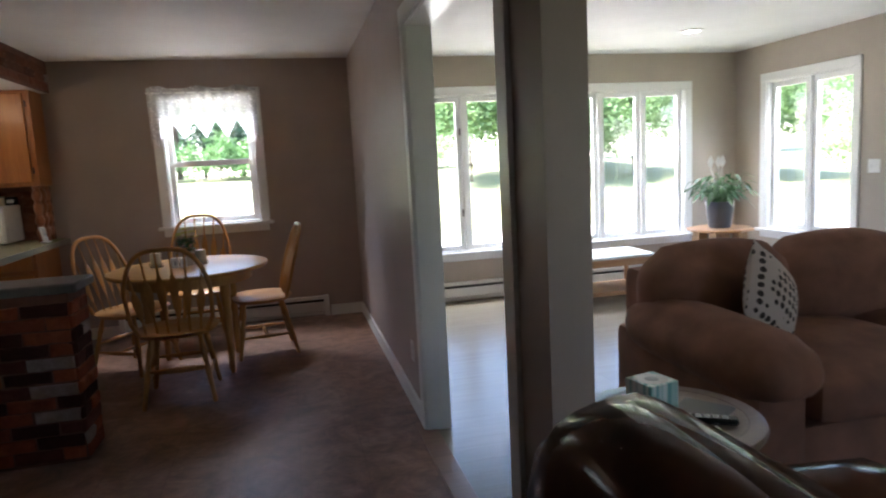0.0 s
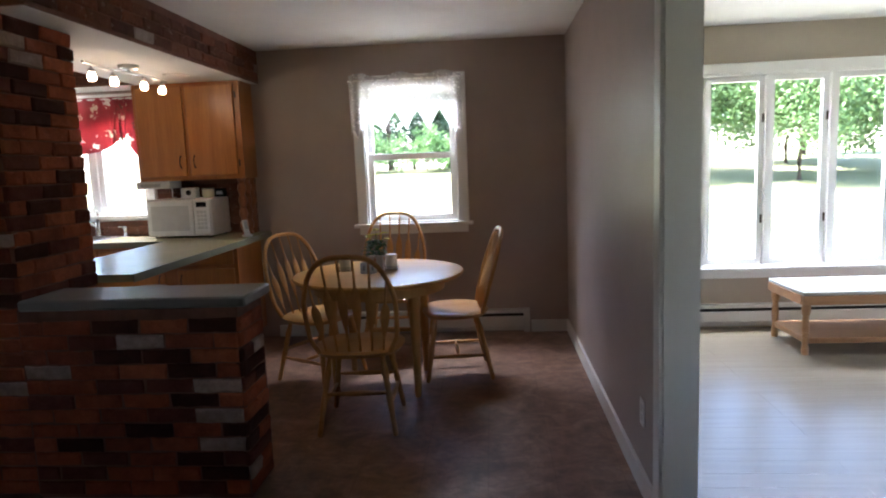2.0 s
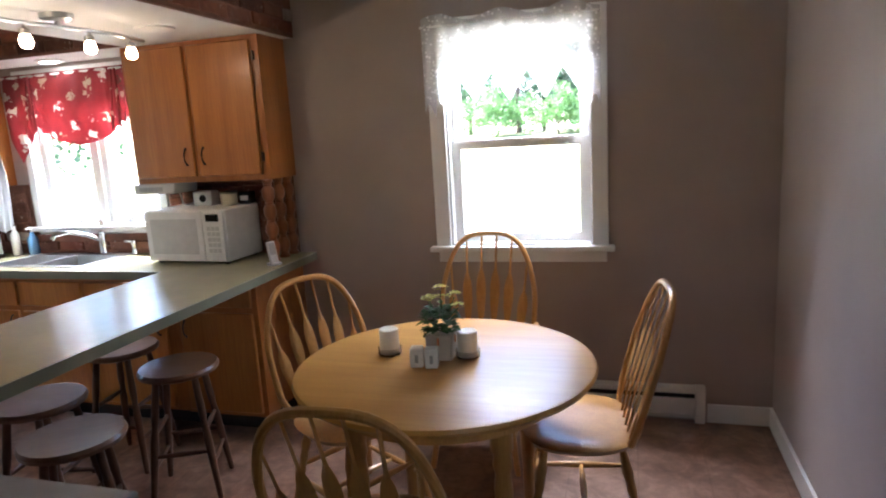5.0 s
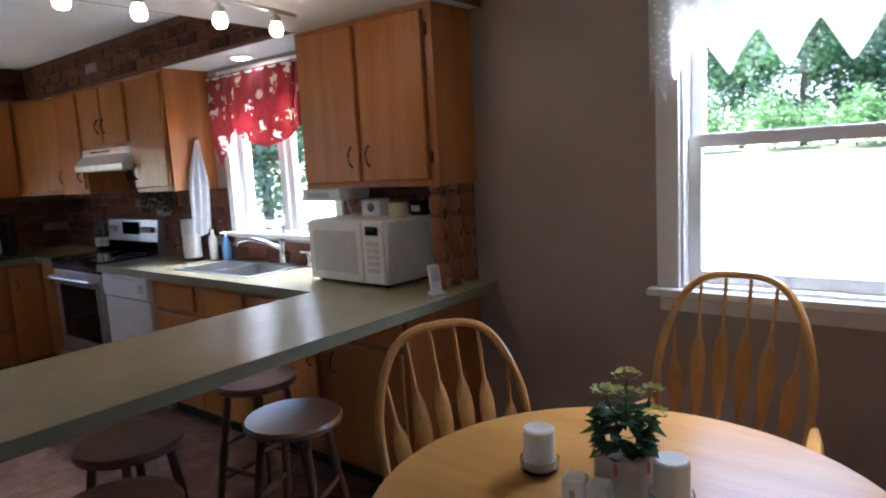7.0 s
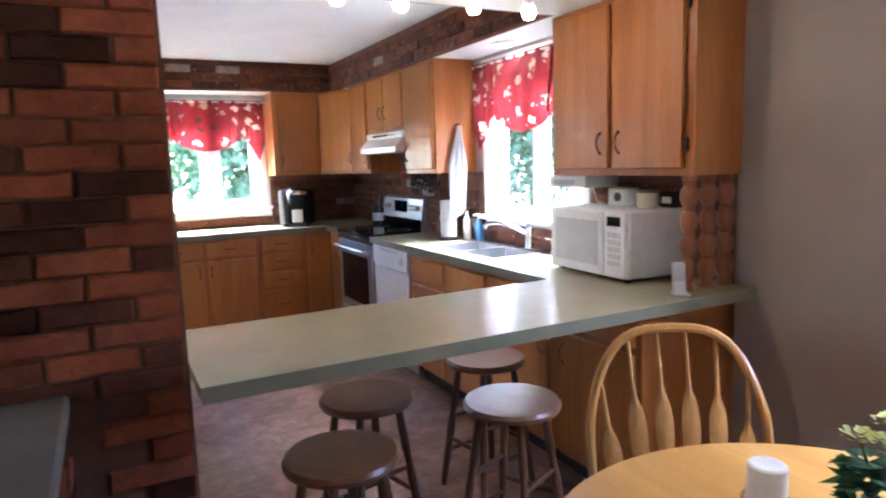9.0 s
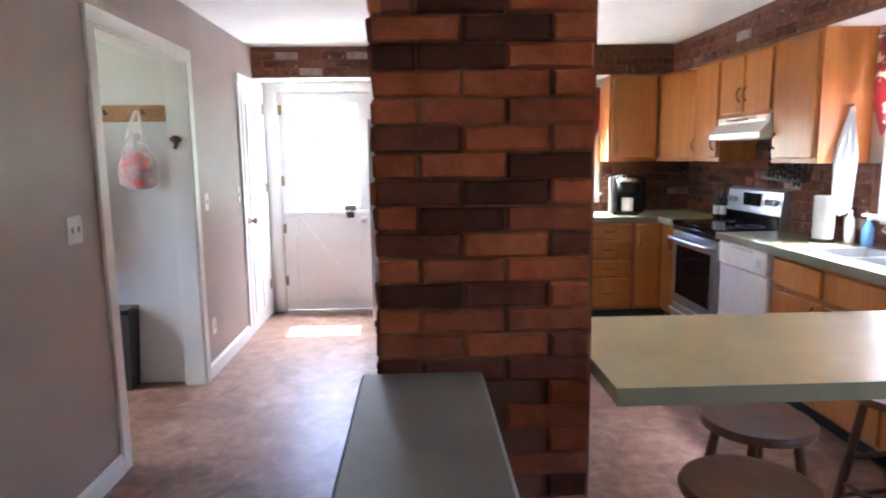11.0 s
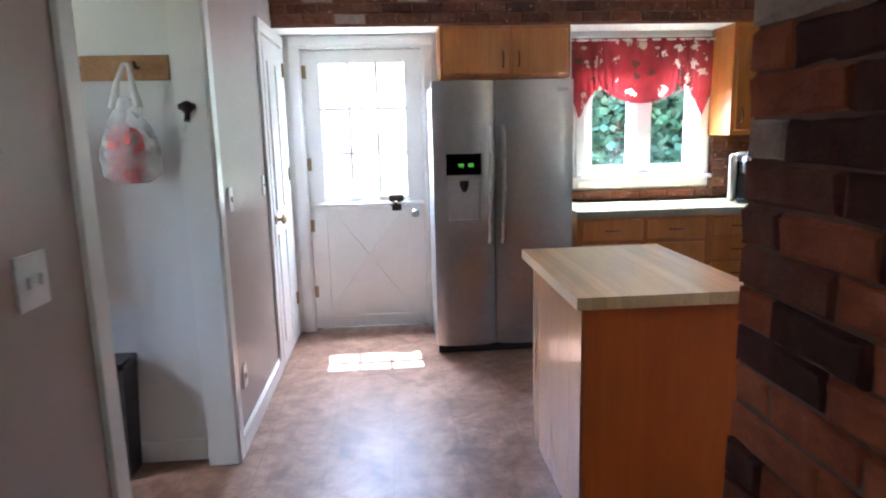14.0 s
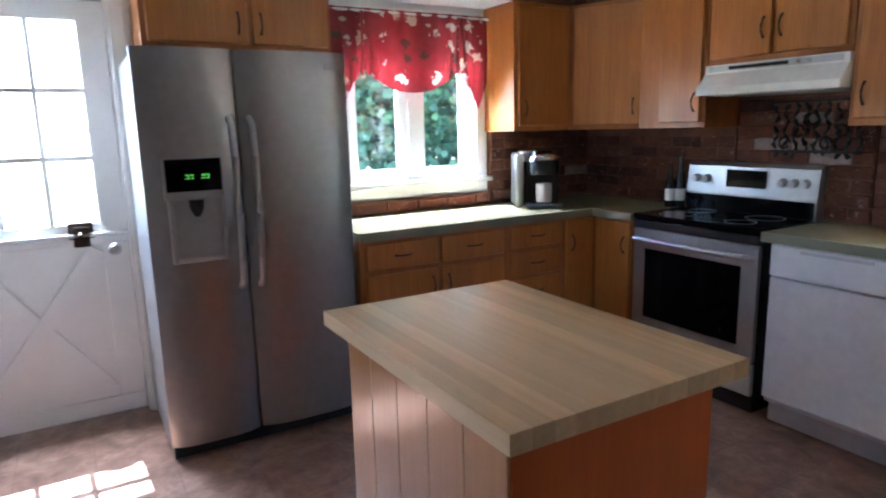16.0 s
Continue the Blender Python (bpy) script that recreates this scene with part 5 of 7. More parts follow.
# paper towel and towel, soap
t = thing("paper_towel_roll", (-3.83, 5.27, 0.917), "upright white paper towel roll", "paper towel")
bm = B()
lathe(bm, [(0.07, 0), (0.07, 0.012), (0.012, 0.014), (0.012, 0.018)], seg=20)
part("base", bm, IRON, t)
bm = B()
lathe(bm, [(0.055, 0.02), (0.058, 0.024), (0.058, 0.27), (0.055, 0.275), (0.02, 0.275), (0.02, 0.26)], seg=24)
part("roll", bm, TOWEL, t)
t = thing("dish_towel", (0, 0, 0), "white dish towel hanging from the cabinet side", "towel")
bm = B()
rings = []
for i in range(13):
    s = i / 12
    z = 1.70 - 0.62 * s
    wd = 0.012 + 0.062 * min(1, s * 2.2) - 0.022 * max(0, s - 0.6)
    ring = []
    for k in range(15):
        u = k / 14 * 2 - 1
        ring.append((-3.675 + 0.015 * math.cos(u * 9 + s * 2) * min(1, s * 3) + 0.018, 5.28 + u * wd - 0.03 * s, z + 0.05 * abs(u) * s))
    rings.append(ring)
vs = loft(bm, rings, False)
bmesh.ops.solidify(bm, geom=bm.faces[:], thickness=0.006)
part("cloth", bm, TOWEL, t)
bm = B()
sweep(bm, [(-3.702, 5.28, 1.71), (-3.67, 5.28, 1.705), (-3.655, 5.28, 1.715)], 0.005, 6)
part("hook", bm, IRON, t)
t = thing("soap_bottle", (-3.585, 5.37, 0.917), "clear blue soap bottle with white pump", "bottle")
bm = B()
lathe(bm, [(0.03, 0), (0.033, 0.01), (0.033, 0.11), (0.014, 0.14), (0.013, 0.155)], seg=16)
part("bottle", bm, plain("blue_soap", (0.12, 0.28, 0.5), 0.15), t)
bm = B()
rod(bm, (0, 0, 0.15), (0, 0, 0.185), 0.008)
rod(bm, (0, 0, 0.182), (0, -0.04, 0.18), 0.007)
part("pump", bm, WHITE_PLASTIC, t)
t = thing("soap_bottle", (-3.71, 5.35, 0.917), "white plastic bottle beside the sink", "bottle")
bm = B()
lathe(bm, [(0.025, 0), (0.028, 0.01), (0.028, 0.14), (0.012, 0.17), (0.012, 0.2)], seg=16)
part("bottle", bm, CERAMIC, t)


# ---- curtains ----
def balloon_valance(name, axis, face, out, a0, a1, ztop, label):
    """A red tie-up valance: a swagged middle between two gathered ties, with hanging side tails."""
    t = thing(name, (0, 0, 0), label, "curtain")
    bm = B()
    W = a1 - a0
    nx, nz = 72, 16
    rings = []
    for j in range(nz + 1):
        v = j / nz
        row = []
        for i in range(nx + 1):
            u = i / nx
            e = min(u, 1 - u)
            if e < 0.06:
                drop = 0.40 + 0.17 * e / 0.06
            elif e < 0.20:
                drop = 0.57 - 0.25 * ((e - 0.06) / 0.14) ** 0.8
            else:
                drop = 0.32 + 0.14 * math.sin(math.pi * (u - 0.20) / 0.60) ** 0.7
            z = ztop - drop * v
            tie = math.exp(-((u - 0.20) / 0.045) ** 2) + math.exp(-((u - 0.80) / 0.045) ** 2)
            fan = math.exp(-((e - 0.20) / 0.10) ** 2) * v
            dpt = 0.032 + 0.005 * math.sin(u * 61) * (1 - v) + 0.014 * fan * math.sin((e - 0.20) * 150 - 5 * v) + 0.012 * v * math.sin(u * 23 + 1.5 * v) + 0.03 * math.sin(math.pi * v) * (1 - tie) * (1.0 if e > 0.20 else 0.4) - 0.008 * tie * v
            dpt += 0.008 * math.exp(-((v - 0.16) / 0.03) ** 2)
            a = a0 + W * u
            o = face + out * max(0.012, dpt)
            row.append((a, o, z) if axis == 'y' else (o, a, z))
        rings.append(row)
    loft(bm, rings, False)
    bmesh.ops.solidify(bm, geom=bm.faces[:], thickness=0.003)
    part("cloth", bm, REDPRINT, t, "red cotton with beige and brown print")
    for u in (0.20, 0.80):
        a = a0 + W * u
        bm = B()
        o0, o1 = sorted((face + out * 0.05, face + out * 0.062))
        for s_ in (-1, 1):
            pts = [((a + s_ * 0.012 + 0.02 * s_ * q / 5), face + out * (0.058 + 0.005 * q), ztop - 0.02 - 0.07 * q) for q in range(6)]
            if axis == 'x':
                pts = [(p[1], p[0], p[2]) for p in pts]
            sweep(bm, pts, 0.008, 6)
        part("tie", bm, REDPRINT, t, "gathered tie strap")
    bm = B()
    o = face + out * 0.03
    if axis == 'y':
        rod(bm, (a0 - 0.02, o, ztop - 0.015), (a1 + 0.02, o, ztop - 0.015), 0.008)
    else:
        rod(bm, (o, a0 - 0.02, ztop - 0.015), (o, a1 + 0.02, ztop - 0.015), 0.008)
    part("rod", bm, TRIM, t)
    return t


balloon_valance("red_valance", 'y', YW - 0.022, -1, -3.61, -2.50, 2.085, "red tie-up valance with beige and brown print over the sink")
balloon_valance("red_valance", 'x', XF + 0.022, 1, 3.48, 4.53, 2.085, "red tie-up valance with beige and brown print over the far window")
t = thing("lace_valance", (0, 0, 0), "white lace valance with scalloped hem and tails", "curtain")
bm = B()
rings = []
nx = 96
for j in range(13):
    v = j / 12
    row = []
    for i in range(nx + 1):
        u = i / nx
        sc = 1 - abs(((u * 5) % 1.0) * 2 - 1)
        drop = 0.27 + 0.15 * sc
        if u < 0.07 or u > 0.93:
            drop = 0.46 - 0.05 * math.sin(u * 60)
        z = 2.155 + 0.02 * math.sin(u * 17) * (1 - v) - (drop + 0.02) * v
        row.append((-0.77 + 0.91 * u, YW - 0.045 - 0.014 * math.sin(u * 58) * (0.4 + 0.6 * v), z))
    rings.append(row)
loft(bm, rings, False)
part("lace", bm, LACE, t)
bm = B()
rod(bm, (-0.775, YW - 0.045, 2.115), (0.145, YW - 0.045, 2.115), 0.006)
part("rod", bm, TRIM, t)
for u in (-0.775, 0.145):
    bm = B()
    rod(bm, (u, YW - 0.045, 2.115), (u, YW - 0.018, 2.115), 0.006)
    part("bracket", bm, TRIM, t)


# ---- dining set ----
tb = thing("dining_table", (-0.385, 4.185, 0), "round oak pedestal-leg dining table with satin top", "table")
bm = B()
lathe(bm, [(0.515, 0.718), (0.54, 0.722), (0.55, 0.735), (0.545, 0.748), (0.535, 0.75)], seg=64)
part("tabletop", bm, OAK_TOP, tb)
bm = B()
lathe(bm, [(0.42, 0.64), (0.425, 0.64), (0.425, 0.718), (0.42, 0.718)], seg=48)
part("apron", bm, OAK, tb)
for a in (45, 135, 225, 315):
    x, y = 0.36 * math.cos(radians(a)), 0.36 * math.sin(radians(a))
    bm = B()
    turned(bm, (x, y, 0), (x, y, 0.70), [(0.018, 0), (0.022, 0.04), (0.024, 0.3), (0.032, 0.6), (0.026, 0.68), (0.034, 0.72), (0.03, 0.78), (0.038, 0.8), (0.038, 1)], 14)
    part("leg", bm, OAK, tb)


def windsor(label, m, arms=False, H=0.535):
    """An arrow-back bow chair; it faces +y."""
    c = thing("dining_chair", m, label, "chair", "chairs round the table")
    bm = B()
    n = 28
    top, bot, mid = [], [], []
    for i in range(n):
        a = 2 * math.pi * i / n
        x = 0.25 * math.copysign(abs(math.cos(a)) ** 0.75, math.cos(a)) * (1.0 + 0.04 * math.sin(a))
        y = 0.225 * math.copysign(abs(math.sin(a)) ** 0.8, math.sin(a))
        mid.append((x, y, 0.445))
        top.append((x * 0.93, y * 0.93, 0.455))
        bot.append((x * 0.92, y * 0.92, 0.42))
    inner = [(p[0] * 0.55, p[1] * 0.55 - 0.02, 0.443) for p in top]
    vs = loft(bm, [bot, mid, top, inner])
    bm.faces.new(vs[0][::-1])
    bm.faces.new(vs[-1])
    part("seat", bm, OAK, c)

    def back_y(z):
        return -0.165 - 0.24 * (z - 0.445) - 0.10 * (z - 0.445) ** 2
    # bow
    pts = []
    W = 0.258
    for i in range(31):
        a = math.pi * i / 30
        x = -W * 1.0 * math.copysign(abs(math.cos(a)) ** 0.62, math.cos(a))
        z = 0.445 + H * math.sin(a) ** 0.82
        if i in (0, 30):
            x *= 0.86
        pts.append((x * (0.86 + 0.14 * min(1, (z - 0.445) / 0.3)), back_y(z), z))
    bm = B()
    sweep(bm, pts, 0.0135, 8)
    part("bow", bm, OAK, c)
    for i in range(6):
        xb = (i - 2.5) * 0.062
        xt = (i - 2.5) * 0.080
        zt = 0.445 + H * (1 - (abs(xt) / W) ** 2.9) ** 0.46 - 0.006
        bm = B()
        segs = 14
        rings = []
        for q in range(segs + 1):
            s = q / segs
            z = 0.445 + (zt - 0.445) * s
            x = xb + (xt - xb) * s
            if s < 0.22:
                w = 0.006
            elif s < 0.62:
                w = 0.006 + 0.018 * math.sin((s - 0.22) / 0.40 * math.pi * 0.62) / 0.93
            elif s < 0.72:
                w = 0.0235 - 0.0175 * (s - 0.62) / 0.10
            else:
                w = 0.006
            y = back_y(z)
            d = 0.0055
            rings.append([(x - w, y, z), (x, y - d, z), (x + w, y, z), (x, y + d, z)])
        vs = loft(bm, rings)
        part("arrow_spindle", bm, OAK, c)
    prof = [(0.012, 0), (0.015, 0.05), (0.014, 0.2), (0.019, 0.45), (0.014, 0.55), (0.018, 0.6), (0.015, 0.66), (0.02, 0.75), (0.013, 0.9), (0.013, 1)]
    feet = {}
    for sx in (-1, 1):
        for sy in (-1, 1):
            p0 = (sx * 0.205, sy * 0.215 - 0.01, 0)
            p1 = (sx * 0.14, sy * 0.135, 0.43)
            feet[(sx, sy)] = (Vector(p0), Vector(p1))
            bm = B()
            turned(bm, p0, p1, prof, 12)
            part("leg", bm, OAK, c)

    def on_leg(k, z):
        a, b = feet[k]
        return a + (b - a) * (z / 0.43)
    sp = [(0.008, 0), (0.012, 0.3), (0.015, 0.5), (0.012, 0.7), (0.008, 1)]
    for sx in (-1, 1):
        bm = B()
        turned(bm, on_leg((sx, -1), 0.16), on_leg((sx, 1), 0.16), sp, 10)
        part("stretcher", bm, OAK, c)
    bm = B()
    turned(bm, (on_leg((-1, -1), 0.16) + on_leg((-1, 1), 0.16)) / 2, (on_leg((1, -1), 0.16) + on_leg((1, 1), 0.16)) / 2, sp, 10)
    part("stretcher", bm, OAK, c)
    for sy in (-1, 1):
        bm = B()
        turned(bm, on_leg((-1, sy), 0.22), on_leg((1, sy), 0.22), sp, 10)
        part("stretcher", bm, OAK, c)
    if arms:
        for sx in (-1, 1):
            bm = B()
            sweep(bm, [(sx * 0.25, back_y(0.60), 0.60), (sx * 0.265, -0.11, 0.603), (sx * 0.275, -0.02, 0.604), (sx * 0.28, 0.07, 0.598), (sx * 0.28, 0.105, 0.592)], [0.014, 0.021, 0.026, 0.029, 0.02], 8, 1.0)
            part("armrest", bm, OAK, c)
            for yy in (-0.09, 0.0):
                bm = B()
                turned(bm, (sx * 0.215, yy, 0.445), (sx * 0.265, yy + 0.005, 0.592), [(0.008, 0), (0.013, 0.5), (0.008, 1)], 10)
                part("arm_post", bm, OAK, c)
    return c


windsor("oak arrow-back windsor chair with its back to the hall", pose(-0.40, 3.575, 0, 0, 0, 2))
windsor("oak arrow-back windsor chair beside the peninsula", pose(-0.83, 4.34, 0, 0, 0, -120))
windsor("oak arrow-back windsor armchair under the window", pose(-0.43, 4.93, 0, 0, 0, 180), True, 0.60)
windsor("oak arrow-back windsor chair beside the partition wall", pose(0.085, 4.41, 0, 0, 0, 97))

# table centre pieces
p = thing("potted_plant", (-0.405, 4.235, 0.75), "small leafy plant with yellow-green flowers in a pale pot", "plant")
bm = B()
bx(bm, -0.05, -0.05, 0, 0.05, 0.05, 0.10, 0.006)
part("pot", bm, plain("kraft_pot", (0.55, 0.45, 0.36), 0.7), p)
bm = B()
lathe(bm, [(0.052, 0.06), (0.055, 0.065), (0.055, 0.085), (0.052, 0.09)], seg=4)
part("ribbon", bm, plain("copper_ribbon", (0.5, 0.16, 0.06), 0.35, 0.3), p, "copper ribbon")


def leaf(bm, p, d, L, w, droop=0.3):
    """One folded leaf from p along d."""
    d = Vector(d).normalized()
    side = d.cross(Vector((0, 0, 1)))
    side = side.normalized() if side.length > 1e-3 else Vector((1, 0, 0))
    p = Vector(p)
    a = p + d * L * 0.45 + Vector((0, 0, -droop * L * 0.15))
    b = p + d * L + Vector((0, 0, -droop * L * 0.6))
    up = side.cross(d) * w * 0.25
    v = [bm.verts.new(q) for q in (p, a + side * w + up, b, a - side * w + up, a)]
    bm.faces.new((v[0], v[1], v[4]))
    bm.faces.new((v[1], v[2], v[4]))
    bm.faces.new((v[2], v[3], v[4]))
    bm.faces.new((v[3], v[0], v[4]))


random.seed(11)
bm = B()
for i in range(120):
    a = random.uniform(0, 6.283)
    rr = 0.048 * math.sqrt(random.random())
    leaf(bm, (rr * math.cos(a), rr * math.sin(a), random.uniform(0.095, 0.19)), (math.cos(a + random.uniform(-0.7, 0.7)), math.sin(a), random.uniform(-0.2, 0.8)), random.uniform(0.03, 0.052), random.uniform(0.014, 0.024))
part("foliage", bm, LEAF_D, p, smooth=False)
for fx, fy, fz, fr_ in ((-0.035, -0.01, 0.225, 0.030), (0.0, 0.02, 0.255, 0.026), (0.015, -0.02, 0.23, 0.030), (0.055, 0.01, 0.235, 0.022), (0.075, -0.015, 0.20, 0.020), (-0.05, 0.02, 0.21, 0.022)):
    bm = B()
    rod(bm, (fx * 0.4, fy * 0.4, 0.15), (fx, fy, fz - 0.005), 0.003, 0.002, 6)
    stem = part("stem", bm, LEAF, p)
    bm = B()
    for i in range(34):
        a, q = random.uniform(0, 6.283), fr_ * math.sqrt(random.random())
        leaf(bm, (fx + q * math.cos(a), fy + q * math.sin(a), fz + 0.35 * (fr_ - q) + random.uniform(0, 0.006)), (math.cos(a), math.sin(a), random.uniform(0.3, 1.2)), 0.014, 0.006)
    part("flower_head", bm, FLOWER, p, "yellow-green flower head", smooth=False)
CLEAR = node_mat("clear_glass")[0]
CLEAR.node_tree.nodes["Principled BSDF"].inputs["Transmission Weight"].default_value = 1.0
CLEAR.node_tree.nodes["Principled BSDF"].inputs["Roughness"].default_value = 0.03
for x, y in ((-0.615, 4.235), (-0.308, 4.24)):
    cnd = thing("candle", (x, y, 0.75), "white pillar candle in a shallow glass dish", "candle", "candles")
    bm = B()
    lathe(bm, [(0.035, 0), (0.045, 0.004), (0.046, 0.03), (0.044, 0.03), (0.043, 0.008), (0.0, 0.006)], seg=24)
    part("dish", bm, CLEAR, cnd, "clear glass dish")
    bm = B()
    lathe(bm, [(0.036, 0.007), (0.037, 0.012), (0.037, 0.10), (0.033, 0.104), (0.012, 0.10)], seg=24)
    part("wax", bm, WAX, cnd)
for x, y in ((-0.47, 4.13), (-0.414, 4.128)):
    sh = thing("shaker", (x, y, 0.75, 0, 0, 12), "white square salt or pepper shaker", "shaker", "shakers")
    bm = B()
    bx(bm, -0.024, -0.024, 0, 0.024, 0.024, 0.072, 0.005)
    part("body", bm, CERAMIC, sh)
    bm = B()
    bx(bm, -0.006, -0.0255, 0.02, 0.006, -0.024, 0.05)
    part("letter_bar", bm, GREY_PLASTIC, sh, smooth=False)


def stool(m, label):
    s = thing("bar_stool", m, label, "stool", "stools at the peninsula")
    bm = B()
    lathe(bm, [(0.155, 0.575), (0.172, 0.582), (0.176, 0.597), (0.168, 0.61), (0.12, 0.606), (0.0, 0.602)], seg=32)
    part("seat", bm, STOOLTOP, s)
    feet = []
    for a in (45, 135, 225, 315):
        c, n_ = math.cos(radians(a)), math.sin(radians(a))
        p0, p1 = Vector((0.205 * c, 0.205 * n_, 0)), Vector((0.115 * c, 0.115 * n_, 0.58))
        feet.append((p0, p1))
        bm = B()
        turned(bm, p0, p1, [(0.012, 0), (0.014, 0.1), (0.018, 0.5), (0.013, 0.62), (0.017, 0.7), (0.014, 1)], 12)
        part("leg", bm, DARKWOOD, s)
    for i in range(4):
        for z in ((0.17, 0.33) if i % 2 else (0.23,)):
            a = feet[i][0] + (feet[i][1] - feet[i][0]) * z / 0.58
            b = feet[(i + 1) % 4][0] + (feet[(i + 1) % 4][1] - feet[(i + 1) % 4][0]) * z / 0.58
            bm = B()
            turned(bm, a, b, [(0.008, 0), (0.012, 0.5), (0.008, 1)], 10)
            part("rung", bm, DARKWOOD, s)
    return s


st0 = stool(pose(-2.03, 3.93, 0, 0, 0, 12), "dark round wooden bar stool under the peninsula")
for x, y, rz in ((-1.615, 3.69, 40), (-1.70, 4.36, 25), (-2.19, 4.55, 8)):
    copy_thing(st0, pose(x, y, 0, 0, 0, rz))


# ---- baseboard heaters ----
def heater(name, axis, face, out, a0, a1, label):
    h = thing(name, (0, 0, 0), label, "heater")

    def b(bm, o0, o1, z0, z1, e0=a0, e1=a1, bev=0.0):
        f0, f1 = sorted((face + out * o0, face + out * o1))
        if axis == 'y':
            bx(bm, e0, f0, z0, e1, f1, z1, bev)
        else:
            bx(bm, f0, e0, z0, f1, e1, z1, bev)
        return bm
    part("back_plate", b(B(), 0.0, 0.012, 0.015, 0.20), HEATER, h, smooth=False)
    part("front_cover", b(B(), 0.045, 0.06, 0.055, 0.145, bev=0.003), HEATER, h)
    part("top_hood", b(B(), 0.0125, 0.062, 0.172, 0.20, bev=0.004), HEATER, h)
    part("heating_element", b(B(), 0.0125, 0.040, 0.05, 0.165), RECESS_SHADE, h, "heating fins with the slot's shade in their colour", smooth=False)
    for e in (a0, a1):
        e0, e1 = (e, e + 0.05) if e == a0 else (e - 0.05, e)
        part("end_cap", b(B(), 0.0, 0.066, 0.012, 0.205, e0, e1, 0.004), HEATER, h)
    return h


heater("baseboard_heater", 'y', YW, -1, -1.20, 0.645, "white baseboard heater under the dining window")
heater("baseboard_heater", 'y', YW, -1, 1.2, 4.9, "long white baseboard heater under the sunroom window")

# ---- sunroom and living area ----
ct = thing("coffee_table", (3.07, 4.90, 0), "low white-topped pine table with lower shelf", "table")
bm = B()
bx(bm, -0.60, -0.28, 0.425, 0.60, 0.28, 0.45, 0.006)
part("tabletop", bm, plain("white_tile_top", (0.66, 0.68, 0.62), 0.2), ct)
for b in ((-0.60, -0.285, 0.60, -0.26), (-0.60, 0.26, 0.60, 0.285), (-0.605, -0.26, -0.58, 0.26), (0.58, -0.26, 0.605, 0.26)):
    bm = B()
    bx(bm, b[0], b[1], 0.36, b[2], b[3], 0.424, 0.003)
    part("rail", bm, PINE, ct)
for sx in (-1, 1):
    for sy in (-1, 1):
        bm = B()
        turned(bm, (sx * 0.56, sy * 0.24, 0), (sx * 0.56, sy * 0.24, 0.36), [(0.022, 0), (0.026, 0.1), (0.02, 0.2), (0.026, 0.5), (0.02, 0.75), (0.03, 0.85), (0.03, 1)], 12)
        part("leg", bm, PINE, ct)
bm = B()
bx(bm, -0.57, -0.25, 0.08, 0.57, 0.25, 0.12, 0.004)
part("shelf", bm, PINE, ct)

pt = thing("plant_table", (4.45, 4.78, 0), "pine table with clipped-corner pale top", "table")
bm = B()
lathe(bm, [(0.30, 0.59), (0.31, 0.595), (0.31, 0.615), (0.30, 0.62)], seg=8)
part("tabletop", bm, PINE, pt, smooth=False)
for a in (45, 135, 225, 315):
    bm = B()
    c_, s_ = math.cos(radians(a)), math.sin(radians(a))
    lo_, hi_ = Vector((0.21 * c_, 0.21 * s_, 0)), Vector((0.18 * c_, 0.18 * s_, 0.59))
    loft(bm, [[lo_ + Vector((dx * 0.05, dy * 0.05, 0)) for dx, dy in ((-1, -1), (1, -1), (1, 1), (-1, 1))], [hi_ + Vector((dx * 0.05, dy * 0.05, 0)) for dx, dy in ((-1, -1), (1, -1), (1, 1), (-1, 1))]])
    part("leg", bm, PINE, pt, smooth=False)
pp = thing("peace_lily", (4.45, 4.78, 0.62), "leafy peace lily with white blooms in a slate blue pot", "plant")
bm = B()
lathe(bm, [(0.095, 0), (0.105, 0.01), (0.135, 0.25), (0.14, 0.26), (0.128, 0.26), (0.12, 0.22), (0.0, 0.215)], seg=28)
part("pot", bm, plain("slate_blue_pot", (0.10, 0.115, 0.14), 0.3, 0.4), pp, "slate blue glazed pot")
bm = B()
random.seed(3)
for i in range(95):
    a = random.uniform(0, 6.283)
    el = random.uniform(0.55, 1.5)
    L1 = random.uniform(0.12, 0.33)
    base = Vector((0.06 * math.cos(a), 0.06 * math.sin(a), 0.22))
    tip = base + Vector((math.cos(a) * math.cos(el), math.sin(a) * math.cos(el), math.sin(el))) * L1
    sweep(bm, [base, (base + tip) / 2 + Vector((0, 0, 0.03)), tip], 0.004, 5)
    leaf(bm, tip, (math.cos(a) * 0.8, math.sin(a) * 0.8, random.uniform(-0.5, 0.5)), random.uniform(0.10, 0.16), random.uniform(0.018, 0.03), 0.9)
part("leaves", bm, LEAF, pp, smooth=False)
for a in (0.7, 2.2, 3.9):
    bm = B()
    b0 = Vector((0.04 * math.cos(a), 0.04 * math.sin(a), 0.22))
    sweep(bm, [b0, b0 + Vector((0.02, 0.02, 0.2)), b0 + Vector((0.05 * math.cos(a), 0.05 * math.sin(a), 0.36))], 0.004, 5)
    leaf(bm, b0 + Vector((0.05 * math.cos(a), 0.05 * math.sin(a), 0.36)), (0.1, 0.1, 1), 0.13, 0.03, 0)
    part("bloom", bm, CERAMIC, pp, "white bloom", smooth=False)

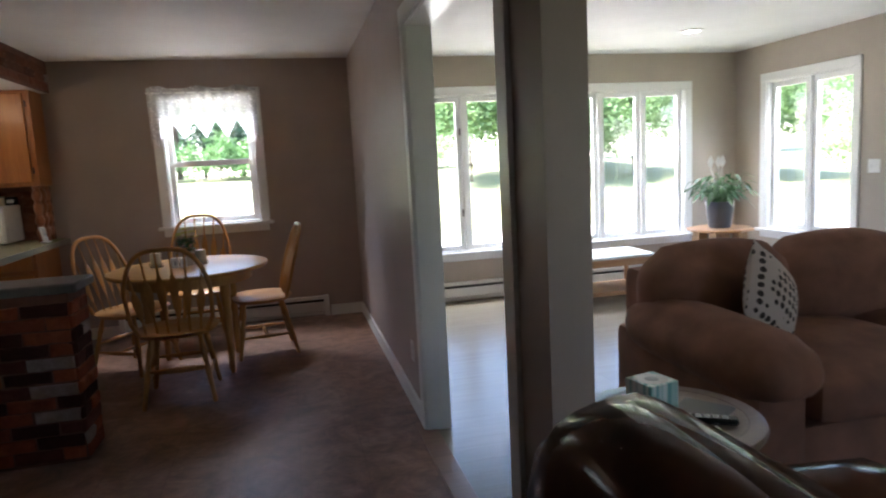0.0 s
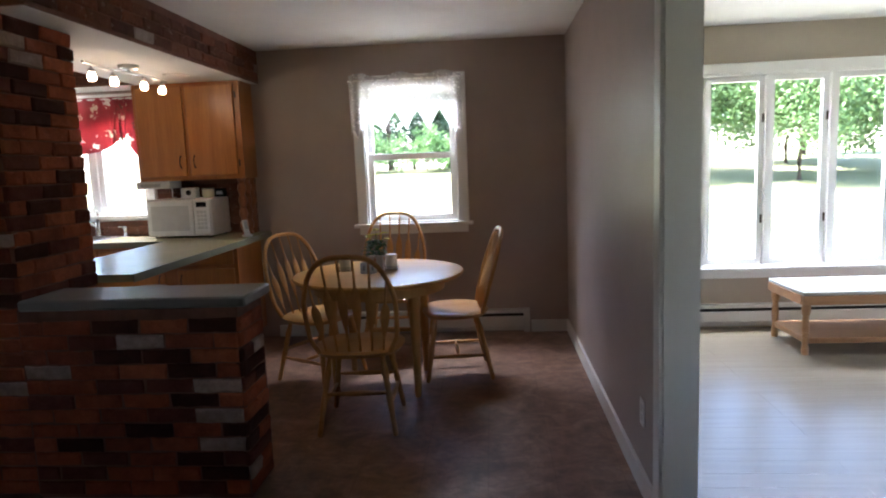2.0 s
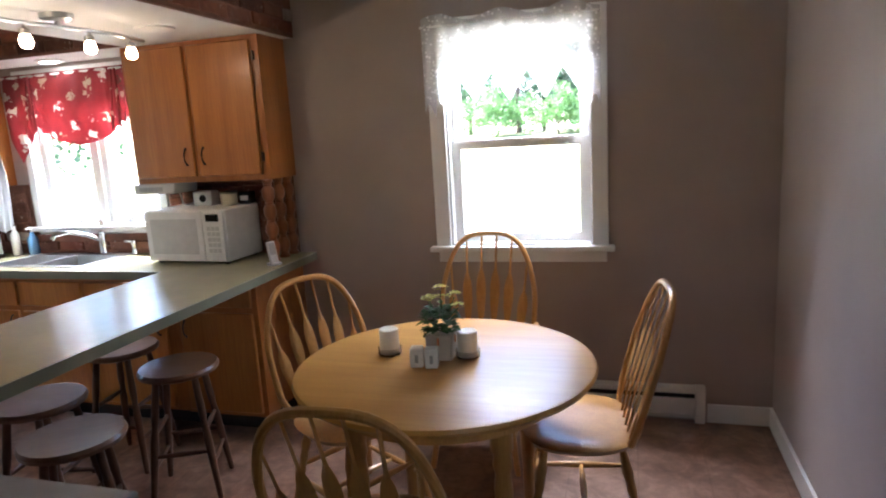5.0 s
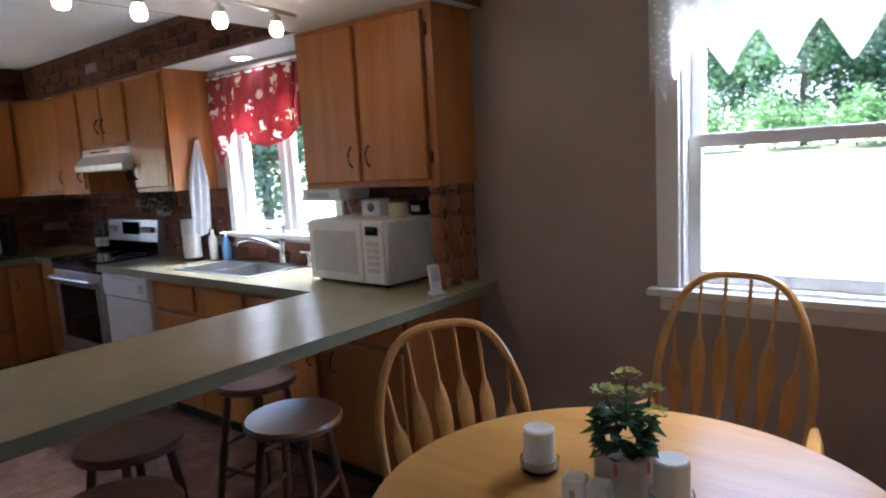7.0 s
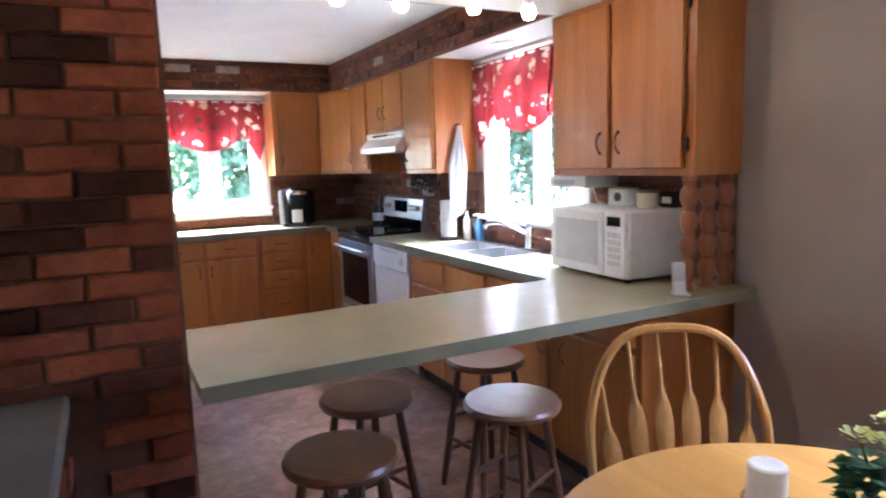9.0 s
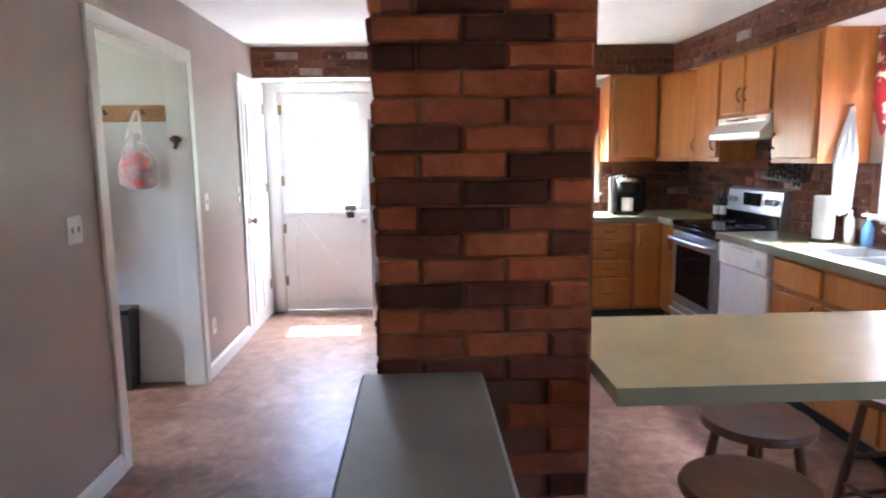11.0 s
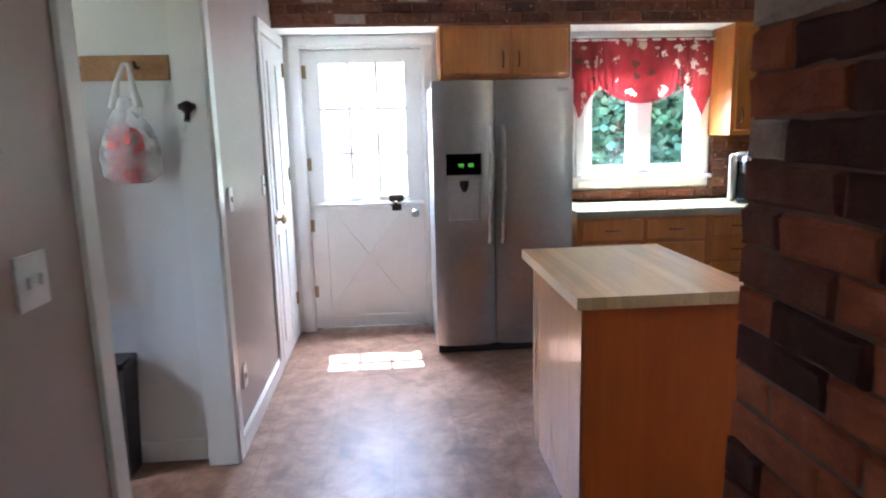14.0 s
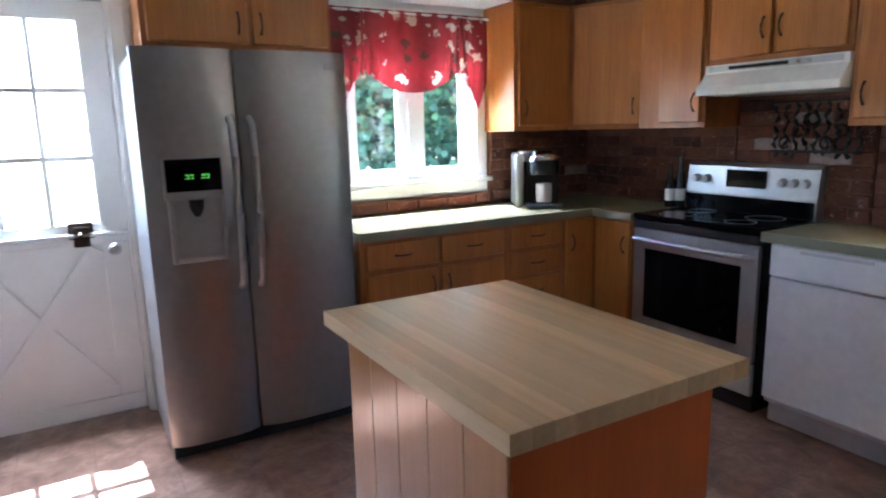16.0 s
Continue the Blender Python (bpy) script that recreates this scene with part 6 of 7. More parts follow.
# sofa, facing away from the windows
so = thing("sofa", (1.975, 1.22, 0), "brown microfibre sofa with plump cushions", "sofa")
SL = 2.40
bm = B()
soft_box(bm, 0.08, 0.08, 0.05, SL - 0.08, 1.12, 0.30, 0.04)
part("base", bm, SOFA_F, so)
bm = B()
soft_box(bm, 0.10, 0.90, 0.25, SL - 0.10, 1.20, 0.80, 0.06)
part("back_frame", bm, SOFA_F, so)
for i, (a0, a1) in enumerate(((0.0, 0.30), (SL - 0.30, SL))):
    bm = B()
    soft_box(bm, a0 + 0.03, 0.06, 0.04, a1 - 0.03, 1.16, 0.50, 0.05)
    soft_box(bm, a0 - 0.02, 0.0, 0.40, a1 + 0.03, 1.05, 0.66, 0.125, puff=0.03)
    part("arm", bm, SOFA_F, so)
for i in range(2):
    w = (SL - 0.6) / 2
    bm = B()
    soft_box(bm, 0.30 + i * w, 0.04, 0.28, 0.30 + (i + 1) * w - 0.008, 0.92, 0.50, 0.07, puff=0.04)
    part("seat_cushion", bm, SOFA_F, so)
for i in range(3):
    w = (SL - 0.20) / 3
    bm = B()
    soft_box(bm, 0.10 + i * w, 0.74, 0.46, 0.10 + (i + 1) * w - 0.01, 1.08, 0.89, 0.13, puff=0.05)
    cu = part("back_cushion", bm, SOFA_F, so)
for xx in (0.15, SL - 0.15):
    for yy in (0.15, 1.05):
        bm = B()
        bx(bm, xx - 0.03, yy - 0.03, 0, xx + 0.03, yy + 0.03, 0.06)
        part("foot", bm, DARKWOOD, so, smooth=False)


def dotted():
    m, nt, b = node_mat("dotted_pillow_cloth")
    tc = nt.nodes.new("ShaderNodeTexCoord")
    v = nt.nodes.new("ShaderNodeTexVoronoi")
    v.inputs['Scale'].default_value = 24
    v.inputs['Randomness'].default_value = 0.2
    nt.links.new(tc.outputs['Object'], v.inputs['Vector'])
    c = ramp(nt, v.outputs['Distance'], [(0.0, (0.03, 0.022, 0.018)), (0.36, (0.42, 0.35, 0.30))], 'CONSTANT')
    nt.links.new(c, b.inputs['Base Color'])
    b.inputs['Roughness'].default_value = 0.9
    bump(nt, b, noise_tex(nt, 120, 2), 0.2, 0.002)
    return m


pw = thing("throw_pillow", Matrix.LocRotScale((2.48, 1.78, 0.70), Euler((radians(-18), radians(38), radians(16))), None), "cream throw pillow with dark dots on the sofa", "pillow")
bm = B()
n = 14
for sgn in (1, -1):
    g = [[None] * (n + 1) for _ in range(n + 1)]
    for i in range(n + 1):
        for j in range(n + 1):
            u, v = i / n * 2 - 1, j / n * 2 - 1
            k = (1 - u * u) * (1 - v * v)
            pinch = 1 - 0.06 * (1 - abs(u)) * abs(v) - 0.06 * (1 - abs(v)) * abs(u)
            g[i][j] = bm.verts.new((0.20 * u * pinch, sgn * 0.085 * k ** 0.5, 0.20 * v * pinch))
    for i in range(n):
        for j in range(n):
            bm.faces.new((g[i][j], g[i + 1][j], g[i + 1][j + 1], g[i][j + 1]))
bmesh.ops.remove_doubles(bm, verts=bm.verts, dist=0.0005)
part("cushion", bm, dotted(), pw)

# round end table
et = thing("end_table", (1.49, 1.065, 0), "round brown wooden end table", "table")
bm = B()
lathe(bm, [(0.26, 0.515), (0.285, 0.522), (0.29, 0.535), (0.285, 0.547), (0.27, 0.55)], seg=48)
top = part("tabletop", bm, wood("brown_table_wood", (0.13, 0.07, 0.045), (0.21, 0.12, 0.075), 'x', 0.3, 4), et)
bm = B()
lathe(bm, [(0.232, 0.5502), (0.232, 0.5512), (0.236, 0.5512), (0.236, 0.5502)], seg=48, caps=False)
part("inlay_ring", bm, DARKWOOD, top)
bm = B()
lathe(bm, [(0.20, 0.44), (0.21, 0.44), (0.21, 0.514), (0.20, 0.514)], seg=32)
part("apron", bm, DARKWOOD, et)
for a in (45, 135, 225, 315):
    bm = B()
    c_, s_ = math.cos(radians(a)), math.sin(radians(a))
    turned(bm, (0.21 * c_, 0.21 * s_, 0), (0.18 * c_, 0.18 * s_, 0.515), [(0.015, 0), (0.02, 0.3), (0.026, 0.8), (0.026, 1)], 12)
    part("leg", bm, DARKWOOD, et)


def stripes():
    m, nt, b = node_mat("striped_tissue_box")
    f = noise_tex(nt, 60, 1, 0.4, (1, 1, 0.02))
    nt.links.new(ramp(nt, f, [(0.35, (0.12, 0.36, 0.36)), (0.5, (0.45, 0.62, 0.58)), (0.62, (0.72, 0.78, 0.74))]), b.inputs['Base Color'])
    b.inputs['Roughness'].default_value = 0.5
    return m


tx = thing("tissue_box", (1.425, 1.06, 0.552, 0, 0, 12), "teal striped cube tissue box", "tissue box")
bm = B()
bx(bm, -0.057, -0.057, 0, 0.057, 0.057, 0.128, 0.002)
part("box", bm, stripes(), tx)
bm = B()
lathe(bm, [(0.0, 0.1282), (0.05, 0.1284), (0.05, 0.1286)], seg=24)
lid = part("lid_panel", bm, CERAMIC, tx)
bm = B()
lathe(bm, [(0.002, 0.1288), (0.022, 0.1288), (0.02, 0.1294)], seg=20)
part("opening", bm, GREY_PLASTIC, lid)
rm = thing("remote_control", (1.56, 0.97, 0.552, 0, 0, 60), "black remote control on the end table", "remote")
bm = B()
bx(bm, -0.022, -0.09, 0, 0.022, 0.09, 0.02, 0.006)
part("case", bm, BLACK_PLASTIC, rm)
for i in range(5):
    bm = B()
    bx(bm, -0.012, -0.06 + i * 0.026, 0.02, 0.012, -0.045 + i * 0.026, 0.022)
    part("button", bm, GREY_PLASTIC, rm, smooth=False)
mg = thing("magazine", (1.58, 1.06, 0.552, 0, 0, 35), "dark magazine on the end table", "magazine")
bm = B()
bx(bm, -0.08, -0.10, 0, 0.08, 0.06, 0.008, 0.001)
part("cover", bm, plain("dark_magazine", (0.05, 0.045, 0.045), 0.35), mg)
wm = thing("remote_control", (1.49, 0.90, 0.552, 0, 0, 75), "small white remote on the end table", "remote")
bm = B()
bx(bm, -0.02, -0.06, 0, 0.02, 0.06, 0.018, 0.006)
part("case", bm, WHITE_PLASTIC, wm)

# recliner in the foreground, facing the room
rc = thing("recliner", (1.25, 0.08, 0), "dark brown leather recliner with padded back", "armchair")
bm = B()
soft_box(bm, -0.36, -0.40, 0.06, 0.50, 0.40, 0.40, 0.05)
part("base", bm, LEATHER, rc)
bm = B()
soft_box(bm, -0.22, -0.28, 0.36, 0.56, 0.28, 0.52, 0.07, puff=0.04)
part("seat_cushion", bm, LEATHER, rc)
bm = B()
soft_box(bm, -0.14, -0.32, 0.0, 0.14, 0.32, 0.66, 0.10, puff=0.06)
bk = part("backrest", bm, LEATHER, rc)
bk.matrix_basis = pose(-0.25, 0, 0.285, 0, -14, 0)
bm = B()
soft_box(bm, -0.11, -0.33, 0.38, 0.20, 0.33, 0.68, 0.125, puff=0.05)
hp_ = part("head_pad", bm, LEATHER, rc, "bulging leather head pad")
hp_.matrix_basis = pose(-0.25, 0, 0.262, 0, -14, 0)
for sy in (-1, 1):
    bm = B()
    soft_box(bm, -0.34, sy * 0.36 - 0.11, 0.06, 0.48, sy * 0.36 + 0.11, 0.50, 0.05)
    soft_box(bm, -0.30, sy * 0.37 - 0.13, 0.42, 0.52, sy * 0.37 + 0.13, 0.62, 0.095, puff=0.04)
    part("arm", bm, LEATHER, rc)
for xx in (-0.3, 0.42):
    for yy in (-0.34, 0.34):
        bm = B()
        bx(bm, xx - 0.03, yy - 0.03, 0, xx + 0.03, yy + 0.03, 0.07)
        part("foot", bm, BLACK_PLASTIC, rc, smooth=False)

rg = thing("area_rug", (0, 0, 0), "orange-brown patterned area rug before the sofa", "rug")
bm = B()
bx(bm, 2.15, -0.9, 0.0, 4.6, 1.28, 0.012, 0.004)
part("pile", bm, paint("rug_wool", (0.24, 0.095, 0.035), 0.95, 0.45, 9, 0.4), rg)


# ---- lights ----
tk = thing("track_light", (-1.97, 4.26, SOF), "brushed wavy track light with four glass shades", "ceiling light")
bm = B()
turned(bm, (0, 0, -0.03), (0, 0, -0.0005), [(0.05, 0), (0.062, 0.3), (0.065, 1)], 24)
part("canopy", bm, STEEL, tk)
bm = B()
sweep(bm, [(0.03 * math.sin((q - 8) * 0.42), (q - 8) * 0.062, -0.05) for q in range(17)], 0.009, 8)
part("bar", bm, STEEL, tk)
bm = B()
rod(bm, (0, 0, -0.05), (0, 0, -0.028), 0.012)
part("stem", bm, STEEL, tk)
for yy in (-0.38, -0.14, 0.13, 0.38):
    xx = 0.03 * math.sin(yy / 0.062 * 0.42)
    bm = B()
    turned(bm, (xx, yy, -0.095), (xx, yy, -0.05), [(0.02, 0), (0.021, 0.4), (0.007, 0.6), (0.007, 1)], 14)
    hd = part("lamp_head", bm, STEEL, tk)
    bm = B()
    lathe(bm, [(0.013, -0.092), (0.020, -0.101), (0.025, -0.118), (0.025, -0.134), (0.017, -0.146), (0.0, -0.149)], (xx, yy, 0), 20)
    part("shade", bm, BULB, hd, "glowing frosted glass shade")


def can(x, y, z, r=0.075, mat=CANLIGHT, label="white recessed ceiling light"):
    t = thing("recessed_light", (x, y, z), label, "ceiling light", "recessed lights")
    bm = B()
    lathe(bm, [(r, -0.012), (r + 0.02, -0.010), (r + 0.022, -0.0005), (r, -0.0005)], seg=32)
    part("trim_ring", bm, TRIM, t)
    bm = B()
    lathe(bm, [(r - 0.002, -0.011), (r * 0.6, -0.016), (0.0, -0.018)], seg=32)
    part("lens", bm, mat, t)


for x, y in ((2.23, 3.03), (2.23, 4.33), (3.80, 3.03), (3.80, 4.29)):
    can(x, y, CZ)
can(-3.12, 5.29, SOF, 0.06)
can(-1.89, 4.74, SOF, 0.07, TRIM, "white round ceiling disc on the soffit")

# ---- hall and mudroom ----


def plate(name, x, z, n, label, y=YH, w=0.07):
    t = thing(name, (x, y, z), label, "switch" if "switch" in name else "outlet")
    bm = B()
    bx(bm, -w / 2, 0.0005, -0.057, w / 2, 0.007, 0.057, 0.002)
    part("plate", bm, WHITE_PLASTIC, t)
    for i in range(n):
        cx = (i - (n - 1) / 2) * 0.046
        bm = B()
        bx(bm, cx - 0.005, 0.007, -0.012, cx + 0.005, 0.016, 0.012, 0.002)
        part("toggle", bm, WHITE_PLASTIC, t)


plate("light_switch", -2.765, 1.178, 2, "white double light switch on the hall wall", w=0.115)
plate("light_switch", -4.42, 1.175, 1, "white light switch beside the doorway")
plate("light_switch", -5.19, 1.18, 1, "white light switch beside the closet")
plate("wall_outlet", -4.41, 0.33, 1, "white outlet low on the hall wall")
th = thing("thermostat", (-1.87, YH, 1.42), "white rectangular wall thermostat with dial", "thermostat")
bm = B()
bx(bm, -0.045, 0.0005, -0.075, 0.045, 0.03, 0.075, 0.005)
part("case", bm, WHITE_PLASTIC, th)
bm = B()
turned(bm, (0.01, 0.03, -0.02), (0.01, 0.038, -0.02), [(0.027, 0), (0.025, 1)], 20)
part("dial", bm, WHITE_PLASTIC, th)
bm = B()
bx(bm, -0.03, 0.03, 0.045, 0.03, 0.031, 0.050)
part("scale", bm, GREY_PLASTIC, th, smooth=False)
ol = thing("wall_outlet", (XR, 2.79, 0.345), "white outlet low on the partition wall", "outlet")
bm = B()
bx(bm, -0.007, -0.036, -0.057, -0.0005, 0.036, 0.057, 0.002)
part("plate", bm, WHITE_PLASTIC, ol)
for z in (-0.022, 0.022):
    bm = B()
    bx(bm, -0.009, -0.015, z - 0.014, -0.007, 0.015, z + 0.014)
    part("socket", bm, LIGHT_GREY, ol, smooth=False)
sw = thing("light_switch", (5.12, 3.70, 1.18), "white light switch in the sunroom", "switch")
bm = B()
bx(bm, -0.007, -0.058, -0.057, -0.0005, 0.058, 0.057, 0.002)
part("plate", bm, WHITE_PLASTIC, sw)
for y in (-0.023, 0.023):
    bm = B()
    bx(bm, -0.016, y - 0.005, -0.012, -0.007, y + 0.005, 0.012, 0.002)
    part("toggle", bm, WHITE_PLASTIC, sw)
cr = thing("coat_rail", (-4.25, 0.575, 1.745), "wooden coat rail on the mudroom wall", "coat rail")
bm = B()
bx(bm, 0.0005, -0.6, -0.05, 0.02, 0.70, 0.05, 0.003)
part("board", bm, PINE, cr)
for y in (-0.35, 0.05, 0.35, 0.58):
    bm = B()
    sweep(bm, [(0.02, y, 0.0), (0.05, y, -0.005), (0.065, y, 0.02)], 0.007, 8)
    part("hook", bm, IRON, cr)
bo = thing("bottle_opener", (-4.168, YH - 0.075, 1.57), "dark cast metal bottle opener on the door jamb", "bottle opener")
bm = B()
lathe(bm, [(0.0, 0.0), (0.026, 0.002), (0.026, 0.010), (0.018, 0.014), (0.0, 0.015)], seg=16, m=pose(0.0005, 0, 0.01, 0, 90, 0))
bx(bm, 0.001, -0.035, 0.0, 0.012, 0.035, 0.025, 0.004)
rod(bm, (0.006, 0, -0.01), (0.022, 0, -0.045), 0.012)
part("body", bm, IRON, bo)


def bag_mat():
    m, nt, b = node_mat("translucent_bag")
    f = noise_tex(nt, 9, 3)
    b.inputs['Base Color'].default_value = (0.8, 0.8, 0.8, 1)
    b.inputs['Roughness'].default_value = 0.4
    tr = nt.nodes.new("ShaderNodeBsdfTransparent")
    mx = nt.nodes.new("ShaderNodeMixShader")
    nt.links.new(ramp(nt, f, [(0.3, (0.18, 0.18, 0.18)), (0.7, (0.45, 0.45, 0.45))]), mx.inputs[0])
    nt.links.new(tr.outputs[0], mx.inputs[1])
    nt.links.new(b.outputs[0], mx.inputs[2])
    nt.links.new(mx.outputs[0], nt.nodes["Material Output"].inputs[0])
    bump(nt, b, noise_tex(nt, 30, 3), 0.4, 0.004)
    return m


bg = thing("plastic_bag", (-4.15, 1.12, 1.28), "white translucent bag with a red item hanging on the rail", "bag")
bm = B()
rings = []
for q in range(12):
    s = q / 11
    rr = 0.018 + 0.098 * math.sin(math.pi * min(1, s * 0.62 + 0.30)) * (1 - s ** 3 * 0.55) * (1.0 if s > 0.05 else 0.5)
    rings.append([(rr * 0.55 * math.cos(a) * (1 + 0.12 * math.sin(a * 5 + q)), rr * math.sin(a) * (1 + 0.1 * math.cos(a * 7 + q)), 0.34 * s) for a in [2 * math.pi * k / 22 for k in range(22)]])
vs = loft(bm, rings)
bm.faces.new(vs[0][::-1])
part("sack", bm, bag_mat(), bg)
for dy in (-0.03, 0.03):
    bm = B()
    sweep(bm, [(0, dy * 1.6, 0.30), (-0.01, dy, 0.40), (-0.04, dy * 0.3, 0.475), (-0.045, -dy * 0.2, 0.478)], [0.02, 0.012, 0.008, 0.006], 8)
    part("handle", bm, CERAMIC, bg)
bm = B()
soft_box(bm, -0.036, -0.078, 0.012, 0.036, 0.045, 0.215, 0.03, puff=0.012)
part("red_cloth", bm, paint("red_white_cloth", (0.66, 0.075, 0.085), 0.8, 0.55, 26, 0.2, 'Object'), bg, "red and white cloth")
co = thing("coat", (-4.14, 0.60, 0.9), "black coat hanging from the rail", "coat")
bm = B()
rings = []
for q in range(10):
    s = q / 9
    w = 0.05 + 0.18 * min(1, s * 2.2)
    rings.append([((0.04 + 0.04 * s) * math.cos(a) * (1 + 0.15 * math.sin(a * 4)), w * math.sin(a) * (1 + 0.06 * math.sin(a * 9)), 0.82 - 0.90 * s) for a in [2 * math.pi * k / 24 for k in range(24)]])
vs = loft(bm, rings)
bm.faces.new(vs[0][::-1])
bm.faces.new(vs[-1])
part("cloth", bm, paint("black_cloth", (0.015, 0.015, 0.018), 0.85, 0.2, 12, 0.3, 'Object'), co)
bn = thing("boot_bin", (-4.155, 0.90, 0), "slim dark grey bin standing in the mudroom", "bin")
bm = B()
loft(bm, [[(-0.065, -0.09, 0), (0.065, -0.09, 0), (0.065, 0.09, 0), (-0.065, 0.09, 0)], [(-0.08, -0.115, 0.50), (0.08, -0.115, 0.50), (0.08, 0.115, 0.50), (-0.08, 0.115, 0.50)]])
part("tub", bm, plain("dark_bin", (0.035, 0.033, 0.035), 0.5), bn, smooth=False)
bm = B()
bx(bm, -0.085, -0.12, 0.50, 0.085, 0.12, 0.53, 0.008)
part("lid", bm, BLACK_PLASTIC, bn)

# ---- outdoors ----
def land(y):
    """The lawn's height: level round the house, rising gently to the north."""
    s = max(0.0, min(1.0, (y - 15.5) / 20.5))
    return -0.35 + 1.55 * s * s * (3 - 2 * s)


def grass_mat():
    m, nt, b = node_mat("sunlit_lawn")
    big = noise_tex(nt, 0.35, 5, kind='World')
    fine = noise_tex(nt, 9, 4, kind='World')
    c = ramp(nt, big, [(0.35, (0.20, 0.22, 0.10)), (0.65, (0.31, 0.32, 0.18))])
    nt.links.new(mixc(nt, 0.5, c, ramp(nt, fine, [(0.3, (0.5, 0.5, 0.5)), (0.7, (1, 1, 1))]), 'MULTIPLY'), b.inputs['Base Color'])
    b.inputs['Roughness'].default_value = 0.9
    bump(nt, b, fine, 0.5, 0.05)
    return m


bm = B()
bmesh.ops.create_grid(bm, x_segments=120, y_segments=120, size=360)
for v in bm.verts:
    v.co.z = land(v.co.y)
struct("ground", bm, grass_mat(), "wide sunlit lawn round the house", "ground")
bm = B()
bx(bm, -30, 7.2, -0.345, 30, 15.5, -0.33)
bx(bm, -13, -12, -0.345, -7.5, 7.2, -0.33)
struct("driveway", bm, paint("pale_gravel", (0.52, 0.50, 0.46), 0.9, 0.15, 8, 0.4), "pale sunlit gravel drive", "driveway")
bm = B()
bx(bm, XF - 0.14, -3.32, -0.36, 5.26, YW + 0.14, -0.125)
struct("foundation", bm, MORTAR, "dark foundation under the house", "foundation")


def foliage_mat(name, lo, hi):
    m, nt, b = node_mat(name)
    g = nt.nodes.new("ShaderNodeNewGeometry")
    c = ramp(nt, g.outputs['Random Per Island'], [(0, lo), (1, hi)])
    nt.links.new(c, b.inputs['Base Color'])
    b.inputs['Roughness'].default_value = 0.6
    tr = nt.nodes.new("ShaderNodeBsdfTranslucent")
    nt.links.new(c, tr.inputs[0])
    mx = nt.nodes.new("ShaderNodeMixShader")
    mx.inputs[0].default_value = 0.3
    nt.links.new(b.outputs[0], mx.inputs[1])
    nt.links.new(tr.outputs[0], mx.inputs[2])
    nt.links.new(mx.outputs[0], nt.nodes["Material Output"].inputs[0])
    return m


BARK = paint("bark", (0.10, 0.075, 0.055), 0.95, 0.35, 9, 0.6, 'Object')
FOL_A = foliage_mat("broadleaf_foliage", (0.06, 0.14, 0.05), (0.12, 0.25, 0.10))
FOL_B = foliage_mat("conifer_foliage", (0.05, 0.11, 0.06), (0.11, 0.20, 0.11))
FOL_D = foliage_mat("pale_foliage", (0.11, 0.21, 0.08), (0.2, 0.32, 0.13))
FOL_C = foliage_mat("shrub_foliage", (0.10, 0.21, 0.07), (0.18, 0.33, 0.13))


def crown_mesh(name, seed, kind, mat, h, r, n, size):
    """Many small leaves in uneven clumps round the limbs."""
    rnd = random.Random(seed)
    verts, faces = [], []
    clumps = []
    if kind == "conifer":
        for i in range(n // 14):
            s = rnd.random() ** 0.8
            rr = r * (1 - s) * rnd.uniform(0.45, 1.08) + 0.05
            a = rnd.uniform(0, 6.283)
            clumps.append((rr * math.cos(a), rr * math.sin(a), h * (0.08 + 0.92 * s), 0.16 * r + 0.12 * r * (1 - s)))
    else:
        for i in range(n // 26):
            a, e = rnd.uniform(0, 6.283), rnd.uniform(-0.8 if kind == 'bushy' else -0.7, 1.5)
            q = r * rnd.uniform(0.35, 1.08) * (0.8 + 0.3 * math.sin(a * 3 + seed))
            z = h * (0.50 if h > 3 else 0.45) + math.sin(e) * q * (h * (0.46 if h > 3 else 0.5) / r)
            clumps.append((q * math.cos(e) * math.cos(a), q * math.cos(e) * math.sin(a), max(0.12, z), r * rnd.uniform(0.14, 0.26)))
    per = max(4, n // len(clumps))
    for cx, cy, cz, cr in clumps:
        for k in range(per):
            d = Vector((rnd.gauss(0, 1), rnd.gauss(0, 1), rnd.gauss(0, 0.7)))
            d = d.normalized() * cr * rnd.random() ** 0.4
            p = Vector((cx, cy, cz)) + d
            ax = Vector((rnd.gauss(0, 1), rnd.gauss(0, 1), rnd.gauss(0, 0.6))).normalized()
            bx_ = ax.cross(Vector((rnd.gauss(0, 1), rnd.gauss(0, 1), rnd.gauss(0, 1)))).normalized()
            L, w = size * rnd.uniform(0.7, 1.4), size * rnd.uniform(0.35, 0.6)
            i0 = len(verts)
            verts += [p - ax * L / 2, p + bx_ * w, p + ax * L / 2, p - bx_ * w]
            faces.append((i0, i0 + 1, i0 + 2, i0 + 3))
    me = bpy.data.meshes.new(name)
    me.from_pydata([tuple(v) for v in verts], [], faces)
    me.materials.append(mat)
    return me


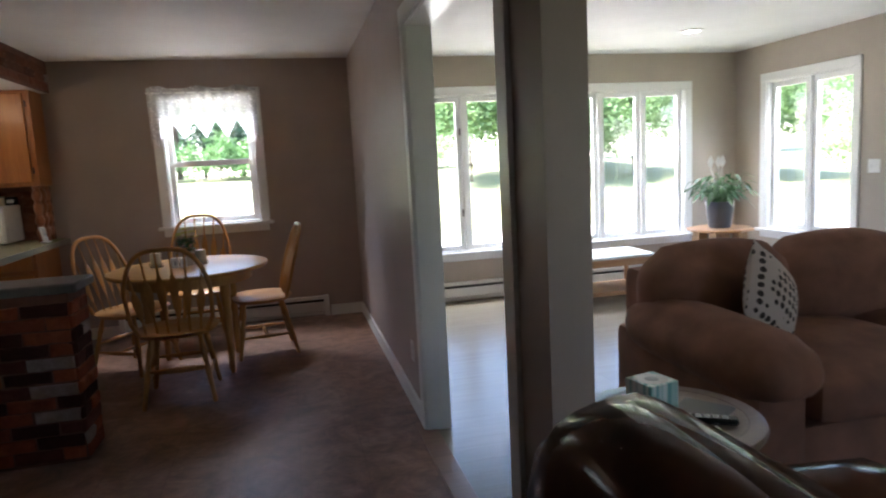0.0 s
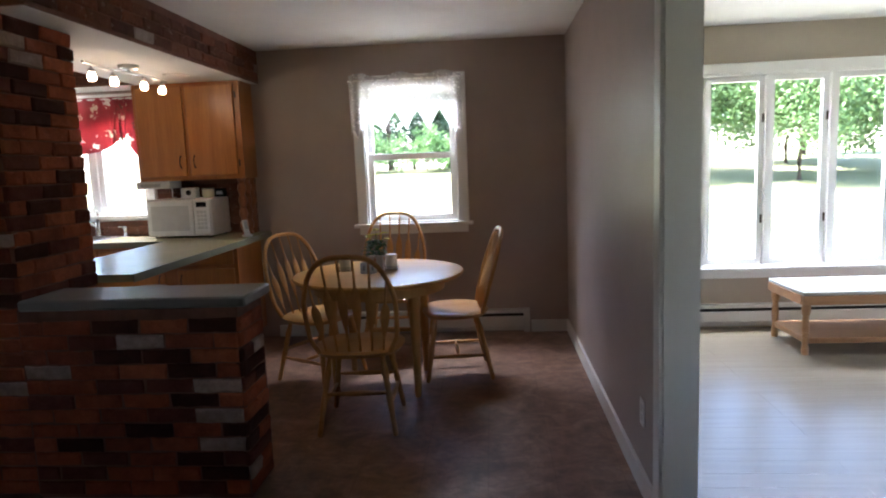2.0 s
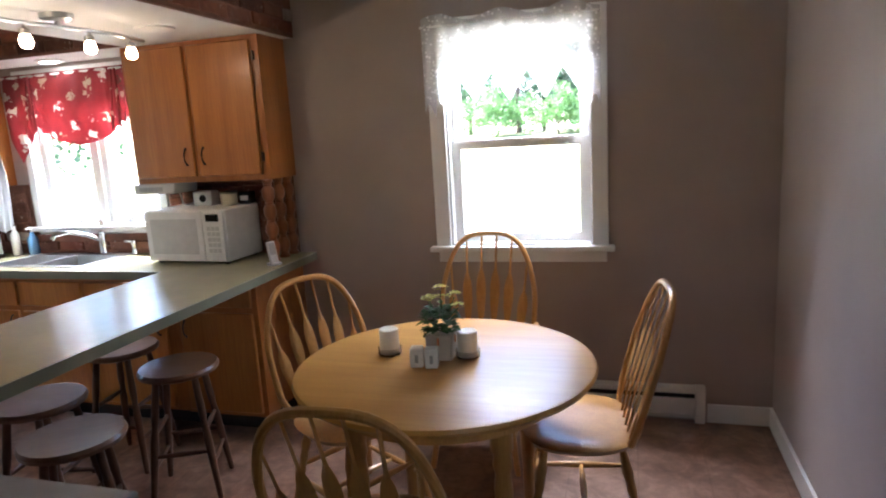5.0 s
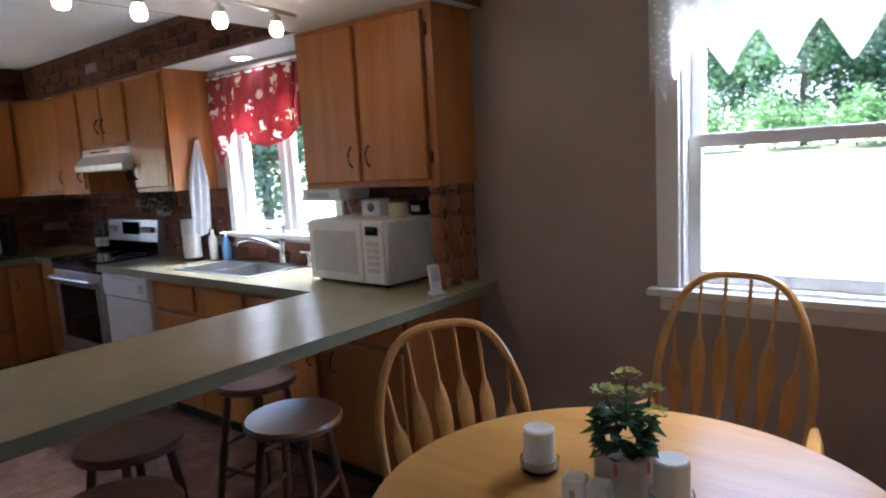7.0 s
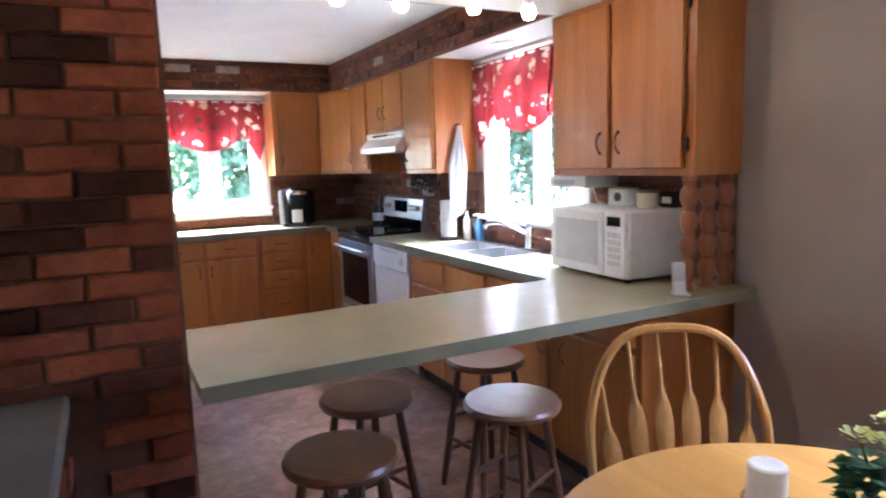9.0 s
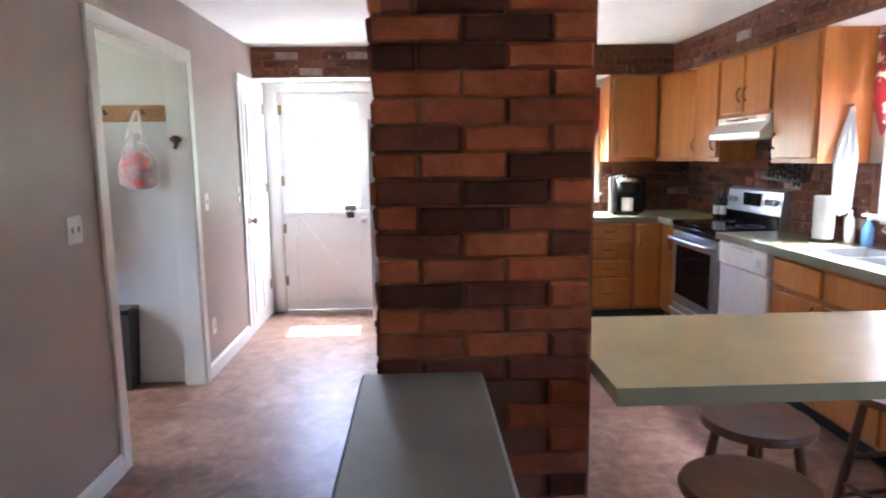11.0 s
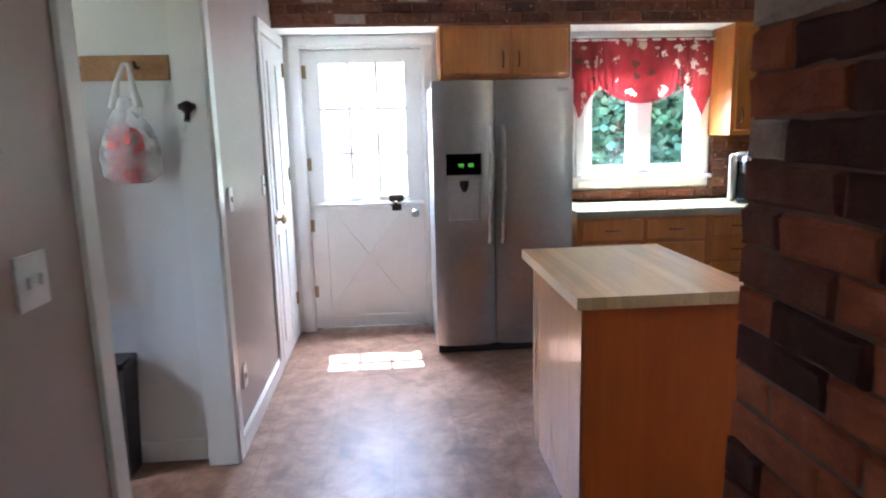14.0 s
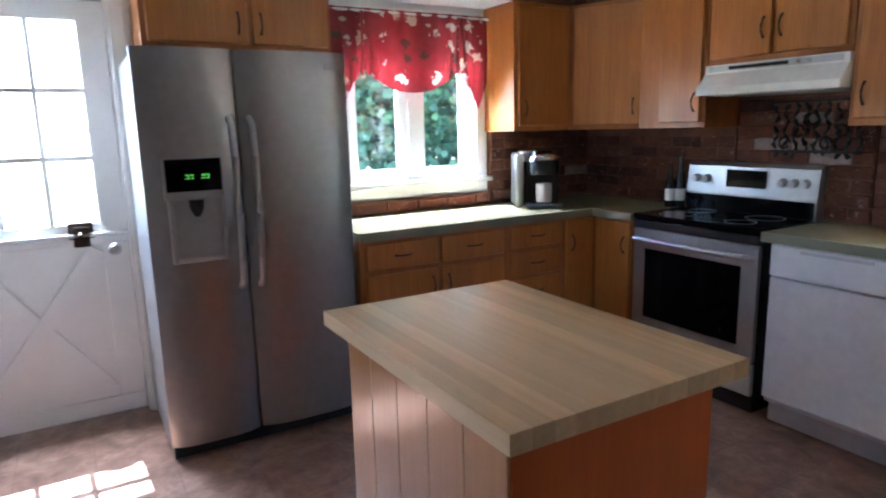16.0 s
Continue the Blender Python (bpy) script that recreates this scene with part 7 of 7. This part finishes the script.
def tree(kind, seed, h, r, m, label):
    """A tapered trunk with limbs and an uneven leafy crown."""
    t = thing("tree" if kind != "shrub" else "shrub", m, label, "tree" if kind != "shrub" else "shrub", "trees round the house")
    if kind == "conifer":
        me = crown_mesh("crown", seed, "conifer", FOL_B, h, r, 18000, 0.17)
        th_ = h * 0.95
    elif kind == "bushy":
        me = crown_mesh("crown", seed, "bushy", FOL_D, h, r, 20000, 0.13)
        th_ = h * 0.7
    elif kind == "shrub":
        me = crown_mesh("crown", seed, "broad", FOL_C, h, r, 3600, 0.13)
        th_ = h * 0.5
    else:
        me = crown_mesh("crown", seed, "broad", FOL_A, h, r, 17000, 0.15)
        th_ = h * 0.75
    cw = new("crown", me)
    cw.parent = t
    bm = B()
    rnd = random.Random(seed + 5)
    r0 = {"shrub": 0.04, "conifer": 0.011 * h, "bushy": 0.016 * h}.get(kind, 0.02 * h)
    sweep(bm, [(rnd.uniform(-0.04, 0.04) * q, rnd.uniform(-0.04, 0.04) * q, th_ * q / 6 - 0.02) for q in range(7)], [r0 * (1 - 0.14 * q) for q in range(7)], 10)
    for q in range(7 if kind == "broad" else 3):
        a = rnd.uniform(0, 6.283)
        z = th_ * rnd.uniform(0.35, 0.9)
        e = Vector((math.cos(a), math.sin(a), 0.8)) * r * 0.6
        sweep(bm, [(0, 0, z), (e.x * 0.5, e.y * 0.5, z + e.z * 0.4), (e.x, e.y, z + e.z)], [r0 * 0.4, r0 * 0.25, r0 * 0.1], 7)
    part("trunk", bm, BARK, t)
    return t


ta = tree("broad", 1, 10.5, 4.2, pose(-5.5, 38, land(38)), "leafy green tree beyond the lawn")
tb_ = tree("broad", 2, 8.5, 3.6, pose(5.5, 37, land(37)), "leafy green tree beyond the lawn")
tc_ = tree("conifer", 3, 11.0, 2.6, pose(-2.2, 40, land(40)), "dark green conifer beyond the lawn")
tw_ = tree("bushy", 9, 6.2, 3.3, pose(8.2, 26.5, land(26.5)), "bushy green tree at the edge of the lawn")
ts_ = tree("shrub", 4, 2.2, 1.9, pose(-2.9, 33.5, land(33.5)), "bright green shrub at the edge of the lawn")
for x, y, rz, o in ((-11, 40, 50, ta), (-17, 36, 140, tb_), (-23, 42, 10, ta), (1.8, 41, 80, ta), (11, 39, 200, ta), (17, 36, 300, tb_), (24, 40, 30, ta), (29, 33, 77, tb_), (34, 26, 122, ta),
                    (36, 17, 15, tb_), (40, 8, 60, ta), (33, 12, 240, tb_), (38, 0, 10, ta),
                    (-15, 7.4, 33, tb_), (-19, 8.5, 93, ta), (-16, 10.5, 310, ta), (-23, 12, 180, ta), (-15.5, 14.5, 250, tb_), (-25, 8.6, 280, tb_)):
    copy_thing(o, pose(x, y, land(y), 0, 0, rz))
for x, y, rz in ((-4.6, 42, 70), (0.2, 38, 20), (3.2, 39, 160), (-8.5, 39, 200), (7.7, 42, 100), (-18.5, 8.2, 45), (-18.5, 11.5, 10), (-14.6, 6.9, 20), (-14.2, 9.6, 170), (-14.6, 12.4, 33), (-16.5, 5.6, 70), (-17, 14.5, 140), (-15.6, 8.3, 250)):
    copy_thing(tc_, pose(x, y, land(y), 0, 0, rz))
for x, y, rz in ((-0.8, 34, 60), (1.9, 33.2, 130), (-6.0, 34.2, 200), (4.6, 34.4, 15), (-9.2, 34, 290), (7.6, 34, 99)):
    copy_thing(ts_, pose(x, y, land(y), 0, 0, rz))
for x, y, rz in ((11.8, 25, 40), (15.5, 25.5, 130), (19.5, 22.5, 220), (22, 18, 300), (23.5, 13, 15), (24, 8.5, 100), (23, 4, 190), (13.5, 30, 75)):
    copy_thing(tw_, pose(x, y, land(y), 0, 0, rz))


# ---- laminate planks of the sunroom ----
rnd = random.Random(8)
pm = {}
for L in (0.9, 1.2, 1.45):
    bm = B()
    bx(bm, 0, 0, -0.011, L - 0.0006, 0.1245, -0.0005, 0.0003)
    pm[L] = mesh_of("plank", bm, LAMINATE)
y = -1.2
while y < YW - 0.12:
    x = XR + 0.03
    while x < 5.0:
        L = rnd.choice((0.9, 1.2, 1.45))
        if x + L > 5.12:
            break
        ob = new("plank", pm[L])
        ob.parent = sunfloor
        ob.location = (x, y, 0)
        x += L
    y += 0.125

# ---- bricks ----
BL, BH, BD = 0.199, 0.0635, 0.028


def brick_set(mat, seed):
    """Five whole and five half bricks, each chipped and wavy in its own way."""
    sets = {}
    for frac in (1.0, 0.5):
        sets[frac] = []
        for v in range(5):
            rr = random.Random(seed + v)
            bm = B()
            bx(bm, 0.0025, -BD, 0.0015, BL * frac - 0.0025, 0.004, BH - 0.0015)
            es = [e for e in bm.edges if all(q.co.y < -BD + 0.001 for q in e.verts)]
            long_e = [e for e in es if abs(e.verts[0].co.x - e.verts[1].co.x) > 0.05]
            bmesh.ops.subdivide_edges(bm, edges=long_e, cuts=3 if frac == 1.0 else 1)
            es = [e for e in bm.edges if all(q.co.y < -BD + 0.001 for q in e.verts) and len(e.link_faces) == 2 and e.calc_face_angle(0) > 0.5]
            bmesh.ops.bevel(bm, geom=es, offset=0.006, segments=1, affect='EDGES')
            for q in bm.verts:
                if q.co.y < -0.001:
                    q.co += Vector((rr.uniform(-0.0032, 0.0032), rr.uniform(-0.005, 0.003), rr.uniform(-0.0032, 0.0028)))
            sets[frac].append(mesh_of("brick", bm, mat))
    return sets


RED_SET, DARKER_SET = brick_set(BRICK, 40), brick_set(BRICK_DARKER, 70)


def bricks(parent, origin, rz, width, z0, z1, seed, skip=None, proud=0.0, kit=RED_SET):
    """Lays running-bond bricks on an upright face that starts at origin and runs along its own x for width."""
    rnd = random.Random(seed)
    base = pose(origin[0], origin[1], 0, 0, 0, rz)
    pitch, cl = 0.0665, 0.202
    rows = int((z1 - z0) / pitch)
    lift = ((z1 - z0) - rows * pitch + 0.0095) / 2
    bed = B()
    bx(bed, 0.003, -0.0215, z0 + 0.002, width - 0.003, 0.004, z1 - 0.002)
    bed_ob = part("mortar_bed", bed, MORTAR, parent, smooth=False)
    bed_ob.matrix_basis = base @ Matrix.Translation((0, -proud, 0)) if not skip else base @ Matrix.Translation((0, 0.008, 0))
    for j in range(rows):
        z = z0 + lift * 0.5 + j * pitch
        x = 0.0
        if j % 2:
            cells = [('h', 0.0)]
            x = cl / 2
        else:
            cells = []
        while x + cl * 0.5 <= width + 0.004:
            if x + cl <= width + 0.008:
                cells.append(('f', x))
                x += cl
            else:
                cells.append(('h', x))
                x += cl / 2
        spare = width - x
        for kind, cx in cells:
            if skip and skip(cx, z):
                continue
            sc = 1.0 + max(0, spare) / max(width, 0.1)
            ob = new("brick", rnd.choice(kit[1.0 if kind == 'f' else 0.5]))
            ob.parent = parent
            ob.matrix_basis = base @ Matrix.Translation((cx * sc, -proud + rnd.uniform(-0.007, 0.004), z + rnd.uniform(-0.0015, 0.0015))) @ Matrix.Diagonal((sc, 1, 1, 1))


# column: hall side, dining side; half wall: hall side and end
bricks(column, (-2.41, 2.765), 0, 0.70, 0.0, SOF, 1)
bricks(column, (-1.735, 2.74), 90, 0.56, 0.0, SOF, 2, lambda x, z: z < 0.84 and x < 0.23)
bricks(half_wall, (-1.71, 2.738), 0, 0.985, 0.0, 0.858, 3)
bricks(half_wall, (-0.75, 2.712), 90, 0.285, 0.0, 0.858, 4)
bricks(half_wall, (-0.745, 2.969), 180, 0.95, 0.0, 0.858, 6)
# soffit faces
bricks(soffit_pen, (-1.555, 2.745), 90, YW - 2.745, SOF, CZ, 5, kit=DARKER_SET)
bricks(soffit_pen, (-2.42, 2.77), 0, 0.88, SOF, CZ, 16, kit=DARKER_SET)
bricks(soffit_n, (XF + 0.30, 5.135), 0, 3.40, SOF, CZ, 7, kit=DARKER_SET)
bricks(soffit_w, (XF + 0.295, YH), 90, 3.68, SOF, CZ, 8, kit=DARKER_SET)
bricks(soffit_pen, (-2.415, YW - 0.3), -90, YW - 0.3 - 2.765, SOF, CZ, 9, kit=DARKER_SET)
# backsplash
bm = B()
bx(bm, XF + 0.02, YW - 0.012, 0.917, -1.62, YW - 0.001, 1.06)
bx(bm, XF + 0.02, YW - 0.012, 1.06, -3.60, YW - 0.001, 1.384)
bx(bm, -2.48, YW - 0.012, 1.06, -1.62, YW - 0.001, 1.374)
bs1 = struct("backsplash_north", bm, MORTAR, "red brick backsplash behind range and sink", "backsplash")
bricks(bs1, (-4.90, YW - 0.008), 0, 0.72, 0.92, 1.545, 10, None, kit=DARKER_SET)
bricks(bs1, (XF + 0.03, YW - 0.008), 0, 1.19, 0.92, 1.38, 17, kit=DARKER_SET)
bricks(bs1, (-4.175, YW - 0.008), 0, 0.565, 0.92, 1.38, 18, kit=DARKER_SET)
bricks(bs1, (-3.60, YW - 0.008), 0, 1.98, 0.92, 1.05, 12, kit=DARKER_SET)
bricks(bs1, (-2.47, YW - 0.008), 0, 0.85, 1.055, 1.37, 13, kit=DARKER_SET)
bm = B()
bx(bm, XF + 0.001, 3.38, 0.917, XF + 0.012, 4.56, 1.0)
bx(bm, XF + 0.001, 4.56, 0.917, XF + 0.012, YW - 0.02, 1.384)
bs2 = struct("backsplash_west", bm, MORTAR, "red brick backsplash in the far corner", "backsplash")
bricks(bs2, (XF + 0.008, 3.38), 90, 1.17, 0.92, 1.0, 14, kit=DARKER_SET)
bricks(bs2, (XF + 0.008, 4.57), 90, 0.84, 0.92, 1.38, 15, kit=DARKER_SET)
